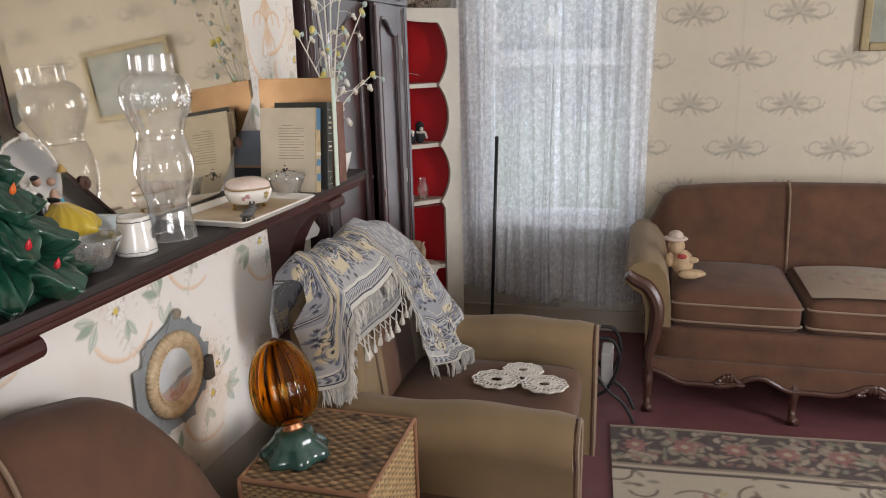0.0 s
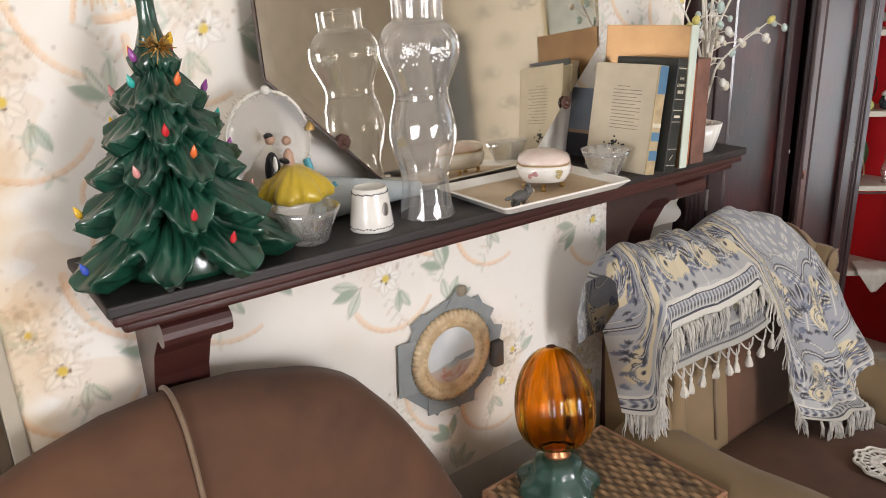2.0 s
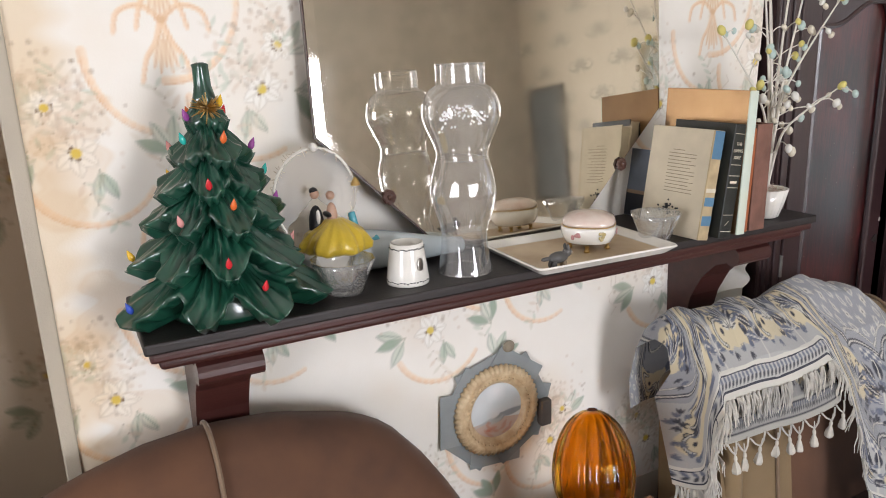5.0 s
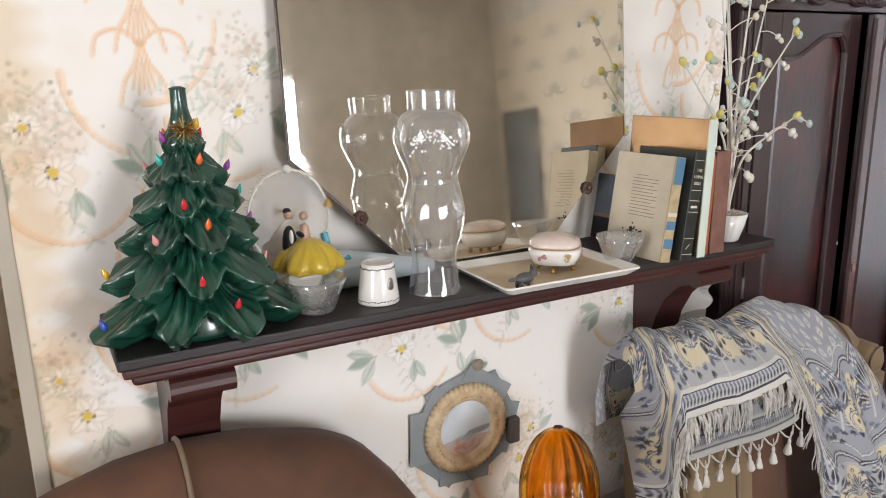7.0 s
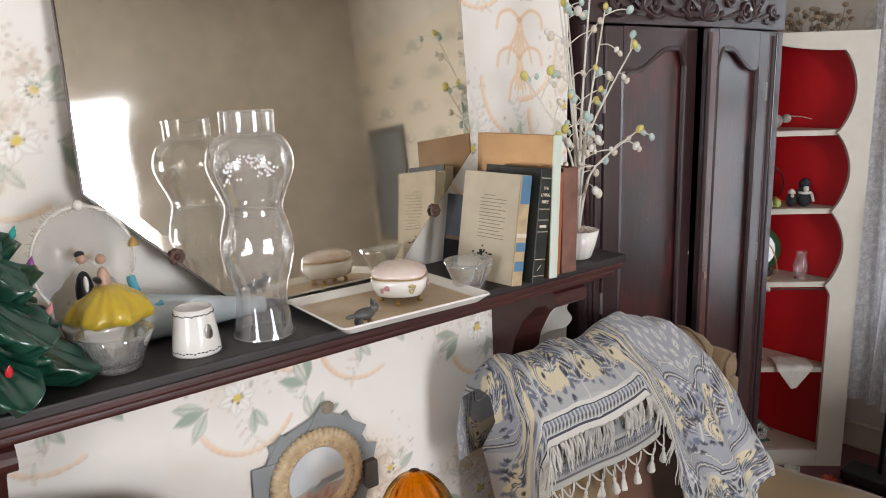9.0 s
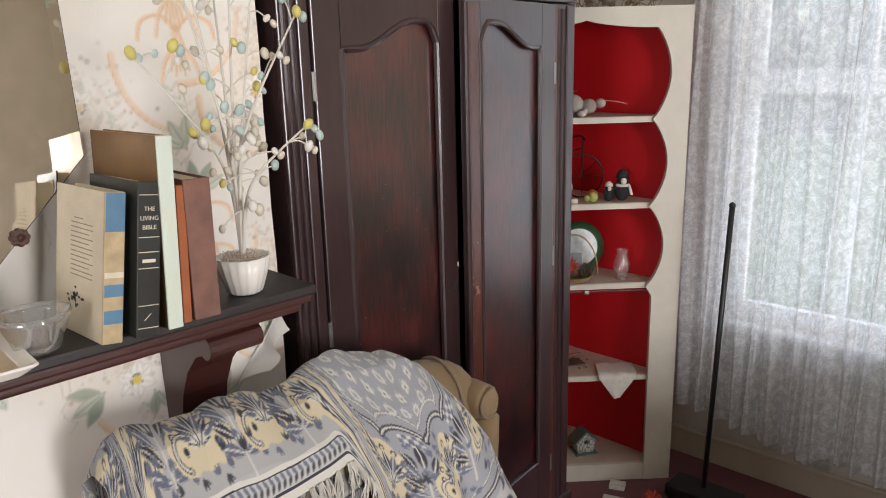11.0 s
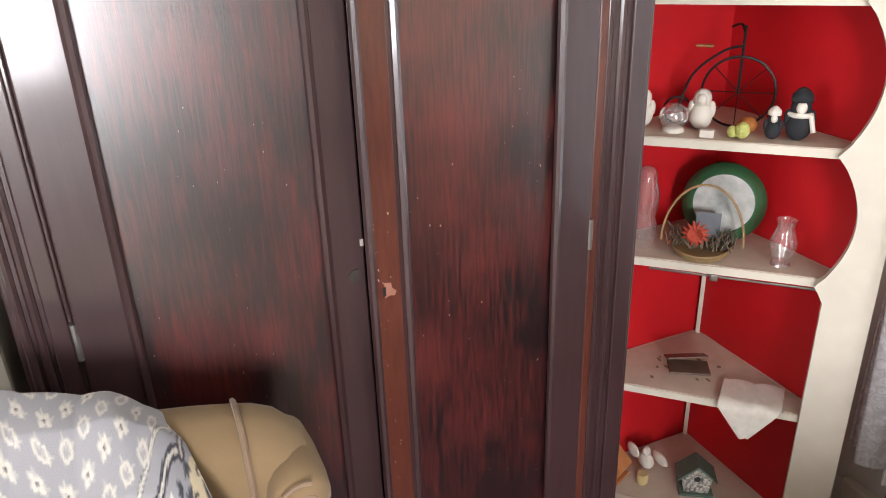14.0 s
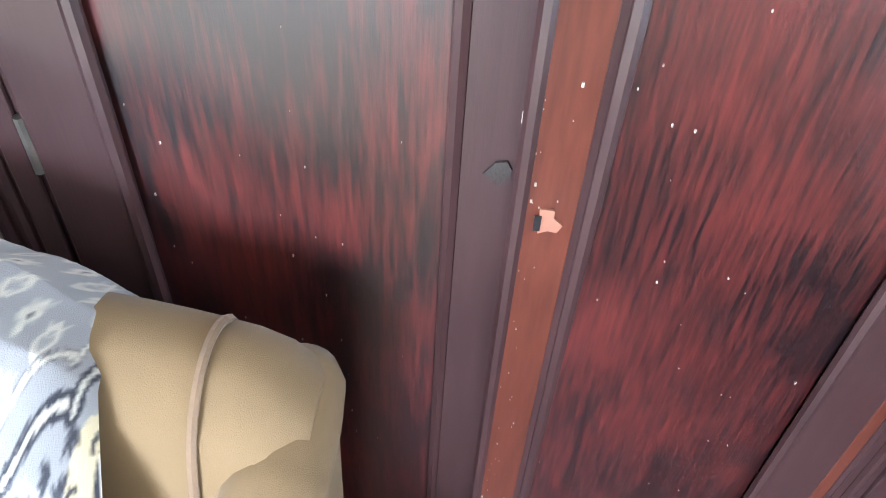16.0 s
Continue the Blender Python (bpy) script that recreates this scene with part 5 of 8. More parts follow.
for k, (a, r, z, q) in enumerate(BULB_AT):
    o = new("bulb", bulb_meshes[(k * 5 + 3 * q) % len(bulb_meshes)])
    o.parent = tree
    o.matrix_parent_inverse = tree.matrix_basis.inverted()
    o.matrix_basis = Matrix.Translation((TX + r * math.cos(a), TY + r * math.sin(a), z)) @ Euler((0, radians(22 if q == 0 else 30), a)).to_matrix().to_4x4()
bm = bmesh.new()
for k in range(60):
    a, b = rnd.uniform(0, 2 * math.pi), rnd.uniform(-1, 1)
    d = Vector((math.cos(a) * 0.7 + 0.5, math.sin(a), b)).normalized() * rnd.uniform(0.012, 0.026)
    c = Vector((TX + 0.046, TY - 0.006, MZ + 0.322))
    tube(bm, [c, c + d], [0.0015, 0.0008], 4)
part("tinsel_star", bm, BRASS, tree, "small gold tinsel star")

# ---- glass chimney ----
LX, LY = -0.845, 1.222
chim = thing("glass_chimney", (LX, LY, MZ), "tall clear glass lamp chimney with etched grapes", "lamp chimney")
knots = [(0.0515, 0.0), (0.050, 0.006), (0.0445, 0.030), (0.0412, 0.062), (0.0440, 0.085), (0.0530, 0.112), (0.0590, 0.140), (0.0575, 0.162), (0.0515, 0.188), (0.0462, 0.210), (0.0490, 0.226), (0.0590, 0.250), (0.0675, 0.272), (0.0690, 0.288), (0.0650, 0.308), (0.0540, 0.325), (0.0445, 0.331), (0.0425, 0.338), (0.0428, 0.366)]
prof = [(p.x, p.y) for p in curve_pts([(r, z, 0) for r, z in knots], 3)]
bm = bmesh.new()
lathe(bm, prof, 56, Matrix.Translation((LX, LY, MZ + 0.001)), lambda a, k: 1 + (0.012 * math.sin(10 * a + 18 * k) if k < 0.45 else 0), cap=False)
gl = part("glass_wall", bm, CLEAR, chim, smooth=True)
for r, z in ((0.050, 0.001), (0.0428, 0.366), (0.0452, 0.205)):
    bm = bmesh.new()
    tube(bm, [(LX + r * math.cos(k * math.pi / 20), LY + r * math.sin(k * math.pi / 20), MZ + z + 0.001) for k in range(40)], 0.0012, 6, closed=True)
    part("rim", bm, CLEAR, chim, smooth=True)
ETCH = material("etched_glass", (0.8, 0.8, 0.78), 0.6, vary=0.1)
for base in (-55, -10, 150):
    bm = bmesh.new()
    for k in range(26):
        a, z = radians(base + rnd.gauss(0, 8)), 0.292 - abs(rnd.gauss(0, 0.014))
        r = float(np.interp(z, [q[1] for q in knots], [q[0] for q in knots])) + 0.0006
        ellip(bm, (LX + r * math.cos(a), LY + r * math.sin(a), MZ + z), (0.0012, 0.0022, 0.0022), 6, 5)
    part("etched_grape_cluster", bm, ETCH, chim, "frosted etched grape cluster")["kind"] = "stuff"


# ---- scalloped glass bowls ----
def glass_bowl(x, y, r, h):
    t = thing("glass_bowl", (x, y, MZ), "small clear pressed-glass bowl with scalloped rim", "bowl", "glass bowls on the mantel")
    wave = lambda a, k: 1 + 0.10 * k * k * math.cos(12 * a)
    bm = bmesh.new()
    lathe(bm, [(r * 0.45, 0.001), (r * 0.62, 0.006), (r * 0.72, h * 0.4), (r * 0.92, h * 0.8), (r, h), (r * 0.95, h), (r * 0.85, h * 0.78), (r * 0.62, h * 0.4), (r * 0.5, 0.012), (0.002, 0.011)], 48, Matrix.Translation((x, y, MZ)), wave)
    part("bowl_wall", bm, BOWL_GLASS, t, smooth=True)
    return t


BOWL_GLASS = sheet_glass("pressed_glass", (0.96, 0.96, 0.95), 0.3, 0.12)
glass_bowl(-0.845, 0.985, 0.054, 0.062)
glass_bowl(-0.79, 1.64, 0.05, 0.06)

# ---- dancing couple cake ornament with arch ----
SKIN = material("painted_flesh", (0.55, 0.34, 0.24), 0.4)
SUIT = material("black_paint", (0.012, 0.012, 0.014), 0.35)
GOWN = material("yellow_satin", (0.66, 0.46, 0.03), 0.3, vary=0.3, grain=30, sheen=0.3)
TULLE = sheet_glass("old_tulle", (0.85, 0.8, 0.72), gloss=0.02, haze=0.35)
CX, CY = -0.925, 0.985
gw = turned([(0.050, 0.0), (0.060, 0.006), (0.060, 0.016), (0.050, 0.032), (0.034, 0.044), (0.015, 0.056)], (CX + 0.014, CY + 0.016, MZ + 0.060), 72, lambda a, k: 1 + 0.10 * (1 - 0.6 * k) * math.sin(7 * a + 3 * k) + 0.04 * math.sin(17 * a - 4 * k))
multi("couple_figurine", [
    (turned([(0.05, 0), (0.052, 0.012), (0.046, 0.03), (0.05, 0.05), (0.052, 0.058), (0.03, 0.062)], (CX, CY, MZ + 0.001), 30), PORCELAIN),
    (gw, GOWN),
    (balls(((CX, CY - 0.012, MZ + 0.105), (0.012, 0.014, 0.036)), ((CX + 0.012, CY + 0.004, MZ + 0.125), (0.018, 0.005, 0.005)), ((CX - 0.002, CY - 0.013, MZ + 0.166), (0.008, 0.0078, 0.006))), SUIT),
    (balls(((CX, CY - 0.012, MZ + 0.160), 0.0082), ((CX + 0.006, CY + 0.014, MZ + 0.156), 0.0078), ((CX + 0.008, CY + 0.014, MZ + 0.122), (0.008, 0.010, 0.022))), SKIN),
    (balls(((CX + 0.011, CY - 0.012, MZ + 0.122), (0.005, 0.004, 0.013))), PORCELAIN)],
    (CX, CY, MZ), "cake ornament of a dancing couple, yellow gown and black suit", "figurine")
arch = thing("tulle_arch", (CX - 0.03, CY, MZ), "arch of yellowed tulle with gilt bells behind the figurine", "ornament")
pts = [(CX - 0.03, CY + 0.075 * math.cos(a), MZ + 0.15 + 0.085 * math.sin(a)) for a in [math.pi * (1.22 - 1.44 * k / 24) for k in range(25)]]
pts = [(CX - 0.03, CY - 0.045, MZ + 0.01)] + pts + [(CX - 0.03, CY + 0.045, MZ + 0.01)]
bm = bmesh.new()
tube(bm, pts, 0.0028, 6)
part("wire", bm, PORCELAIN, arch, "white chenille wire")
bm = bmesh.new()
for p, q in zip(pts, pts[1:]):
    for k in range(7):
        c = Vector(p).lerp(Vector(q), rnd.random())
        d = Vector((rnd.uniform(-0.5, 0.5), rnd.uniform(-1, 1), rnd.uniform(-1, 1))).normalized() * rnd.uniform(0.006, 0.013)
        tube(bm, [c, c + d], 0.0005, 3)
part("fringe", bm, material("chenille", (0.62, 0.54, 0.42), 0.9), arch)["kind"] = "stuff"
bm = bmesh.new()
ring = [Vector(p) for p in pts[1:-1]]
quads(bm, [[Vector((CX - 0.033, CY, MZ + 0.15)).lerp(p, k / 6) + Vector((0.004 * math.sin(9 * k + 5 * p.y * 40), 0, 0)) for p in ring] for k in range(7)])
part("tulle", bm, TULLE, arch, smooth=True)
for dy, dz in ((-0.074, 0.16), (0.074, 0.175), (0.0, 0.237)):
    bm = turned([(0.009, 0), (0.0075, 0.004), (0.005, 0.010), (0.002, 0.014)], (CX - 0.022, CY + dy, MZ + dz - 0.012), 12) if abs(dy) > 0.01 else balls(((CX - 0.022, CY, MZ + dz), 0.008))
    part("bell", bm, BRASS if abs(dy) > 0.01 else PORCELAIN, arch)

# ---- pale blue vase lying on its side ----
PALE = material("pale_blue_glass", (0.50, 0.56, 0.58), 0.2, vary=0.1, bump=0, coat=0.4)
AQUA = material("aqua_glass", (0.10, 0.42, 0.52), 0.15, bump=0, coat=0.5)
VS = pose(-0.955, 1.045, MZ + 0.041, 0, 0, -8) @ pose(0, 0, 0, -94, 0, 0)
va = thing("bud_vase", (-0.94, 1.12, MZ), "pale blue glass bud vase lying on its side", "vase")
bm = bmesh.new()
lathe(bm, [(0.012, 0.0), (0.034, 0.004), (0.039, 0.02), (0.036, 0.06), (0.027, 0.12), (0.018, 0.18), (0.015, 0.22), (0.013, 0.222), (0.012, 0.20)], 28, VS)
part("vase_body", bm, PALE, va, smooth=True)
bm = bmesh.new()
tube(bm, curve_pts([VS @ Vector(p) for p in ((0.0, -0.072, 0.0), (0.004, -0.056, 0.004), (-0.006, -0.044, 0.010), (0.012, -0.03, 0.012), (0.022, -0.022, 0.028), (0.02, -0.026, 0.045))], 5), 0.007, 8)
part("applied_trail", bm, AQUA, va, "wavy aqua glass trail", smooth=True)

# ---- white china cup, upside down ----
cup = thing("china_cup", (-0.842, 1.103, MZ), "small white china egg cup with black rope trim", "cup")
part("cup_body", turned([(0.0375, 0.0), (0.038, 0.004), (0.034, 0.035), (0.030, 0.064), (0.0285, 0.072), (0.026, 0.072), (0.026, 0.062), (0.002, 0.06)], (-0.842, 1.103, MZ + 0.001), 36), PORCELAIN, cup, smooth=True)
for r, z in ((0.0374, 0.008), (0.0302, 0.065)):
    bm = bmesh.new()
    for k in range(40):
        a = 2 * math.pi * k / 40
        ellip(bm, (-0.842 + r * math.cos(a), 1.103 + r * math.sin(a), MZ + z + 0.001 * math.sin(2 * k)), (0.0012, 0.0024, 0.0012), 6, 4, Matrix.Rotation(a, 4, "Z"))
    part("rope_band", bm, INK, cup, "black painted rope band")
bm = bmesh.new()
ellip(bm, (-0.842 + 0.0335 * math.cos(0.25), 1.103 + 0.0335 * math.sin(0.25), MZ + 0.036), (0.002, 0.0075, 0.014), 14, 10, Matrix.Rotation(0.25, 4, "Z"))
part("medallion", bm, STEEL, cup, "dark oval medallion", smooth=True)

# ---- tray with covered porcelain box and small animal ----
TR = pose(-0.818, 1.462, MZ + 0.001, 0, 0, -4)
tray = thing("serving_tray", (-0.818, 1.462, MZ), "white enamel tray with brown water stains", "tray")
STAIN = material("stained_enamel", (0.62, 0.50, 0.34), 0.45, vary=0.45, grain=9, bump=0.03, dark=(0.30, 0.17, 0.07), big=7)
bm = bmesh.new()
rows = []
for k, (ins, z) in enumerate(((0.0, 0.014), (0.002, 0.017), (0.006, 0.0155), (0.016, 0.005), (0.02, 0.004))):
    hx, hy, r = 0.112 - ins, 0.158 - ins, 0.012
    row = []
    for cx, cy, a0 in ((hx - r, hy - r, 0), (-hx + r, hy - r, 90), (-hx + r, -hy + r, 180), (hx - r, -hy + r, 270)):
        for q in range(5):
            a = radians(a0 + q * 22.5)
            row.append(TR @ Vector((cx + r * math.cos(a), cy + r * math.sin(a), z)))
    rows.append(row)
bot = [TR @ Vector((p2.x, p2.y, 0.0)) for p2 in [TR.inverted() @ p for p in rows[3]]]
quads(bm, [bot] + rows, close_u=True)
bm.faces.new([bm.verts.new(p) for p in bot])
part("tray_rim", bm, PORCELAIN, tray, smooth=False)
bm = bmesh.new()
bx(bm, (-0.094, -0.140, 0.001), (0.094, 0.140, 0.0045), 0.001, TR)
part("tray_floor", bm, STAIN, tray, "brown-stained tray floor")
bxz = MZ + 0.008
pbox = thing("porcelain_box", (-0.815, 1.487, bxz), "white porcelain trinket box with pink flowers on brass feet", "trinket box")
PINKISH = material("flowered_porcelain", (0.74, 0.66, 0.58), 0.2, vary=0.35, grain=34, bump=0, dark=(0.58, 0.36, 0.30), coat=0.5)
wv = lambda a, k: 1 + 0.05 * math.cos(4 * a)
part("box_body", turned([(0.036, 0.0), (0.047, 0.004), (0.054, 0.018), (0.056, 0.030), (0.052, 0.036), (0.049, 0.036)], (-0.815, 1.487, bxz + 0.012), 40, wv), PORCELAIN, pbox, smooth=True)
part("lid", turned([(0.053, 0.0), (0.054, 0.004), (0.050, 0.012), (0.036, 0.019), (0.018, 0.0225), (0.001, 0.0235)], (-0.815, 1.487, bxz + 0.0495), 40, wv), PINKISH, pbox, "lid painted with pink flowers", smooth=True)
bm = bmesh.new()
tube(bm, [(-0.815 + 0.0535 * wv(a, 1) * math.cos(a), 1.487 + 0.0535 * wv(a, 1) * math.sin(a), bxz + 0.0485) for a in [2 * math.pi * k / 40 for k in range(40)]], 0.0012, 5, closed=True)
part("brass_band", bm, BRASS, pbox)
for k in range(4):
    a = radians(45 + 90 * k)
    part("foot", turned([(0.005, 0), (0.006, 0.003), (0.003, 0.007), (0.005, 0.013)], (-0.815 + 0.036 * math.cos(a), 1.487 + 0.036 * math.sin(a), bxz - 0.0022), 10), BRASS, pbox)
ROSE = material("painted_rose", (0.55, 0.28, 0.27), 0.3, vary=0.4, grain=200, bump=0)
GOLDEN = material("painted_gold_leaf", (0.45, 0.35, 0.14), 0.3, vary=0.3, bump=0)
for k, a in enumerate((-70, -15, 35)):
    bm = bmesh.new()
    for q in range(6):
        b = radians(a) + rnd.gauss(0, 0.09)
        ellip(bm, (-0.815 + 0.0568 * wv(b, 1) * math.cos(b), 1.487 + 0.0568 * wv(b, 1) * math.sin(b), bxz + 0.034 + rnd.gauss(0, 0.004)), (0.0012, 0.004, 0.0035), 6, 5, Matrix.Rotation(b, 4, "Z"))
    part("painted_flower", bm, ROSE if k % 2 == 0 else GOLDEN, pbox)
FUR = material("grey_paint", (0.09, 0.085, 0.08), 0.45, vary=0.3)
TAN = material("tan_paint", (0.4, 0.3, 0.2), 0.5)
mx, my = -0.742, 1.355
tz = MZ + 0.006
multi("animal_figurine", [
    (balls(((mx, my, tz + 0.019), (0.011, 0.021, 0.011)), ((mx, my + 0.02, tz + 0.026), (0.008, 0.009, 0.009)), ((mx - 0.004, my + 0.018, tz + 0.036), (0.003, 0.003, 0.006)), ((mx + 0.005, my + 0.018, tz + 0.036), (0.003, 0.003, 0.006)), ((mx, my - 0.026, tz + 0.02), (0.003, 0.012, 0.004)),
           ((mx - 0.006, my - 0.012, tz + 0.007), (0.004, 0.005, 0.008)), ((mx + 0.006, my - 0.012, tz + 0.007), (0.004, 0.005, 0.008))), FUR),
    (balls(((mx, my + 0.028, tz + 0.024), (0.005, 0.005, 0.005)), ((mx - 0.005, my + 0.012, tz + 0.006), (0.003, 0.004, 0.007)), ((mx + 0.005, my + 0.012, tz + 0.006), (0.003, 0.004, 0.007))), TAN)],
    (mx, my, tz), "tiny grey animal figurine standing on the tray", "figurine")


# ---- books ----
def book(x0, y0, w, th, h, lean, cover, label, turn=0.0, spine_mat=None, page_mat=PAPER):
    """Spine to the room (+x), standing on the mantel and leaning along y by lean degrees."""
    m = pose(x0, y0, MZ + 0.001, -lean, 0, turn)
    b = thing("book", (x0, y0, MZ), label, "book", "books on the mantel")
    for yy0, yy1 in ((0, 0.003), (th - 0.003, th)):
        part("cover", box((-w, yy0, 0), (0, yy1, h), 0.001, m), cover, b)
    part("pages", box((-w + 0.004, 0.003, 0.004), (-0.004, th - 0.003, h - 0.004), 0, m), page_mat, b, "yellowed page block")
    sp = part("spine", box((-0.0035, 0.0, 0), (0.002, th, h), 0.0015, m), spine_mat or cover, b)
    return b, m, sp


CLOTH_BEIGE = material("beige_endpaper", (0.64, 0.56, 0.42), 0.8, vary=0.2, grain=20)
BLUE_SPINE = material("faded_blue_jacket", (0.10, 0.22, 0.34), 0.5, vary=0.2)
GREENBLACK = material("black_leatherette", (0.018, 0.020, 0.016), 0.42, vary=0.25, fine=700)
TEAL_BK = material("pale_teal_boards", (0.55, 0.66, 0.60), 0.5, vary=0.35, grain=8, dark=(0.62, 0.55, 0.36))
GOLD_BK = material("gold_foil", (0.36, 0.22, 0.11), 0.3, metal=0.8, vary=0.4, grain=9, dark=(0.18, 0.10, 0.05))
ORANGE_BK = material("orange_cloth", (0.42, 0.12, 0.04), 0.7, vary=0.25)
BROWN_BK = material("worn_brown_leather", (0.22, 0.10, 0.07), 0.6, vary=0.5, grain=22, bump=0.3, fine=150)
SAND = material("sand_jacket", (0.55, 0.42, 0.24), 0.6, vary=0.4, grain=40)
CREAM_INK = material("cream_lettering", (0.7, 0.64, 0.5), 0.6)

b1, m1, sp = book(-0.742, 1.708, 0.158, 0.030, 0.222, 9, CLOTH_BEIGE, "hardback with beige printed cover facing out, blue and sand spine", 2, SAND)
bm = bmesh.new()
bx(bm, (0.0021, 0.001, 0.165), (0.0027, 0.029, 0.221), 0, m1)
part("blue_panel", bm, BLUE_SPINE, sp)
for z0, z1 in ((0.098, 0.106), (0.070, 0.088), (0.030, 0.050)):
    bm = bmesh.new()
    bx(bm, (0.0021, 0.001, z0), (0.0027, 0.029, z1), 0, m1)
    part("picture_band", bm, BLUE_SPINE if z0 < 0.09 else CREAM_INK, sp)
for k in range(13):
    bm = bmesh.new()
    w = 0.060 if k else 0.04
    bx(bm, (-0.105 + (0.0 if k else 0.01), -0.0006, 0.175 - k * 0.0072), (-0.105 + w + 0.012 * ((k * 7) % 5 > 1), -0.0002, 0.1765 - k * 0.0072), 0, m1)
    part("line_of_print", bm, material("faint_print", (0.30, 0.25, 0.18), 0.8) if k == 0 else bpy.data.materials["faint_print"], b1)
bm = bmesh.new()
for k in range(26):
    a = rnd.uniform(0, 6.28)
    ellip(bm, m1 @ Vector((-0.09 + 0.03 * math.cos(a) * rnd.random(), -0.0005, 0.055 + 0.016 * math.sin(a) * rnd.random())), (0.003, 0.0006, 0.0022), 6, 4)
part("printed_vignette", bm, INK, b1, "small printed floral vignette")

b2, m2, sp = book(-0.728, 1.752, 0.15, 0.036, 0.232, 8, GREENBLACK, "thick black hardback with cream lettering on its spine", 2)


def lettering(text, size, m, mat, parent, name="lettering"):
    """Flat letters of the built-in font, as a mesh."""
    cu = bpy.data.curves.new(name, "FONT")
    cu.body, cu.size, cu.align_x, cu.align_y, cu.extrude = text, size, "CENTER", "CENTER", 0.0003
    tmp = new(name, cu)
    me = bpy.data.meshes.new_from_object(tmp.evaluated_get(bpy.context.evaluated_depsgraph_get()))
    bpy.data.objects.remove(tmp)
    me.transform(m)
    me.materials.append(mat)
    ob = new(name, me)
    ob.parent = parent
    ob.matrix_parent_inverse = parent.matrix_basis.inverted()
    return ob


SPINE_FACE = Matrix(((0, 0, 1, 0.0026), (1, 0, 0, 0.018), (0, 1, 0, 0), (0, 0, 0, 1)))
for k, wd in enumerate(("THE", "LIVING", "BIBLE")):
    lettering(wd, 0.0092, m2 @ SPINE_FACE @ Matrix.Translation((0, 0.192 - k * 0.0135, 0)), CREAM_INK, sp)
for z in (0.212, 0.150, 0.128, 0.104, 0.048, 0.014):
    bm = bmesh.new()
    bx(bm, (0.0021, 0.002, z), (0.0026, 0.034, z + 0.0012), 0, m2)
    part("gilt_line", bm, CREAM_INK, sp)
bm = bmesh.new()
bx(bm, (0.0021, 0.008, 0.113), (0.0026, 0.028, 0.118), 0, m2)
part("illegible_word", bm, CREAM_INK, sp)
bm = bmesh.new()
tube(bm, [m2 @ Vector((0.0024, 0.012, 0.026)), m2 @ Vector((0.0024, 0.022, 0.036))], 0.0008, 4)
part("gilt_mark", bm, CREAM_INK, sp)
b3, m3, sp = book(-0.725, 1.802, 0.215, 0.024, 0.292, 3, GOLD_BK, "tall slim book, pale teal spine and gold foil cover", 1, TEAL_BK)
book(-0.735, 1.832, 0.13, 0.014, 0.215, 3, ORANGE_BK, "thin orange cloth book", 0)
book(-0.733, 1.850, 0.15, 0.044, 0.222, 1, BROWN_BK, "worn brown leather book with peeling spine", -3)
# folded dark photograph behind the first book, seen under the mirror's cut corner
FOTO = material("dark_photograph", (0.16, 0.18, 0.21), 0.4, vary=0.5, grain=14)
ph = tagged(part("photograph_card", box((-0.155, 0, 0), (-0.02, 0.003, 0.155), 0, pose(-0.86, 1.775, MZ + 0.001, -8, 0, 4)), FOTO), "dark photograph card propped behind the books", "photograph")
part("dark_foreground", box((-0.1545, -0.0012, 0.001), (-0.0205, -0.0004, 0.052), 0, pose(-0.86, 1.775, MZ + 0.001, -8, 0, 4)), material("photo_black", (0.012, 0.013, 0.02), 0.4), ph)
part("pale_hill", box((-0.1545, -0.0012, 0.052), (-0.0205, -0.0004, 0.060), 0, pose(-0.86, 1.775, MZ + 0.001, -8, 0, 4)), material("photo_tan", (0.30, 0.20, 0.12), 0.4), ph)

# ---- pleated bowl with painted egg branches ----
VX, VY = -0.80, 1.985
pot = thing("egg_branch_pot", (VX, VY, MZ), "small pleated white pot with branches hung with pastel eggs", "decoration")
part("pot", turned([(0.024, 0.0), (0.03, 0.004), (0.04, 0.035), (0.047, 0.066), (0.043, 0.066), (0.035, 0.045), (0.002, 0.042)], (VX, VY, MZ + 0.001), 56, lambda a, k: 1 + 0.035 * math.cos(18 * a)), PORCELAIN, pot, smooth=True)
bm = bmesh.new()
for k in range(60):
    a, d = rnd.uniform(0, 6.28), rnd.uniform(0, 0.036)
    c = Vector((VX + d * math.cos(a), VY + d * math.sin(a), MZ + 0.06))
    tube(bm, [c, c + Vector((rnd.uniform(-0.02, 0.02), rnd.uniform(-0.02, 0.02), rnd.uniform(0, 0.016)))], 0.0008, 4)
part("paper_grass", bm, material("paper_grass", (0.62, 0.5, 0.42), 0.8), pot)["kind"] = "stuff"
WHITE_BRANCH = material("white_branch", (0.70, 0.66, 0.58), 0.7, vary=0.15)
EGGS = [material("egg_" + n, c, 0.5, vary=0.2, grain=90) for n, c in (("cream", (0.66, 0.60, 0.48)), ("yellow", (0.62, 0.54, 0.16)), ("aqua", (0.45, 0.56, 0.52)), ("pale", (0.72, 0.70, 0.64)))]
egg_me = []
for em in EGGS:
    bm = bmesh.new()
    lathe(bm, [(0.0005, -0.0115), (0.005, -0.0095), (0.0082, -0.003), (0.0082, 0.003), (0.0055, 0.0085), (0.0005, 0.0115)], 10)
    o = part("egg", bm, em, pot, smooth=True)
    egg_me.append(o.data)
    bpy.data.objects.remove(o)
tips = []
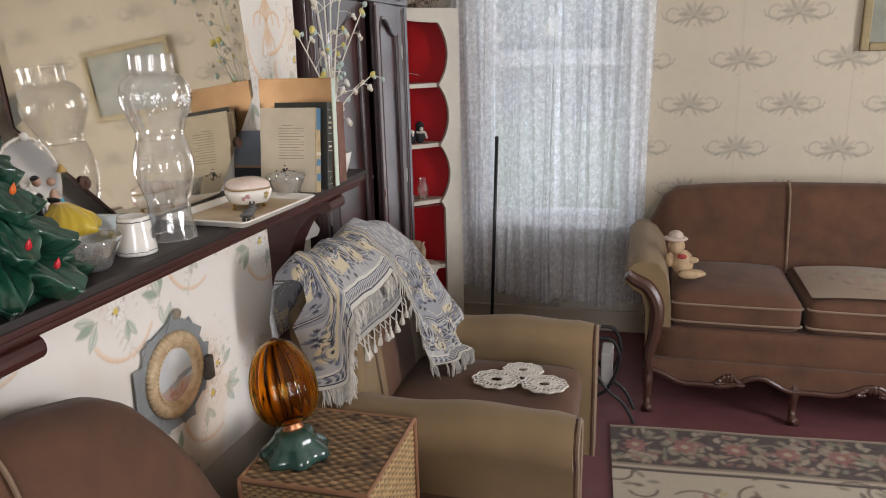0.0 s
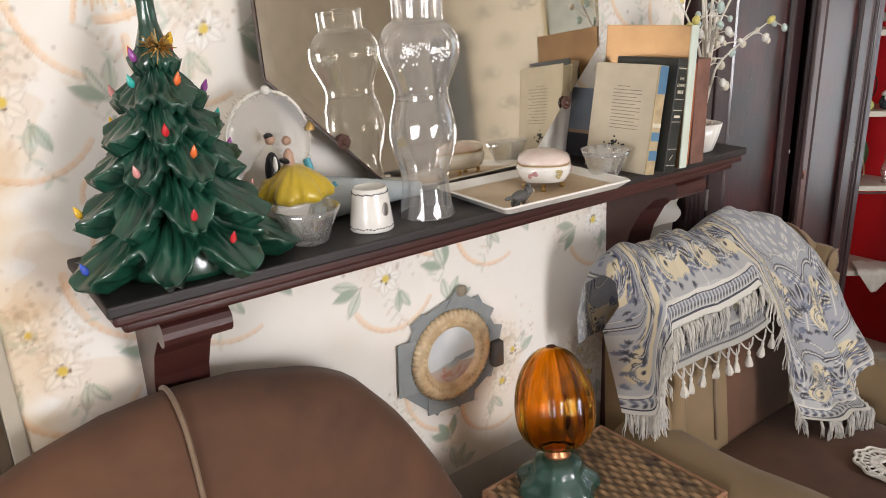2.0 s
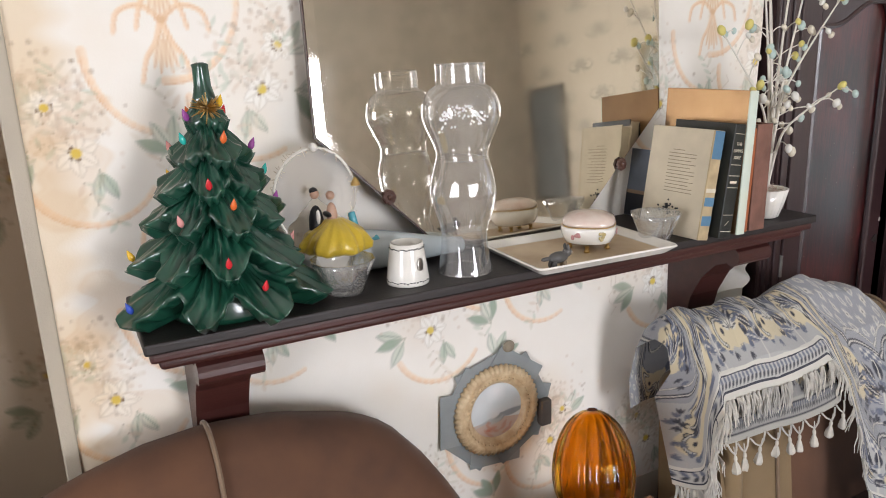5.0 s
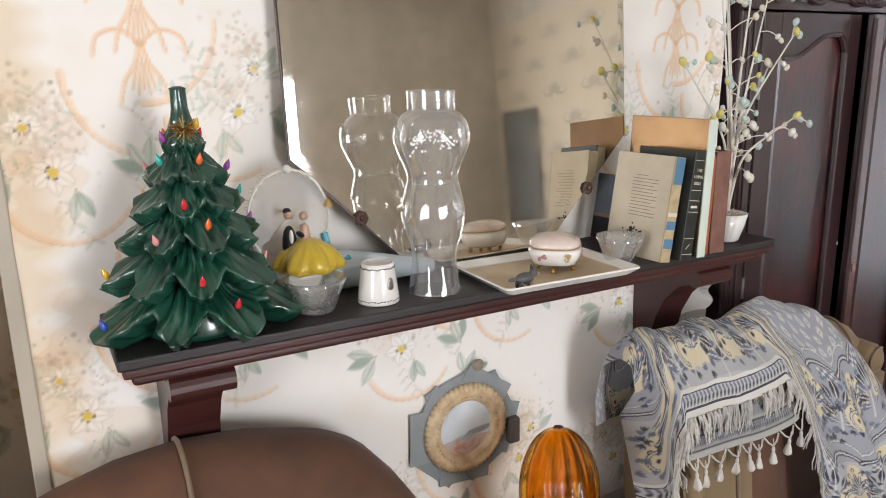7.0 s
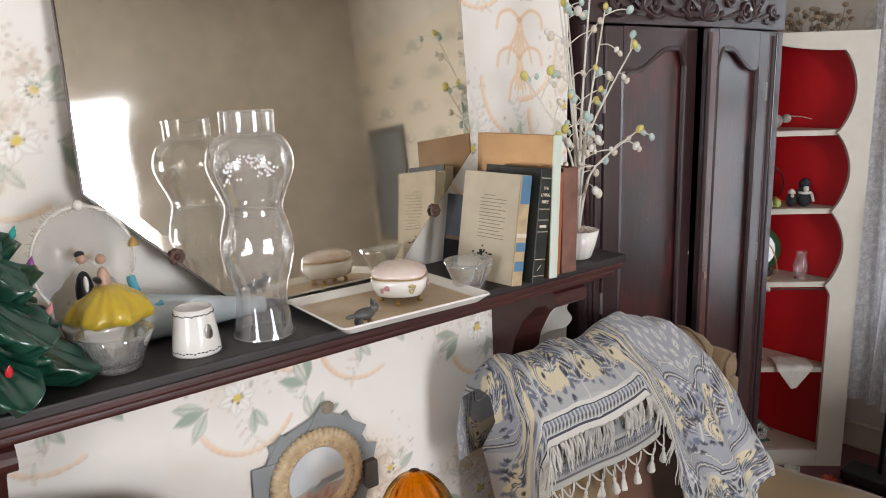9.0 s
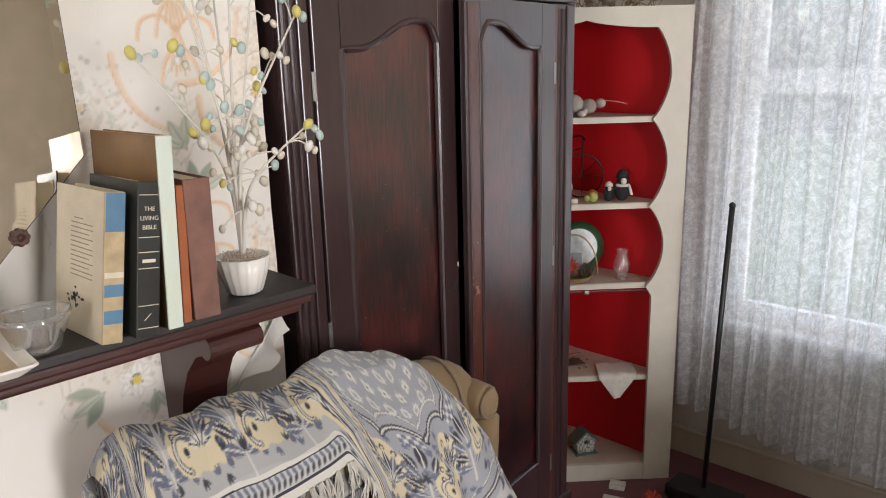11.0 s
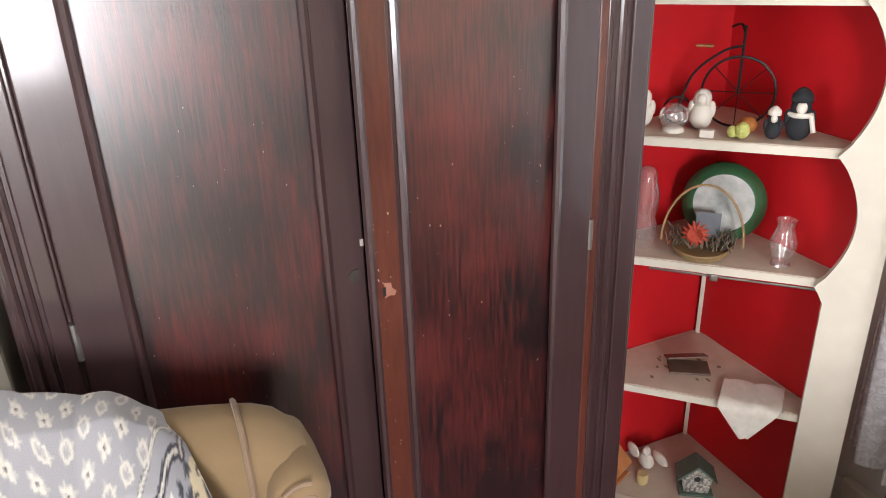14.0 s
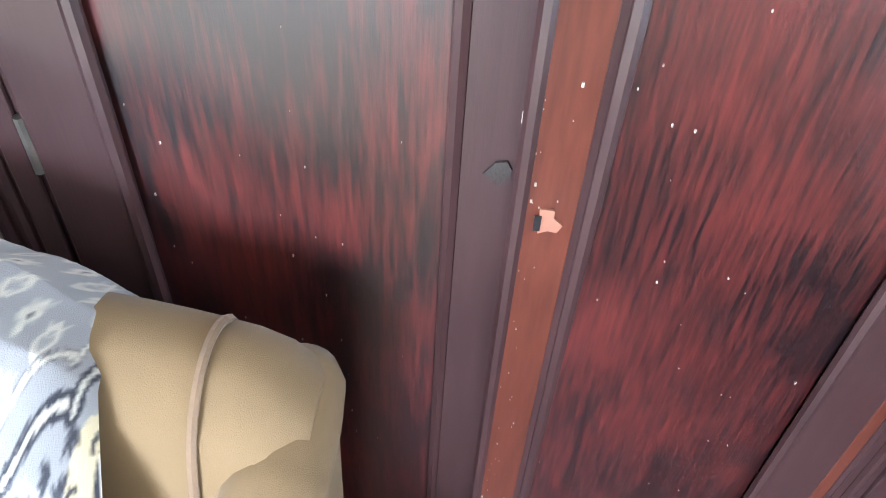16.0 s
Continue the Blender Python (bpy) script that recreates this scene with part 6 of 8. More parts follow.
for k, (dx, dy, dz, bend) in enumerate(((0.02, 0.02, 0.62, 0.02), (-0.02, -0.06, 0.60, -0.05), (0.10, 0.085, 0.24, 0.05), (0.03, 0.05, 0.50, 0.06), (-0.03, -0.14, 0.36, -0.04), (0.07, 0.10, 0.42, 0.02), (-0.05, 0.02, 0.50, 0.0), (0.04, -0.10, 0.50, -0.03))):
    base = Vector((VX, VY, MZ + 0.05))
    end = base + Vector((dx, dy, dz))
    mid = base.lerp(end, 0.5) + Vector((-dx * 0.25, bend * 0.3 - dy * 0.3, 0.04))
    pts = curve_pts([base, base.lerp(mid, 0.5) + Vector((0, -dy * 0.1, 0.02)), mid, end], 7)
    bm = bmesh.new()
    tube(bm, pts, [0.0045 - 0.0032 * i / len(pts) for i in range(len(pts))], 6)
    br = part("branch", bm, WHITE_BRANCH, pot, smooth=True)
    for q in range(7):
        i = min(len(pts) - 1, int(len(pts) * (0.35 + 0.1 * q)))
        d = Vector((rnd.uniform(-0.3, 1.0), rnd.uniform(-1, 1), rnd.uniform(-0.3, 0.7))).normalized() * rnd.uniform(0.03, 0.075)
        c = pts[i]
        bm = bmesh.new()
        tube(bm, curve_pts([c, c + d * 0.5 + Vector((0, 0, 0.006)), c + d], 4), 0.0013, 5)
        part("twig", bm, WHITE_BRANCH, br)
        tips.append(c + d)
    tips.append(pts[-1])
for k, p in enumerate(tips):
    for q in range(2 if k % 2 else 1):
        o = new("egg", egg_me[(k * 3 + q) % 4])
        o.parent = pot
        o.matrix_parent_inverse = pot.matrix_basis.inverted()
        s = rnd.uniform(0.6, 1.05)
        o.matrix_basis = Matrix.Translation(p + Vector((0, 0.012 * q, -0.008 * q))) @ Euler((rnd.uniform(-0.6, 0.6), rnd.uniform(-0.6, 0.6), 0)).to_matrix().to_4x4() @ Matrix.Diagonal((s, s, s, 1))

# ---- round plaster picture taped to the wall ----
FR = BREAST @ pose(0.004, 0.848, 0.873)     # x out of the wall, y and z across it
fr = thing("round_picture", FR @ Vector((0, 0, -0.13)), "small round gilt plaster picture held by grey tape", "picture")
TAPE = material("grey_tape", (0.27, 0.29, 0.29), 0.55, vary=0.2, grain=18, bump=0.12, random_tint=0.12)
GILT = material("cracked_gilt_plaster", (0.72, 0.58, 0.37), 0.5, vary=0.4, grain=45, bump=0.4, fine=160, dark=(0.34, 0.21, 0.10))
for k in range(9):
    a = 2 * math.pi * k / 9 + 0.2
    mm = FR @ Euler((a, 0, 0)).to_matrix().to_4x4() @ pose(0.003 + 0.0012 * (k % 3), 0, 0, rnd.uniform(-7, 7), 0, 0)
    part("tape_strip", box((0, -0.062 - rnd.uniform(0, 0.012), 0.088), (0.0015, 0.062, 0.132 + rnd.uniform(-0.004, 0.012)), 0, mm), TAPE, fr)
bm = bmesh.new()
PX = Matrix(((0, 0, 1, 0), (1, 0, 0, 0), (0, 1, 0, 0), (0, 0, 0, 1)))
lathe(bm, [(0.108, 0.004), (0.110, 0.012), (0.102, 0.020), (0.090, 0.022), (0.086, 0.018), (0.080, 0.021), (0.074, 0.018), (0.070, 0.014), (0.066, 0.008)], 260, FR @ PX, lambda a, k: 1 + (0.022 * math.cos(52 * a) * (k < 0.35)), cap=False)
part("gilt_frame", bm, GILT, fr, smooth=True)
bm = bmesh.new()
for k in range(46):
    a = 2 * math.pi * k / 46
    ellip(bm, FR @ Vector((0.0205, 0.0803 * math.cos(a), 0.0803 * math.sin(a))), (0.003, 0.0032, 0.0032), 6, 4)
part("beading", bm, GILT, fr)
lp = Print(0.14, 0.14, 0.003, (0.58, 0.62, 0.63))
lp.rect(0, 0, 0.14, 0.042, (0.50, 0.40, 0.34))
lp.leaf(0.10, 0.052, 0.11, 0.022, 12, (0.23, 0.26, 0.28), 0.9)
lp.leaf(0.05, 0.040, 0.10, 0.014, 8, (0.40, 0.44, 0.45), 0.8)
for k in range(14):
    lp.leaf(rnd.uniform(0.02, 0.13), rnd.uniform(0.005, 0.035), 0.025, 0.007, rnd.uniform(-20, 20), (0.45, 0.20, 0.15), 0.6)
lp.disc(0.07, 0.12, 0.035, (0.72, 0.74, 0.74), 0.8, soft=0.8)


def round_sheet(u, v):
    y, z = u - 0.07, v - 0.07
    s = np.maximum(1e-6, np.maximum(np.abs(y), np.abs(z))) / np.maximum(1e-6, np.hypot(y, z)) * 0.068 / 0.07
    y, z = y * s, z * s
    o = [FR @ Vector((0.009, 0, 0)), FR.to_3x3() @ Vector((0, 1, 0)), FR.to_3x3() @ Vector((0, 0, 1))]
    return tuple(o[0][i] + o[1][i] * y + o[2][i] * z for i in range(3))


PRINTED = material("printed_picture", (1, 1, 1), 0.25, vary=0.05, attr=True, bump=0)
printed_sheet("landscape", lp, round_sheet, PRINTED, fr, "faded landscape under glass")
part("torn_tape", box((0, 0.115, -0.07), (0.022, 0.145, -0.005), 0.004, FR), material("dark_torn_tape", (0.10, 0.08, 0.065), 0.7), fr)
bm = bmesh.new()
ellip(bm, FR @ Vector((0.008, 0.035, 0.148)), (0.008, 0.016, 0.014), 8, 6)
part("putty_lump", bm, material("putty", (0.30, 0.25, 0.18), 0.8), fr)


# ---- throw over the second armchair ----
CREAMY, SLATE, MIST, CHALK = (0.60, 0.52, 0.35), (0.030, 0.032, 0.048), (0.30, 0.305, 0.325), (0.60, 0.58, 0.52)
STEELY = (0.12, 0.135, 0.19)
tp = Print(0.96, 0.96, 0.0025, MIST)


def florets(y0, y1, step):
    """Grey-blue ground with a lattice of small cream diamonds and four-petalled florets."""
    for j in range(int((y1 - y0) / step) + 1):
        for i in range(int(0.96 / step) + 1):
            x, y = i * step + (step / 2 if j % 2 else 0), y0 + j * step
            if j % 2:
                for a in (45, 135, 225, 315):
                    tp.leaf(x + 0.006 * math.cos(radians(a)), y + 0.006 * math.sin(radians(a)), 0.012, 0.008, a, CHALK, 0.95)
                tp.disc(x, y, 0.0022, SLATE)
            else:
                tp.leaf(x, y, 0.022, 0.022, 45, CHALK, 0.9)
                tp.leaf(x, y, 0.013, 0.013, 45, MIST, 0.9)
            for a in (0, 90):
                tp.leaf(x + step / 4 * (a == 0), y + step / 4 * (a == 90), 0.014, 0.003, a, CHALK, 0.7)


def palmette(x, y, s):
    """A cream cartouche that holds a dark fan of leaves over a scrolled base."""
    for dx, dy, r in ((0, 0.012, 0.058), (-0.040, -0.012, 0.036), (0.040, -0.012, 0.036), (0, 0.052, 0.034)):
        tp.disc(x + dx * s, y + dy * s, r * s, CREAMY)
    for k in range(7):
        a = 90 + (k - 3) * 27
        ln = (0.056 - 0.004 * abs(k - 3)) * s
        tp.leaf(x + ln * 0.62 * math.cos(radians(a)), y + ln * 0.62 * math.sin(radians(a)), ln, 0.017 * s, a, SLATE if k % 2 else STEELY, 1.0, CHALK)
        tp.arc(x + ln * 1.18 * math.cos(radians(a)), y + ln * 1.18 * math.sin(radians(a)), 0.006 * s, a - 120, a + 120, 0.003, SLATE, 0.9, n=8)
    for k in range(5):
        a = 90 + (k - 2) * 38
        tp.leaf(x + 0.016 * s * math.cos(radians(a)), y - 0.012 + 0.014 * s * math.sin(radians(a)), 0.026 * s, 0.011 * s, a, CHALK, 1.0, SLATE)
    for sg in (-1, 1):
        tp.arc(x + sg * 0.038 * s, y - 0.016 * s, 0.024 * s, 260 if sg < 0 else -80, 60 if sg < 0 else 120, 0.008 * s, SLATE, 1.0, n=14)
        tp.arc(x + sg * 0.038 * s, y - 0.016 * s, 0.024 * s, 260 if sg < 0 else -80, 60 if sg < 0 else 120, 0.0035 * s, CHALK, 1.0, n=14)
        tp.disc(x + sg * 0.038 * s, y - 0.016 * s, 0.006 * s, SLATE)


def acanthus(x, y, s):
    """A grey-blue plume of paired curling leaves."""
    for k in range(4):
        for sg in (-1, 1):
            a = 90 - sg * (28 + 16 * k)
            px, py = x + sg * 0.014 * s, y + (0.045 - 0.028 * k) * s
            tp.leaf(px + sg * 0.016 * s, py, 0.058 * s, 0.021 * s, a, STEELY if k % 2 else SLATE, 1.0, CHALK)
            tp.disc(px + sg * 0.034 * s, py - 0.012 * s, 0.008 * s, STEELY)
    tp.leaf(x, y + 0.06 * s, 0.07 * s, 0.026 * s, 90, SLATE, 1.0, CHALK)
    tp.stroke([(x, y - 0.08 * s), (x, y + 0.05 * s)], 0.004, CHALK, 0.9)


# from the hem upwards: border, palmettes between plumes, a scalloped rope, then florets
tp.rect(0, 0.0, 0.96, 0.016, CHALK)
tp.rect(0, 0.016, 0.96, 0.020, SLATE)
tp.rect(0, 0.020, 0.96, 0.048, CHALK, 0.55)
for k in range(64):
    tp.leaf(k * 0.015, 0.029, 0.019, 0.008, 55, SLATE, 0.95)
    tp.leaf(k * 0.015, 0.040, 0.019, 0.008, 125, STEELY, 0.95)
tp.rect(0, 0.048, 0.96, 0.051, SLATE)
tp.rect(0, 0.051, 0.96, 0.058, CHALK)
tp.rect(0, 0.058, 0.96, 0.215, CHALK, 0.35)
for row, off in ((0.125, 0.08), (0.36, 0.0), (0.78, 0.06)):
    for k in range(7):
        palmette(off + k * 0.16, row, 0.92)
        acanthus(off + 0.08 + k * 0.16, row, 0.85)
        for q in range(5):
            for r2 in range(3):
                x0, y0 = off + 0.055 + k * 0.16 + q * 0.010, row + 0.072 + r2 * 0.010
                tp.rect(x0, y0, x0 + 0.0075, y0 + 0.0075, STEELY if (q + r2) % 2 else CHALK, 0.9)
for y0 in (0.222, 0.252, 0.458, 0.488):
    for k in range(12):
        tp.arc(0.04 + k * 0.095, y0 - 0.02, 0.052, 20, 160, 0.013 if y0 in (0.222, 0.458) else 0.006, SLATE, 0.95, 0.7)
        tp.arc(0.04 + k * 0.095, y0 - 0.02, 0.052, 20, 160, 0.004, CHALK, 0.9, 0.7)
florets(0.515, 0.69, 0.034)
rt = random.Random(21)
for k in range(900):        # small sprigs that fill the ground between the large figures
    x, y, a = rt.uniform(0, 0.96), rt.choice((rt.uniform(0.065, 0.2), rt.uniform(0.27, 0.45), rt.uniform(0.70, 0.86))), rt.choice((20, 70, 110, 160, 250, 290))
    near = tp.a[min(tp.ny - 1, int(y / tp.res)), min(tp.nx - 1, int(x / tp.res))]
    if abs(near[0] - CREAMY[0]) > 0.05 and near[0] > 0.2:
        for q in (-35, 0, 35):
            tp.leaf(x + 0.007 * math.cos(radians(a + q)), y + 0.007 * math.sin(radians(a + q)), 0.015, 0.0055, a + q, STEELY if k % 2 else SLATE, 0.95)
florets(0.88, 0.95, 0.034)
THROW = material("woven_throw", (1, 1, 1), 0.9, vary=0.10, grain=160, bump=0.35, fine=900, attr=True, sheen=0.25, dark=(0.78, 0.76, 0.73))
_S = [-0.30, -0.12, -0.05, 0.0, 0.05, 0.12, 0.40, 0.58, 0.70, 0.95]
REAR = 0.22


def throw_path(s):
    """Side view of the drape, by length from the top of the back: rear (-) to front (+)."""
    xs = np.interp(s, _S, [-0.925, -0.935, -0.918, -0.86, -0.80, -0.735, -0.650, -0.605, -0.50, -0.28])
    zs = np.interp(s, _S, [0.78, 0.93, 1.010, 1.045, 1.036, 0.985, 0.725, 0.60, 0.582, 0.575])
    return xs, zs


def hem_len(u, drop=0.0):
    """The left corner and the right end hang down, the middle is drawn up."""
    grid = np.linspace(-0.1, 1.1, 241)
    raw = np.interp(grid, [0, 0.06, 0.085, 0.12, 0.35, 0.57, 0.60, 0.64, 0.80, 0.92, 1.0], [0.45, 0.41, 0.24, 0.17, 0.185, 0.165, 0.24, 0.58, 0.66, 0.60, 0.50])
    k = np.hanning(9)
    return np.interp(u, grid, np.convolve(np.pad(raw, 4, "edge"), k / k.sum(), "valid")) + drop


def drape(un, s, out=0.0):
    """World points of the cloth at un across the chair and s along the path; out lifts it off."""
    xs, zs = throw_path(s)
    front = np.clip((s - 0.02) / 0.2, 0, 1)
    low = np.clip((s - 0.12) / 0.3, 0, 1)
    y = np.interp(un, [0, 0.10, 1], [1.70, 1.74, 2.40]) + front * (-0.02 + 0.08 * un) + low * 0.02 * np.sin(un * 26)
    bunch = np.exp(-(s / 0.085) ** 2) * np.interp(un, [0, 0.06, 0.2, 0.55, 0.75, 0.9, 1], [0.015, 0.035, 0.045, 0.03, 0.035, 0.012, -0.02])
    ruck = np.exp(-((s - 0.02) / 0.10) ** 2) * (0.011 * np.sin(un * 21 + 9 * s) + 0.008 * np.sin(un * 9 - 22 * s + 1) + 0.006 * np.abs(np.sin(un * 33 + 14 * s)))
    pleat = low * (0.018 * np.sin(un * 40 + 2 * np.sin(s * 8)) * np.clip((un - 0.55) / 0.1, 0, 1) + 0.012 * np.sin(un * 70) * np.clip((0.12 - un) / 0.05, 0, 1)) + front * 0.008 * np.sin(un * 13 + 1)
    corner = np.clip((0.11 - un) / 0.11, 0, 1)
    y = y + 0.045 * corner * front
    slump = np.clip((un - 0.82) / 0.18, 0, 1) ** 2
    x = xs + 0.024 + 0.02 * front + pleat + out - 0.20 * corner * front + 0.03 * np.clip((un - 0.6) / 0.2, 0, 1) * low
    z = zs + bunch + ruck - 0.03 * corner * np.exp(-(s / 0.2) ** 2) - 0.05 * slump * (1 - 0.6 * low) + np.clip(s - 0.58, 0, 1) * 0.05 * np.sin(un * 30) ** 2
    return x, y, z


def throw_place(u, v):
    un, vn = u / 0.96, v / 0.96
    return drape(un, -REAR + (1 - vn) * (REAR + hem_len(un)))


# the print keeps its true size: rows of the sheet take the pattern at their own distance from the hem
def along_hem(pr, span):
    jj, ii = np.mgrid[0:pr.ny, 0:pr.nx]
    d = jj / (pr.ny - 1) * span(ii / (pr.nx - 1))
    src = tp.a if pr is not tp else tp.a.copy()
    pr.a = src[np.clip((d / tp.res).astype(int), 0, tp.ny - 1), np.clip(ii * tp.nx // pr.nx, 0, tp.nx - 1)].copy()


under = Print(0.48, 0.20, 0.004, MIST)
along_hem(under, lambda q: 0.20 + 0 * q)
# shade beneath the top layer, multiplied into the same print
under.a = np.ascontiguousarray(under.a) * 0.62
along_hem(tp, lambda q: REAR + hem_len(q))
thr = printed_sheet("throw_blanket", tp, throw_place, THROW)
tagged(thr, "grey and cream damask throw with fringe, draped over the armchair", "blanket")
UNDER_HEM = 0.262
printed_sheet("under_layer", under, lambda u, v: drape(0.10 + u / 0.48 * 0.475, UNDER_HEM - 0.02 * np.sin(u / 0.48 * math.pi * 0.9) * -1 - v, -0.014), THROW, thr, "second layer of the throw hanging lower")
bm = bmesh.new()
lathe(bm, [(0.0005, 0.0), (0.0035, -0.004), (0.0042, -0.010), (0.003, -0.014), (0.006, -0.022), (0.009, -0.036), (0.0075, -0.042)], 9, None, lambda a, k: 1 + 0.2 * math.sin(4 * a) * (k > 0.6))
tube(bm, [(0, 0, 0), (0.002, 0.001, 0.018)], 0.0014, 4)
FRINGE = material("fringe_cotton", (0.62, 0.58, 0.50), 0.9, vary=0.35, grain=60, dark=(0.22, 0.22, 0.23))
o = part("tassel", bm, FRINGE, thr)
tas = o.data
bpy.data.objects.remove(o)


def drape_point(un, s, out=0.0):
    return Vector([float(c) for c in drape(np.float64(un), np.float64(s), out)])


# tassels on a knotted cord below the under layer
cord, knots = bmesh.new(), 9
for k in range(knots):
    un = 0.13 + 0.43 * k / (knots - 1)
    hem = UNDER_HEM + 0.02 * math.sin((un - 0.10) / 0.475 * math.pi * 0.9)
    p = drape_point(un, hem + 0.022, -0.008)
    q = new("tassel", tas)
    q.parent = thr
    q.matrix_basis = Matrix.Translation((p.x, p.y, p.z)) @ Euler((rnd.uniform(-0.15, 0.15), rnd.uniform(-0.15, 0.15), rnd.uniform(0, 6))).to_matrix().to_4x4()
    for dd in (-0.024, 0.024):
        tube(cord, [p, p.lerp(drape_point(un + dd, hem - 0.002, -0.010), 0.55) + Vector((0.002, 0, -0.004)), drape_point(un + dd, hem - 0.002, -0.010)], 0.0022, 5)
part("knotted_cord", cord, FRINGE, thr, "cream knotted cord")
# twisted strands along the upper hem, in clumps
bm = bmesh.new()
for k in range(150):
    un = rnd.choice((rnd.uniform(0.0, 0.10), rnd.uniform(0.10, 0.58), rnd.uniform(0.58, 1.0)))
    c = drape_point(un, float(hem_len(un)) - 0.003, 0.004)
    lean = Vector((rnd.uniform(0.0, 0.012), rnd.uniform(-0.014, 0.014), 0))
    for q in range(5):
        ln = rnd.uniform(0.035, 0.065)
        w = Vector((rnd.uniform(-0.003, 0.005), rnd.uniform(-0.005, 0.005), 0))
        tube(bm, [c + w * 0.5, c + w + lean * 0.5 + Vector((0.003, rnd.uniform(-0.003, 0.003), -ln * 0.35)), c + w * 1.4 + lean + Vector((0, rnd.uniform(-0.004, 0.004), -ln * 0.7)), c + w * 1.6 + lean * 1.3 + Vector((0, rnd.uniform(-0.005, 0.005), -ln))], [0.0016, 0.0018, 0.0016, 0.0009], 4)
part("fringe_threads", bm, FRINGE, thr)["kind"] = "stuff"

# ---- torn paper curling off the breast beside the bracket ----
bm = bmesh.new()
rows = []
for i in range(9):
    t = i / 8
    rows.append([BREAST @ Vector((0.008 + 0.05 * t * t + 0.008 * math.sin(6 * q + 4 * t), 1.625 - 0.11 * q - 0.02 * t * math.sin(9 * q), 1.16 - 0.04 * t - 0.15 * q * (1 - 0.3 * t))) for q in [j / 10 * (1 - 0.35 * t) for j in range(11)]])
quads(bm, rows)
part("torn_wallpaper", bm, material("paper_backing", (0.78, 0.76, 0.72), 0.85, vary=0.1), breast, "torn white curl of wallpaper", smooth=True)

# ---- lace doilies on the seat ----
DOILY = material("white_crochet", (0.72, 0.68, 0.62), 0.9, vary=0.1, grain=120, bump=0.3)
dl = thing("doily", (-0.33, 2.16, 0.56), "white crocheted doily of three joined rounds on the seat", "doily")
for cx, cy, rx, ry in ((-0.35, 2.165, 0.078, 0.066), (-0.19, 2.16, 0.074, 0.062), (-0.275, 2.255, 0.066, 0.052)):
    bm = bmesh.new()
    for f, w in ((1.0, 0.004), (0.82, 0.0035), (0.55, 0.0035), (0.3, 0.004)):
        tube(bm, [(cx + rx * f * (1 + 0.05 * math.cos(10 * a)) * math.cos(a), cy + ry * f * (1 + 0.05 * math.cos(10 * a)) * math.sin(a), 0.566) for a in [2 * math.pi * k / 60 for k in range(60)]], w, 5, closed=True)
    for k in range(22):
        a = 2 * math.pi * k / 22
        tube(bm, [(cx + rx * 0.3 * math.cos(a), cy + ry * 0.3 * math.sin(a), 0.566), (cx + rx * math.cos(a + 0.1), cy + ry * math.sin(a + 0.1), 0.566)], 0.0032, 4)
    for k in range(7):
        a = 2 * math.pi * k / 7
        ellip(bm, (cx + rx * 0.42 * math.cos(a), cy + ry * 0.42 * math.sin(a), 0.5665), (rx * 0.13, ry * 0.13, 0.002), 8, 4)
    part("lace_round", bm, DOILY, dl)

# ---- wicker hamper and egg lamp ----
HX0, HX1, HY0, HY1, HZ = -0.815, -0.487, 1.315, 1.685, 0.66
ham = thing("wicker_hamper", ((HX0 + HX1) / 2, (HY0 + HY1) / 2, 0), "square woven wicker hamper with dark stained lid", "basket")
WICKER = material("wicker", (1, 1, 1), 0.65, vary=0.25, grain=120, bump=0.2, attr=True, dark=(0.6, 0.52, 0.42))
INNER = material("hamper_inside", (0.12, 0.07, 0.035), 0.9)
part("body", box((HX0 + 0.006, HY0 + 0.006, 0.0), (HX1 - 0.006, HY1 - 0.006, HZ - 0.012), 0.004), INNER, ham)


def wicker_print(w, h, res, band, col, stains):
    pr = Print(w, h, res, col)
    yy, xx = np.mgrid[0:pr.ny, 0:pr.nx]
    u, v = xx * res, yy * res
    row = np.floor(v / band)
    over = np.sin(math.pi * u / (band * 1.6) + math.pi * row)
    # strands darken where they dip under: weave shade put into the colour
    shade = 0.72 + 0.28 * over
    r = np.random.RandomState(4)
    tint = r.uniform(0.75, 1.12, 400)[(row.astype(int)) % 400]
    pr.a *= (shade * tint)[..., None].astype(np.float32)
    # and the grooves between bands are coloured darker still
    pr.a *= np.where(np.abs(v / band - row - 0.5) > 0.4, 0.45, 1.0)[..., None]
    for k in range(stains):
        pr.disc(r.uniform(0.02, w), r.uniform(0.05, h), r.uniform(0.008, 0.028), (0.05, 0.03, 0.022), 0.7, soft=0.7)
    relief = 0.0028 * over * np.sqrt(np.clip(1 - (2 * (v / band - row) - 1) ** 2, 0, 1))
    return pr, relief


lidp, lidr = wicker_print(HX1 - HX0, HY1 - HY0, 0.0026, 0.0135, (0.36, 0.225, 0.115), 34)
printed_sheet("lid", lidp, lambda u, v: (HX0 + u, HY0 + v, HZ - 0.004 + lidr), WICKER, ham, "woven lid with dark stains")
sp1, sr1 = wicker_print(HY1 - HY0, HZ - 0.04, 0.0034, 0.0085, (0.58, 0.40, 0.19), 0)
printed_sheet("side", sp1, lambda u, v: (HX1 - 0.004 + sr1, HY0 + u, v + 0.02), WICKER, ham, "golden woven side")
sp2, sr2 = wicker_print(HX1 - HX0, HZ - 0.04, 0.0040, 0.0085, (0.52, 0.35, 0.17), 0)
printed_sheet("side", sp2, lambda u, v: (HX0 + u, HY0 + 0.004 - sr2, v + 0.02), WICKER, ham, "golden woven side")
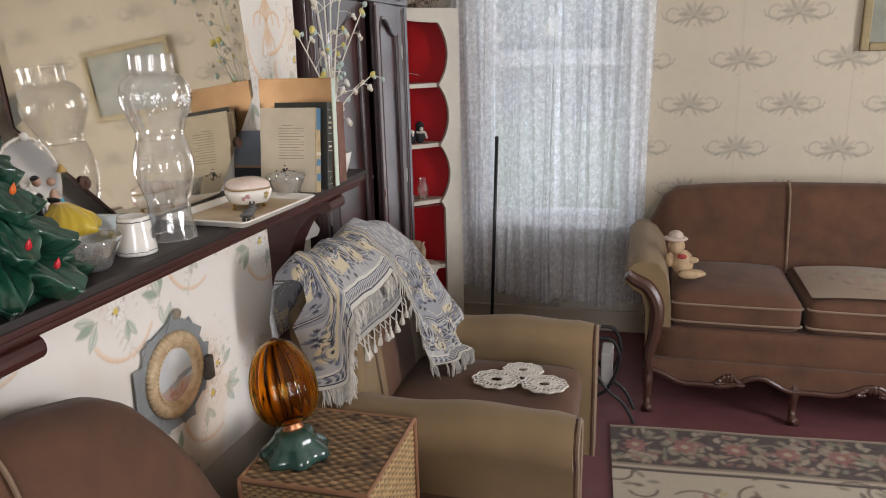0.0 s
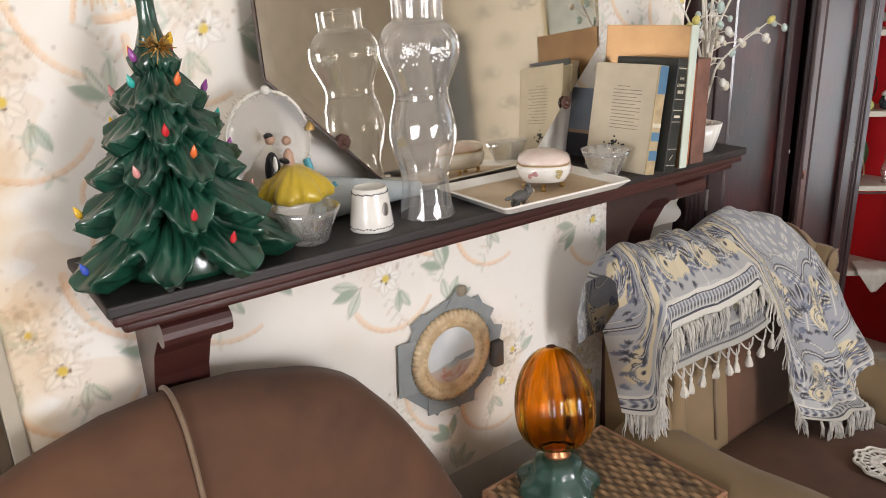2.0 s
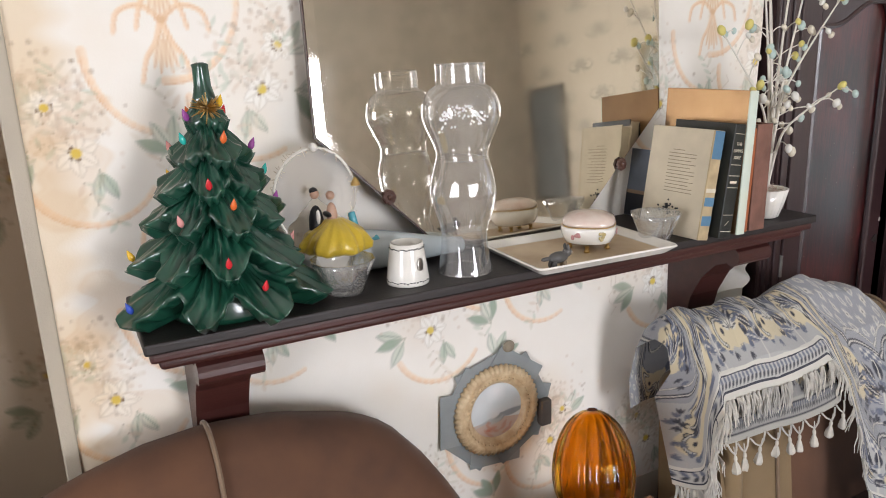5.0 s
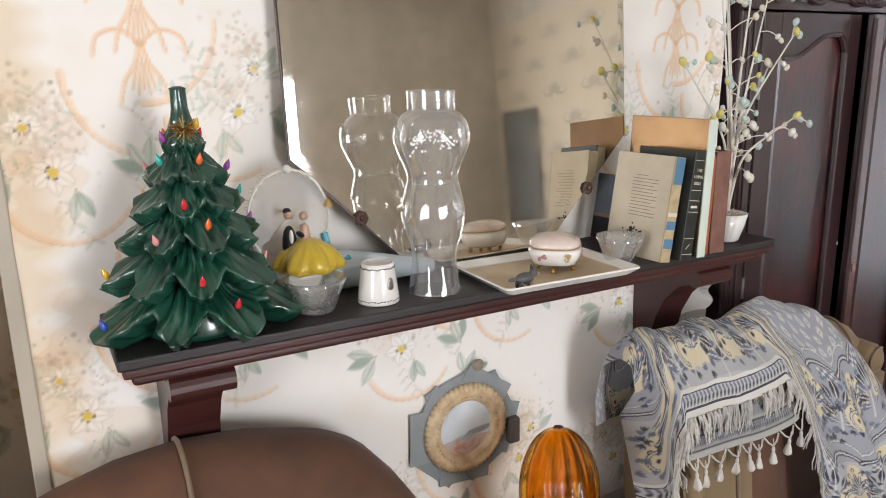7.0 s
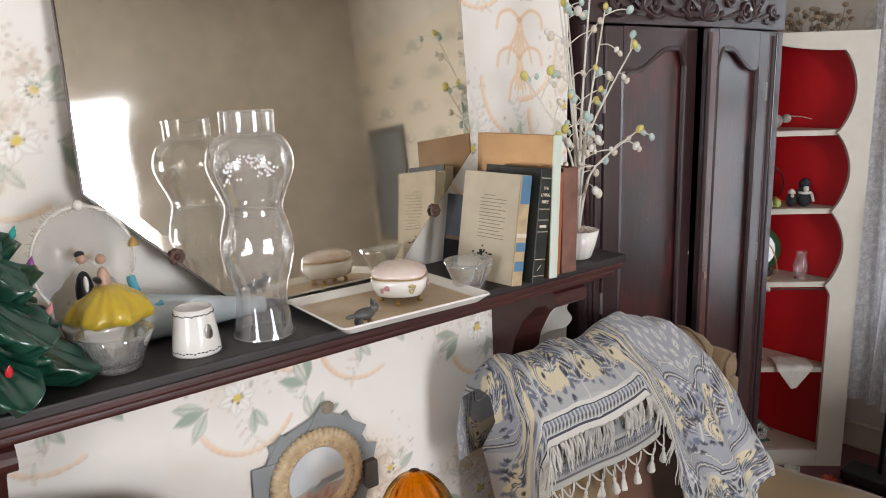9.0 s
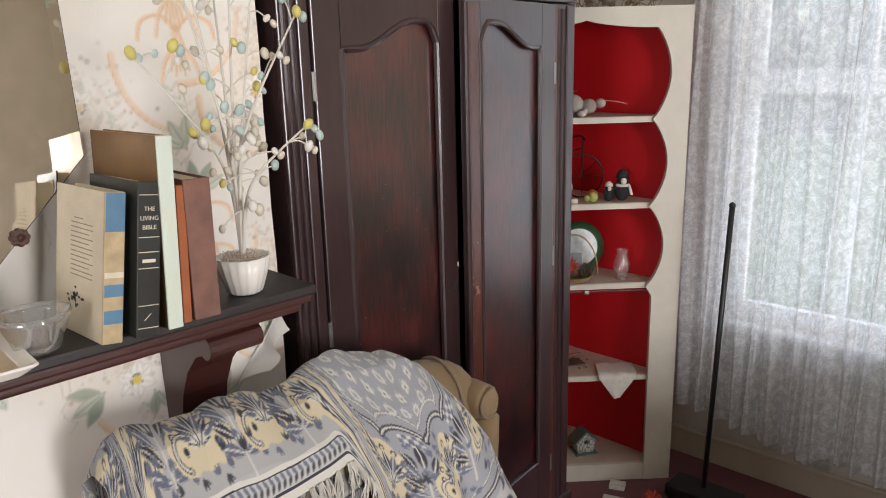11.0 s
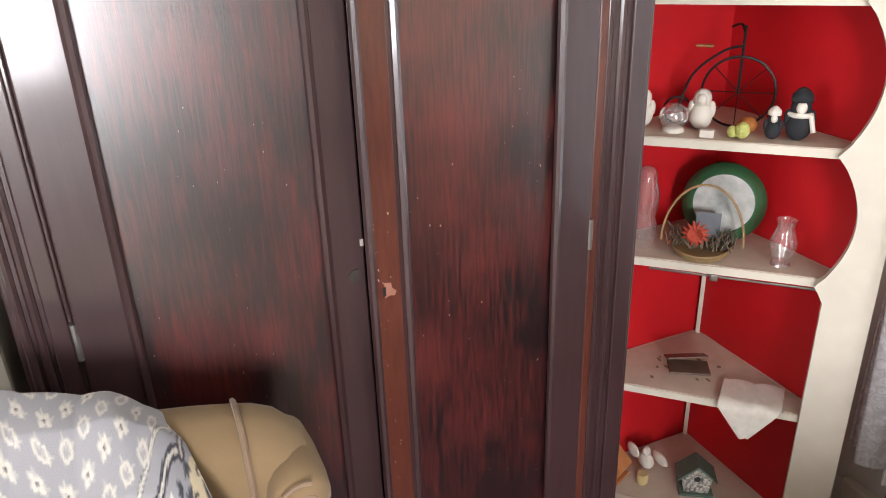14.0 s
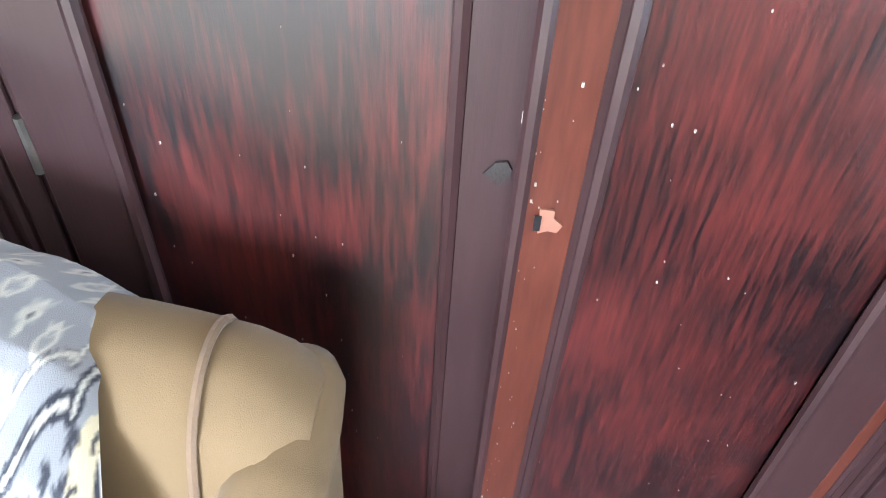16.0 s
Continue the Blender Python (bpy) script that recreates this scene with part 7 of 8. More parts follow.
RIM = material("cane_rim", (0.30, 0.15, 0.08), 0.5, vary=0.3, grain=40)
bm = bmesh.new()
tube(bm, [(x, y, HZ - 0.006) for x, y in ((HX0, HY0), (HX0, HY1), (HX1, HY1), (HX1, HY0))], 0.0065, 8, closed=True)
part("rim", bm, RIM, ham)
for x, y in ((HX0, HY0), (HX1, HY0), (HX1, HY1), (HX0, HY1)):
    bm = bmesh.new()
    tube(bm, [(x, y, 0.0), (x, y, HZ - 0.006)], 0.0065, 8)
    part("corner_post", bm, RIM, ham)

EX, EY = -0.725, 1.44
GREEN_GLAZE = material("dark_green_glaze", (0.03, 0.085, 0.065), 0.22, vary=0.4, grain=30, bump=0.05, fine=90, dark=(0.008, 0.022, 0.02), coat=0.5)
AMBER = bpy.data.materials.new("amber_glass")
AMBER.use_nodes = True
_p = AMBER.node_tree.nodes["Principled BSDF"]
_p.inputs["Base Color"].default_value = (0.90, 0.46, 0.035, 1)
_p.inputs["Transmission Weight"].default_value, _p.inputs["Roughness"].default_value, _p.inputs["IOR"].default_value = 1.0, 0.02, 1.33
COPPER = material("copper_collar", (0.62, 0.28, 0.14), 0.35, metal=0.9, vary=0.25)
eg = thing("egg_lamp", (EX, EY, HZ), "amber ribbed glass egg lamp on dark green ceramic base", "lamp")
part("base", turned([(0.080, 0.0), (0.086, 0.010), (0.078, 0.026), (0.060, 0.038), (0.050, 0.052), (0.046, 0.066), (0.032, 0.070), (0.028, 0.072)], (EX, EY, HZ + 0.001), 72, lambda a, k: 1 + 0.085 * (1 - k) ** 1.2 * math.cos(7 * a)), GREEN_GLAZE, eg, smooth=True)
EM = Matrix.Translation((EX, EY, HZ + 0.070)) @ (Vector((-0.050, 0.032, 0.20)).to_track_quat("Z", "Y").to_matrix().to_4x4())
bm = bmesh.new()
lathe(bm, [(0.024, 0.0), (0.028, 0.006), (0.022, 0.014), (0.024, 0.022)], 24, EM)
part("collar", bm, COPPER, eg, "copper collar", smooth=True)
bm = bmesh.new()
prof = []
for k in range(25):
    t = k / 24
    a = math.pi * (1 - t)
    prof.append((0.084 * math.sin(math.pi * (0.10 + 0.895 * t)) ** 0.88 * (1.06 - 0.22 * t), 0.018 + 0.215 * (0.5 - 0.5 * math.cos(math.pi * (0.04 + 0.96 * t)))))
ribs = lambda a, k: 1 + 0.045 * abs(math.cos(9 * a)) * math.sin(math.pi * k) ** 0.5
inner = [(r * 0.955, 0.12 + (z - 0.12) * 0.965) for r, z in prof]
vo = lathe(bm, prof, 120, EM, ribs, cap=False)
vi = lathe(bm, inner, 120, EM, None, cap=False)
for e in (0, -1):
    for j in range(120):
        bm.faces.new((vo[e][j], vo[e][(j + 1) % 120], vi[e][(j + 1) % 120], vi[e][j]))
part("glass_egg", bm, AMBER, eg, "ribbed amber glass egg", smooth=True)
bm = bmesh.new()
lathe(bm, [(0.0095, 0.2285), (0.0115, 0.2325), (0.0085, 0.2355), (0.006, 0.232)], 18, EM)
part("top_hole", bm, material("amber_rim", (0.10, 0.03, 0.01), 0.3), eg)

# ---- carpet sweeper standing by the window ----
sw = thing("carpet_sweeper", (-0.68, 3.8, 0), "black carpet sweeper with a long upright handle", "sweeper")
bm = bmesh.new()
tube(bm, [(-0.655, 3.768, 1.165), (-0.700, 3.80, 0.07)], 0.0095, 10)
ellip(bm, (-0.655, 3.768, 1.166), (0.0115, 0.0115, 0.012), 10, 6)
part("handle", bm, BLACK, sw, smooth=True)
part("head", box((-0.83, 3.735, 0.012), (-0.555, 3.865, 0.065), 0.012, None, 3), BLACK, sw)
part("red_end", box((-0.554, 3.74, 0.012), (-0.47, 3.86, 0.058), 0.01), material("red_plastic", (0.45, 0.03, 0.03), 0.4), sw)
for x in (-0.8, -0.5):
    bm = bmesh.new()
    tube(bm, [(x, 3.745, 0.014), (x, 3.855, 0.014)], 0.014, 10)
    part("roller", bm, BLACK, sw)

# ---- clutter on the floor by the corner cabinet ----
CARD = material("white_card", (0.70, 0.66, 0.58), 0.7, vary=0.1)
tagged(part("paper_card", box((-0.045, -0.03, 0.0005), (0.045, 0.03, 0.002), 0, pose(-0.962, 3.595, 0, 0, 0, 20)), CARD), "small white card lying on the floor", "card")
bm = bmesh.new()
for lo, hi in (((-0.03, -0.022, 0.0005), (0.03, 0.022, 0.004)), ((-0.03, -0.022, 0.004), (-0.026, 0.022, 0.018)), ((0.026, -0.022, 0.004), (0.03, 0.022, 0.018)), ((-0.026, -0.022, 0.004), (0.026, -0.018, 0.018)), ((-0.026, 0.018, 0.004), (0.026, 0.022, 0.018))):
    bx(bm, lo, hi, 0, pose(-1.0, 3.685, 0, 0, 0, 22))
tagged(part("box_lid", bm, CARD), "small open cream box lid on the floor", "box")
bm = bmesh.new()
for k in range(12):
    a = 2 * math.pi * k / 12
    tube(bm, [(-0.845, 3.675, 0.01), (-0.845 + 0.025 * math.cos(a), 3.675 + 0.025 * math.sin(a), 0.03 + 0.008 * (k % 2)), (-0.845 + 0.04 * math.cos(a), 3.675 + 0.04 * math.sin(a), 0.012)], [0.003, 0.007, 0.002], 5)
tagged(part("fabric_flower", bm, material("red_silk", (0.45, 0.06, 0.03), 0.7)), "fallen red silk flower on the floor", "flower")


# ---- things in the corner cabinet; u from the right edge along the front, d inwards ----
def C(u, d, z):
    return CAB @ Vector((u, -d, z))


SNOW = material("white_plaster_paint", (0.70, 0.66, 0.58), 0.5, vary=0.12)
NIGHT = material("black_felt", (0.016, 0.018, 0.022), 0.8)
STRAW = material("dry_straw", (0.25, 0.17, 0.10), 0.9, vary=0.4)
GREYCLOTH = material("grey_cloth", (0.42, 0.38, 0.34), 0.9, vary=0.2)
S1, S2, S3, S4, S0 = 1.452, 1.136, 0.827, 0.449, 0.0705


def figure(u, d, z, h, mat, label, cap=None, scarf=None, category="figurine"):
    c = C(u, d, z)
    pieces = [(balls((c + Vector((0, 0, h * 0.28)), (h * 0.24, h * 0.24, h * 0.29)), (c + Vector((0, 0, h * 0.62)), (h * 0.19, h * 0.19, h * 0.22)), (c + CAB.to_3x3() @ Vector((h * 0.2, 0, h * 0.42)), (h * 0.08, h * 0.08, h * 0.17)), (c + CAB.to_3x3() @ Vector((-h * 0.2, 0, h * 0.42)), (h * 0.08, h * 0.08, h * 0.17))), mat),
              (balls((c + CAB.to_3x3() @ Vector((0, h * 0.14, h * 0.64)), (h * 0.10, h * 0.10, h * 0.12))), SNOW)]
    if cap:
        pieces.append((turned([(h * 0.2, 0), (h * 0.19, h * 0.12), (h * 0.1, h * 0.22), (h * 0.03, h * 0.26)], c + Vector((0, 0, h * 0.74)), 14), cap))
    if scarf:
        bm = bmesh.new()
        tube(bm, [c + Vector((h * 0.2 * math.cos(a), h * 0.2 * math.sin(a), h * 0.5)) for a in [k * 0.628 for k in range(10)]], h * 0.05, 6, closed=True)
        tube(bm, [c + CAB.to_3x3() @ Vector((-h * 0.18, h * 0.15, h * 0.5)), c + CAB.to_3x3() @ Vector((-h * 0.25, h * 0.2, h * 0.2))], h * 0.05, 6)
        pieces.append((bm, scarf))
    return multi("figurine", pieces, c, label, category, "ornaments in the corner cabinet")


figure(0.21, 0.055, S2, 0.118, NIGHT, "black and white snowman figurine with striped scarf", NIGHT, SNOW)
figure(0.262, 0.05, S2, 0.075, NIGHT, "small black and white snowman figurine", SNOW)
figure(0.42, 0.10, S2, 0.115, SNOW, "white owl-shaped china figurine")
figure(0.555, 0.09, S2, 0.11, SNOW, "white dog-shaped china figurine")
figure(0.535, 0.10, S1, 0.13, SNOW, "white church-shaped china figurine")
multi("glass_ball", [(balls((C(0.478, 0.06, S2 + 0.036), 0.034)), BOWL_GLASS), (turned([(0.026, 0), (0.024, 0.008), (0.015, 0.014)], C(0.478, 0.06, S2), 18), SNOW)], None, "small clear glass globe on a shelf", "ornament", "ornaments in the corner cabinet")
tagged(part("yellow_blossom", balls((C(0.325, 0.03, S2 + 0.02), (0.017, 0.017, 0.019)), (C(0.345, 0.035, S2 + 0.015), (0.013, 0.013, 0.014))), material("yellow_green", (0.52, 0.55, 0.16), 0.6, vary=0.35, grain=90)), "small yellow-green artificial blossom", "ornament", "ornaments in the corner cabinet")
tagged(part("little_pumpkin", balls((C(0.315, 0.085, S2 + 0.02), (0.022, 0.022, 0.019))), material("orange_paint", (0.45, 0.17, 0.04), 0.5)), "small orange pumpkin ornament", "ornament", "ornaments in the corner cabinet")
tagged(part("small_box", box((-0.016, -0.01, 0.0005), (0.016, 0.01, 0.018), 0.002, CAB @ Matrix.Translation((0.40, -0.025, S2))), SNOW), "tiny white box on a shelf", "box", "ornaments in the corner cabinet")
bike = thing("miniature_bicycle", C(0.36, 0.14, S2), "black wire miniature penny-farthing bicycle", "ornament", "ornaments in the corner cabinet")


def ring(cu, cz, r, w, d=0.14, n=40):
    bm = bmesh.new()
    tube(bm, [C(cu + r * math.cos(2 * math.pi * k / n), d, cz + r * math.sin(2 * math.pi * k / n)) for k in range(n)], w, 6, closed=True)
    return bm


part("large_wheel", ring(0.345, S2 + 0.083, 0.082, 0.0032), IRON, bike)
part("small_wheel", ring(0.478, S2 + 0.033, 0.032, 0.003), IRON, bike)
for k in range(8):
    a = math.pi * k / 4
    bm = bmesh.new()
    tube(bm, [C(0.345, 0.14, S2 + 0.083), C(0.345 + 0.08 * math.cos(a), 0.14, S2 + 0.083 + 0.08 * math.sin(a))], 0.0012, 4)
    part("spoke", bm, IRON, bike)
bm = bmesh.new()
tube(bm, curve_pts([C(0.478, 0.14, S2 + 0.033), C(0.45, 0.14, S2 + 0.12), C(0.39, 0.14, S2 + 0.175), C(0.345, 0.14, S2 + 0.19)], 6), 0.0034, 6)
tube(bm, [C(0.345, 0.14, S2 + 0.083), C(0.345, 0.14, S2 + 0.235)], 0.0034, 6)
tube(bm, curve_pts([C(0.345, 0.10, S2 + 0.225), C(0.355, 0.14, S2 + 0.238), C(0.375, 0.17, S2 + 0.228)], 5), 0.003, 6)
part("frame", bm, IRON, bike)
part("saddle", box((-0.02, -0.008, 0), (0.02, 0.008, 0.006), 0.002, CAB @ Matrix.Translation((0.43, -0.14, S2 + 0.185))), material("tan_saddle", (0.35, 0.17, 0.06), 0.6), bike)

# shelf above: nest, grey cloth animal
bm = bmesh.new()
for k in range(150):
    a, r = rnd.uniform(0, 6.28), rnd.uniform(0.02, 0.07)
    c = C(0.47 + r * math.cos(a), 0.15 + 0.6 * r * math.sin(a), S1 + rnd.uniform(0.002, 0.11))
    tube(bm, [c, c + Vector((rnd.uniform(-0.04, 0.04), rnd.uniform(-0.04, 0.04), rnd.uniform(-0.01, 0.02)))], 0.0012, 3)
tagged(part("birds_nest", bm, STRAW), "loose brown straw bird's nest", "nest", "ornaments in the corner cabinet", "stuff")
bm = balls((C(0.40, 0.08, S1 + 0.04), (0.045, 0.04, 0.04)), (C(0.34, 0.07, S1 + 0.035), (0.03, 0.025, 0.028)), (C(0.30, 0.06, S1 + 0.045), (0.02, 0.018, 0.018)))
tube(bm, curve_pts([C(0.29, 0.06, S1 + 0.055), C(0.24, 0.06, S1 + 0.05), C(0.2, 0.06, S1 + 0.04)], 5), 0.0015, 4)
tagged(part("cloth_animal", bm, GREYCLOTH, smooth=True), "crumpled grey cloth animal lying on a shelf", "ornament", "ornaments in the corner cabinet")
tagged(part("white_shell", balls((C(0.375, 0.025, S1 + 0.012), (0.018, 0.014, 0.012)), (C(0.36, 0.03, S1 + 0.02), (0.008, 0.008, 0.01))), SNOW), "small white shell on a shelf", "ornament", "ornaments in the corner cabinet")

# third shelf: plate, handled basket, glass lamp, jar
GREENRIM = material("green_plate_rim", (0.03, 0.12, 0.05), 0.3, coat=0.4)
pl = thing("display_plate", C(0.35, 0.15, S3), "green-rimmed plate with a painted scene standing upright", "plate", "ornaments in the corner cabinet")
PM = CAB @ Matrix.Translation((0.345, -0.165, S3 + 0.104)) @ Euler((radians(-82), 0, 0)).to_matrix().to_4x4() @ Matrix.Rotation(math.pi, 4, "X")
bm = bmesh.new()
lathe(bm, [(0.001, 0.0), (0.065, 0.0), (0.07, 0.004), (0.102, 0.012), (0.103, 0.010), (0.07, -0.002), (0.001, -0.003)], 48, PM, cap=False)
part("plate_body", bm, GREENRIM, pl, smooth=True)
for sgn in (1, -1):
    bm = bmesh.new()
    lathe(bm, [(0.0005, 0.0045 * sgn + 0.0005), (0.074, 0.0045 * sgn + 0.0025)], 40, PM, cap=False)
    part("painted_scene", bm, material("plate_scene", (0.62, 0.62, 0.58), 0.3, vary=0.6, grain=22, dark=(0.22, 0.25, 0.24), coat=0.4) if sgn == 1 else bpy.data.materials["plate_scene"], pl)
hb = thing("gift_basket", C(0.385, 0.08, S3), "small handled basket with a red silk flower", "basket", "ornaments in the corner cabinet")
part("bowl", turned([(0.07, 0.0), (0.088, 0.006), (0.098, 0.022), (0.094, 0.024), (0.08, 0.012), (0.002, 0.010)], C(0.385, 0.085, S3), 36, None, Matrix.Rotation(radians(-45), 4, "Z") @ Matrix.Diagonal((1.0, 0.75, 1, 1))), material("cane", (0.36, 0.24, 0.11), 0.6, vary=0.3, grain=80), hb)
bm = bmesh.new()
tube(bm, [C(0.385 + 0.098 * math.cos(a), 0.085, S3 + 0.02 + 0.155 * math.sin(a)) for a in [math.pi * k / 24 for k in range(25)]], 0.0032, 6)
part("handle", bm, bpy.data.materials["cane"], hb)
bm = bmesh.new()
for k in range(14):
    a = 2 * math.pi * k / 14
    c = C(0.40, 0.05, S3 + 0.06)
    tube(bm, [c, c + CAB.to_3x3() @ Vector((0.018 * math.cos(a), 0.008, 0.018 * math.sin(a))), c + CAB.to_3x3() @ Vector((0.034 * math.cos(a), 0.002, 0.034 * math.sin(a)))], [0.003, 0.006, 0.0015], 5)
part("red_flower", bm, bpy.data.materials["red_silk"], hb)
bm = bmesh.new()
for k in range(90):
    c = C(0.385 + rnd.uniform(-0.08, 0.08), 0.085 + rnd.uniform(-0.05, 0.05), S3 + 0.02)
    tube(bm, [c, c + Vector((rnd.uniform(-0.02, 0.02), rnd.uniform(-0.02, 0.02), rnd.uniform(0.01, 0.04)))], 0.0022, 4)
part("dried_filling", bm, material("dried_leaves", (0.16, 0.13, 0.09), 0.9, vary=0.5), hb)["kind"] = "stuff"
part("small_photo", box((-0.03, -0.002, 0.03), (0.03, 0.002, 0.095), 0, CAB @ Matrix.Translation((0.375, -0.10, S3)) @ pose(0, 0, 0, 8, 0, 0)), FOTO, hb)
gl2 = thing("small_oil_lamp", C(0.2, 0.06, S3), "small clear glass oil lamp chimney", "lamp", "ornaments in the corner cabinet")
bm = bmesh.new()
lathe(bm, [(0.018, 0.002), (0.022, 0.02), (0.031, 0.045), (0.031, 0.06), (0.021, 0.09), (0.018, 0.10), (0.023, 0.115)], 28, Matrix.Translation(C(0.2, 0.06, S3)), cap=False)
part("glass_wall", bm, CLEAR, gl2, smooth=True)
part("base", turned([(0.024, 0.0), (0.022, 0.006), (0.016, 0.010)], C(0.2, 0.06, S3 + 0.0005), 20), BOWL_GLASS, gl2)
gj = thing("glass_bottle", C(0.53, 0.08, S3), "tall clear glass figural bottle", "bottle", "ornaments in the corner cabinet")
bm = bmesh.new()
lathe(bm, [(0.03, 0.001), (0.034, 0.01), (0.034, 0.06), (0.028, 0.08), (0.034, 0.11), (0.034, 0.15), (0.026, 0.18), (0.026, 0.2), (0.012, 0.212), (0.001, 0.213)], 28, Matrix.Translation(C(0.53, 0.08, S3)), cap=False)
part("bottle_wall", bm, CLEAR, gj, smooth=True)

# fourth shelf: brown wallet and leaf bits, a printed napkin over the edge
WAL = material("brown_leather", (0.15, 0.085, 0.06), 0.6, vary=0.3)
wl = thing("leather_wallet", C(0.38, 0.14, S4), "worn brown leather wallet lying open", "wallet")
part("lower_flap", box((-0.055, -0.035, 0.001), (0.055, 0.035, 0.008), 0.003, CAB @ pose(0.38, -0.13, S4, 0, 0, 12)), WAL, wl)
part("upper_flap", box((-0.055, -0.035, 0.0), (0.055, 0.035, 0.006), 0.002, CAB @ pose(0.39, -0.15, S4 + 0.024, 24, 4, 16)), WAL, wl)
bm = bmesh.new()
for k in range(16):
    ellip(bm, C(rnd.uniform(0.25, 0.5), rnd.uniform(0.05, 0.2), S4 + 0.003), (rnd.uniform(0.004, 0.012), rnd.uniform(0.003, 0.007), 0.003), 6, 4)
tagged(part("dry_leaf_bits", bm, STRAW), "crumbs of dry leaves on the shelf", "debris", "", "stuff")
bm = bmesh.new()
rows = []
for i in range(15):
    t = i / 14
    row = []
    for j in range(13):
        s = j / 12 - 0.5
        w = 0.15 * (1 - 0.85 * max(0, t - 0.55) / 0.45)
        if t < 0.55:
            p = C(0.21 + s * w + 0.02 * t, 0.10 - 0.118 * t / 0.55, S4 + 0.006 + 0.007 * abs(math.sin(7 * s + 5 * t)))
        else:
            q = (t - 0.55) / 0.45
            p = C(0.225 + s * w, -0.024 - 0.004 * math.sin(6 * s), S4 + 0.004 - 0.09 * q)
        row.append(p)
    rows.append(row)
quads(bm, rows)
tagged(part("printed_napkin", bm, material("white_cotton", (0.70, 0.66, 0.58), 0.9, vary=0.25, grain=60, dark=(0.45, 0.42, 0.37)), smooth=True), "crumpled white printed napkin hanging over a shelf edge", "napkin")


def birdhouse(u, d, turn, wall, roof, label, s=1.0):
    m = CAB @ pose(u, -d, S0 + 0.001, 0, 0, turn) @ Matrix.Diagonal((s, s, s, 1))
    t = thing("birdhouse", C(u, d, S0), label, "birdhouse", "birdhouses in the cabinet")
    part("base", box((-0.045, -0.035, 0), (0.045, 0.04, 0.006), 0.001, m), roof, t)
    bm = bmesh.new()
    prism(bm, [(-0.032, 0.006), (0.032, 0.006), (0.04, 0.052), (0, 0.088), (-0.04, 0.052)], 0.05, m @ Matrix.Translation((0, 0.028, 0)) @ XZ)
    part("house_body", bm, wall, t)
    for sg in (-1, 1):
        bm = bmesh.new()
        prism(bm, [(0, 0.09), (sg * 0.052, 0.044), (sg * 0.052, 0.050), (0, 0.097)], 0.066, m @ Matrix.Translation((0, 0.034, 0)) @ XZ)
        part("roof_slope", bm, roof, t)
    bm = bmesh.new()
    ellip(bm, m @ Vector((0, 0.0282, 0.05)), (0.009, 0.002, 0.009), 12, 8, (CAB @ pose(0, 0, 0, 0, 0, turn)).to_3x3().to_4x4())
    part("entrance", bm, BLACK, t)
    return t


SPOT = material("spotted_white", (0.70, 0.67, 0.60), 0.6, vary=0.9, grain=120, dark=(0.12, 0.12, 0.11))
birdhouse(0.325, 0.10, 12, SPOT, material("green_roof", (0.10, 0.17, 0.13), 0.6, vary=0.25), "little white birdhouse with green roof", 1.05)
birdhouse(0.565, 0.08, -20, material("orange_house", (0.50, 0.20, 0.07), 0.6, vary=0.2), bpy.data.materials["orange_house"], "little orange wooden birdhouse", 1.0)
bm = balls((C(0.47, 0.14, S0 + 0.03), (0.03, 0.02, 0.026)), (C(0.43, 0.14, S0 + 0.045), (0.035, 0.008, 0.02)), (C(0.51, 0.15, S0 + 0.05), (0.03, 0.008, 0.022)), (C(0.47, 0.13, S0 + 0.07), (0.014, 0.014, 0.016)))
tagged(part("lace_angel", bm, SNOW, smooth=True), "white lace angel ornament on the bottom shelf", "ornament", "ornaments in the corner cabinet")
tagged(part("votive_candle", turned([(0.014, 0), (0.017, 0.004), (0.018, 0.022), (0.015, 0.034), (0.002, 0.033)], C(0.47, 0.07, S0 + 0.001), 18), material("yellow_wax", (0.58, 0.46, 0.22), 0.4)), "small yellow votive candle", "candle", "ornaments in the corner cabinet")

# dried flowers on top of the cabinet
bm = bmesh.new()
for k in range(70):
    c = C(rnd.uniform(0.1, 0.6), rnd.uniform(0.02, 0.2), CH + 0.001)
    e = c + Vector((rnd.uniform(-0.05, 0.05), rnd.uniform(-0.05, 0.05), rnd.uniform(0.02, 0.10)))
    tube(bm, [c, e], 0.0015, 4)
    ellip(bm, e, (0.014, 0.014, 0.010), 7, 5)
tagged(part("dried_flowers", bm, material("dried_petals", (0.30, 0.22, 0.15), 0.9, vary=0.5, grain=40)), "dried brown flowers lying on top of the corner cabinet", "flowers", "", "stuff")

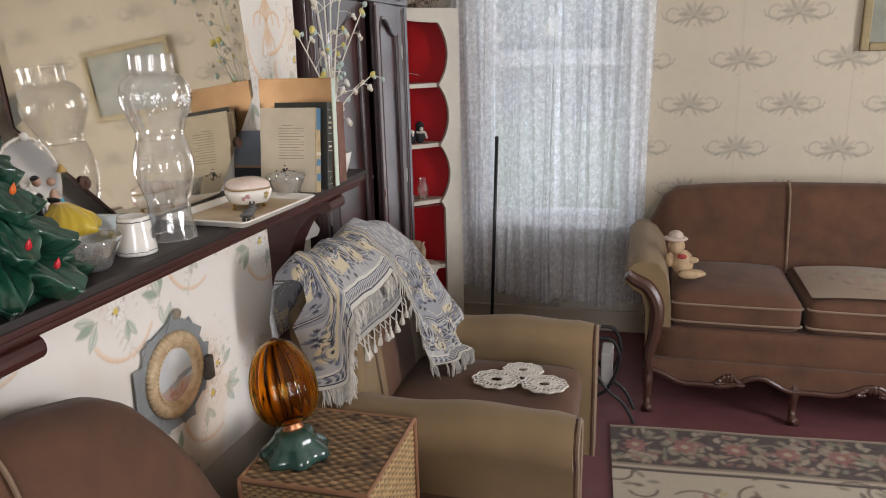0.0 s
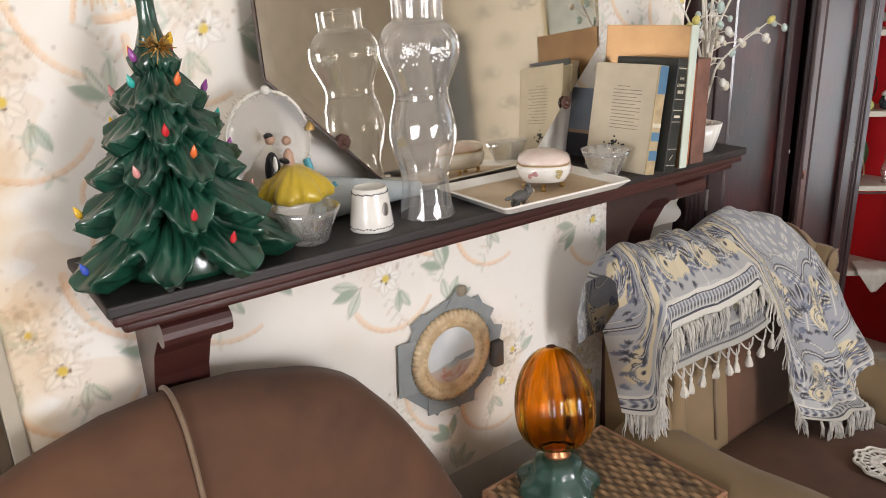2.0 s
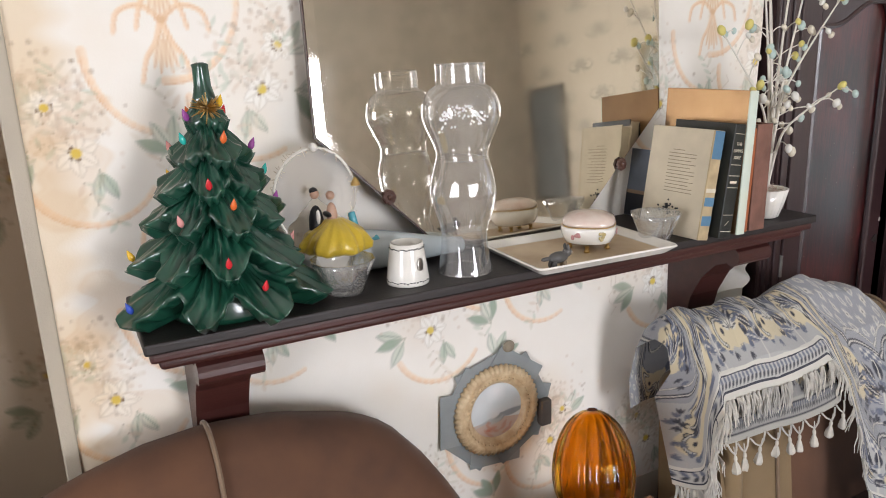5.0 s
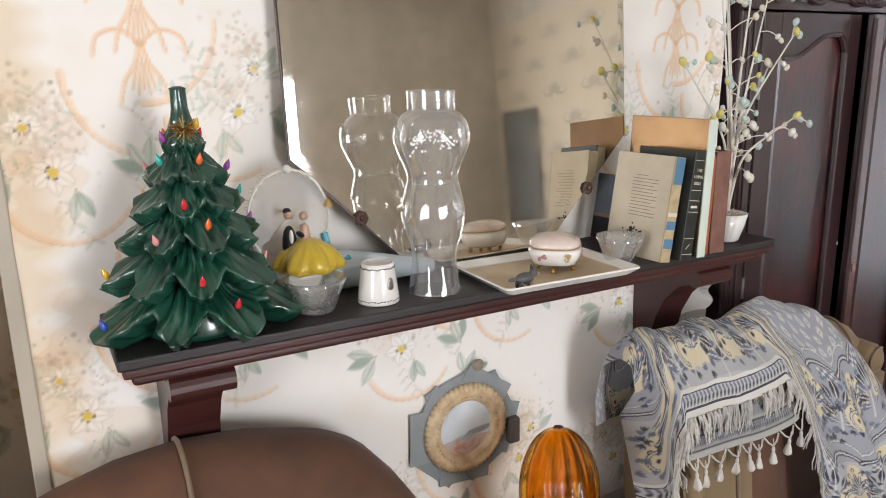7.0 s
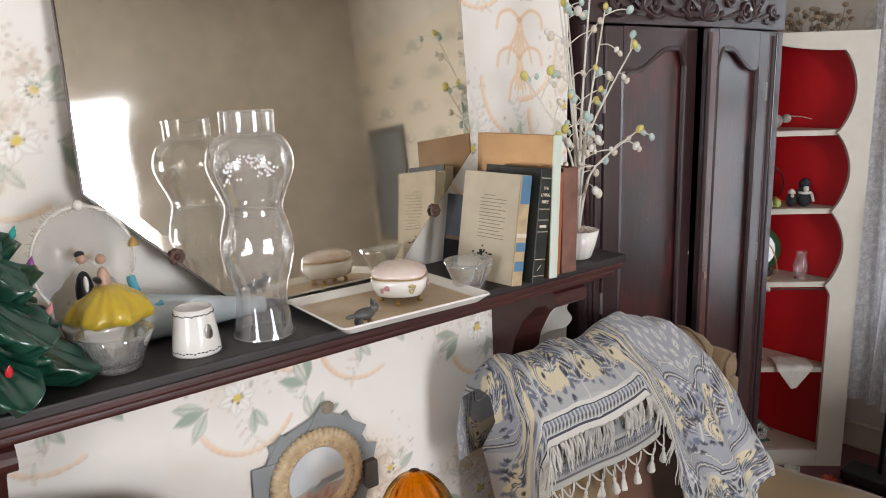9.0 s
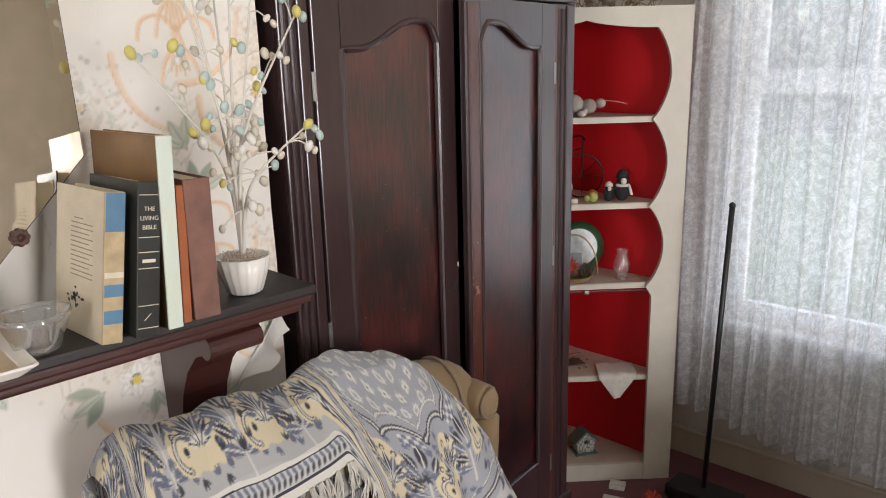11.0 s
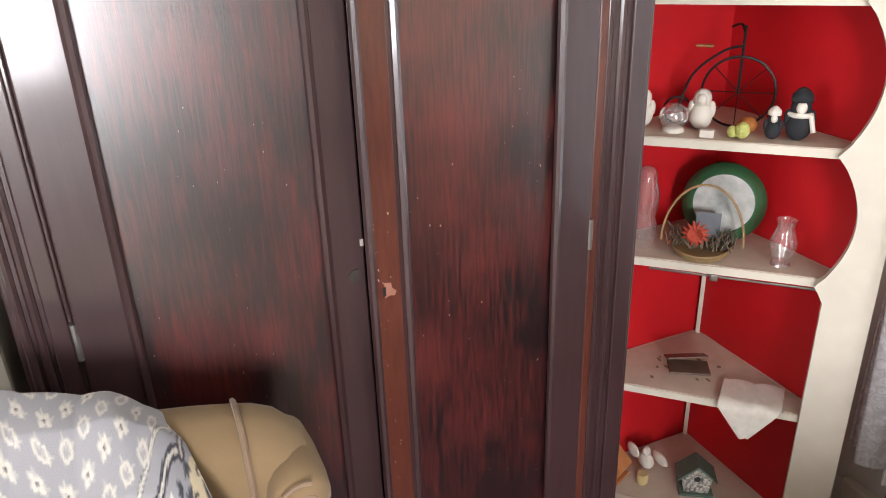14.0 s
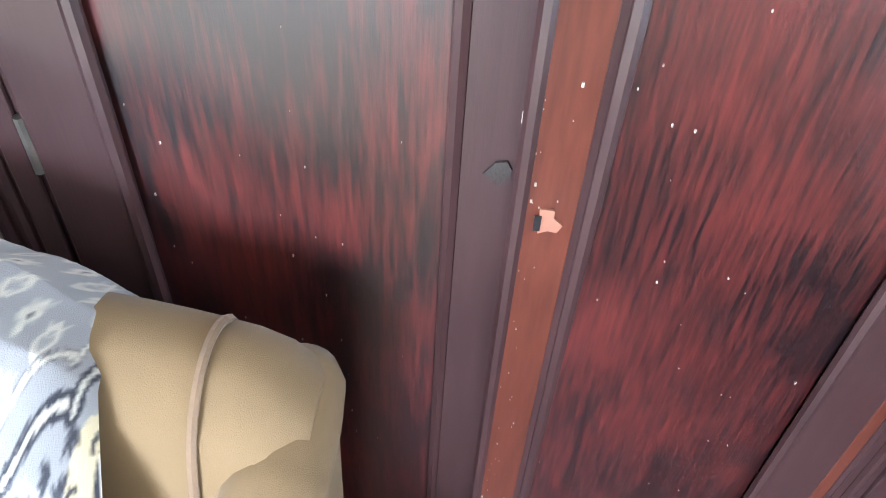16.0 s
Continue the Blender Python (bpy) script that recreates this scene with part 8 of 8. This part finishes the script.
# ---- on and about the sofa ----
DOLLC = material("calico", (0.56, 0.40, 0.24), 0.9, vary=0.45, grain=40, bump=0.3)
HAT = material("pinkish_straw", (0.58, 0.47, 0.40), 0.9, vary=0.2)
D = Vector((0.285, 3.36, 0.598))
multi("cloth_doll", [
    (balls((D + Vector((0, 0, 0.055)), (0.05, 0.045, 0.062)), (D + Vector((-0.03, 0, 0.135)), (0.038, 0.036, 0.038)), (D + Vector((0.05, -0.04, 0.018)), (0.055, 0.022, 0.02)), (D + Vector((0.03, -0.06, 0.018)), (0.05, 0.02, 0.02)), (D + Vector((0.035, -0.02, 0.075)), (0.035, 0.016, 0.016)), (D + Vector((-0.055, -0.01, 0.07)), (0.02, 0.016, 0.035))), DOLLC),
    (balls((D + Vector((-0.035, 0.005, 0.168)), (0.056, 0.05, 0.012)), (D + Vector((-0.035, 0.005, 0.182)), (0.034, 0.032, 0.024))), HAT),
    (balls((D + Vector((-0.005, -0.038, 0.095)), (0.022, 0.012, 0.012))), material("red_bow", (0.4, 0.05, 0.05), 0.7))],
    D, "small calico cloth doll with straw hat sitting against the sofa arm", "doll")
cl = Print(0.52, 0.46, 0.008, (0.26, 0.18, 0.115))
for k in range(70):
    cl.leaf(rnd.gauss(0.27, 0.09), rnd.gauss(0.25, 0.07), 0.07, 0.016, rnd.uniform(0, 360), rnd.choice(((0.13, 0.10, 0.06), (0.20, 0.19, 0.11), (0.34, 0.24, 0.15), (0.30, 0.12, 0.09))), 0.8)
tagged(printed_sheet("embroidered_cloth", cl, lambda u, v: (0.81 + u, 3.205 + v, 0.562 + 0.035 * np.clip(1 - ((u - 0.26) / 0.27) ** 2, 0, 1) * np.clip(1 - ((v - 0.25) / 0.30) ** 2, 0, 1) + 0.006), THROW), "flower-embroidered cloth laid on a sofa cushion", "cloth")
rk = thing("magazine_rack", (-0.02, 3.06, 0), "black wrought-iron magazine rack with pale papers", "magazine rack")
for y in (3.0, 3.14):
    bm = bmesh.new()
    tube(bm, curve_pts([(-0.14, y, 0.008), (-0.10, y, 0.10), (-0.02, y, 0.16), (0.03, y, 0.30), (0.0, y, 0.39), (-0.06, y, 0.40)], 6), 0.008, 8)
    tube(bm, curve_pts([(0.10, y, 0.008), (0.05, y, 0.10), (-0.02, y, 0.16), (-0.10, y, 0.28), (-0.13, y, 0.36)], 6), 0.008, 8)
    part("side_frame", bm, IRON, rk)
for x, z in ((-0.02, 0.16), (0.03, 0.30), (-0.10, 0.28)):
    bm = bmesh.new()
    tube(bm, [(x, 3.0, z), (x, 3.14, z)], 0.005, 6)
    part("cross_bar", bm, IRON, rk)
part("paper_bundle", box((-0.05, 3.01, 0.17), (0.0, 3.13, 0.33), 0.006, None), material("pale_papers", (0.42, 0.41, 0.39), 0.8, vary=0.2), rk)
pc = thing("framed_picture", (1.45, N_WALL - 0.02, 1.53), "picture in a narrow antique gold frame", "picture")
ANTIQUE = material("antique_gold", (0.32, 0.25, 0.13), 0.45, metal=0.4, vary=0.3)
for lo, hi in (((1.09, 4.085, 1.56), (1.13, 4.114, 2.03)), ((1.78, 4.085, 1.56), (1.82, 4.114, 2.03)), ((1.13, 4.085, 1.56), (1.78, 4.114, 1.60)), ((1.13, 4.085, 1.99), (1.78, 4.114, 2.03))):
    part("frame_side", box(lo, hi, 0.006), ANTIQUE, pc)
part("picture_sheet", box((1.125, 4.10, 1.595), (1.785, 4.108, 1.995)), material("dim_landscape", (0.34, 0.35, 0.28), 0.4, vary=0.6, grain=5), pc)
pn = thing("tall_picture", (3.03, N_WALL - 0.02, 0.92), "tall dull grey framed panel hanging on the papered wall", "picture")
GREY_WOOD = material("grey_frame", (0.16, 0.15, 0.13), 0.5, vary=0.3, grain=18)
for lo, hi in (((2.77, 4.09, 0.93), (2.81, 4.114, 1.88)), ((3.25, 4.09, 0.93), (3.29, 4.114, 1.88)), ((2.81, 4.09, 0.93), (3.25, 4.114, 0.97)), ((2.81, 4.09, 1.84), (3.25, 4.114, 1.88))):
    part("frame_side", box(lo, hi, 0.004), GREY_WOOD, pn)
part("grey_sheet", box((2.805, 4.10, 0.965), (3.255, 4.108, 1.845)), material("grey_panel", (0.19, 0.20, 0.19), 0.6, vary=0.25, grain=6), pn)
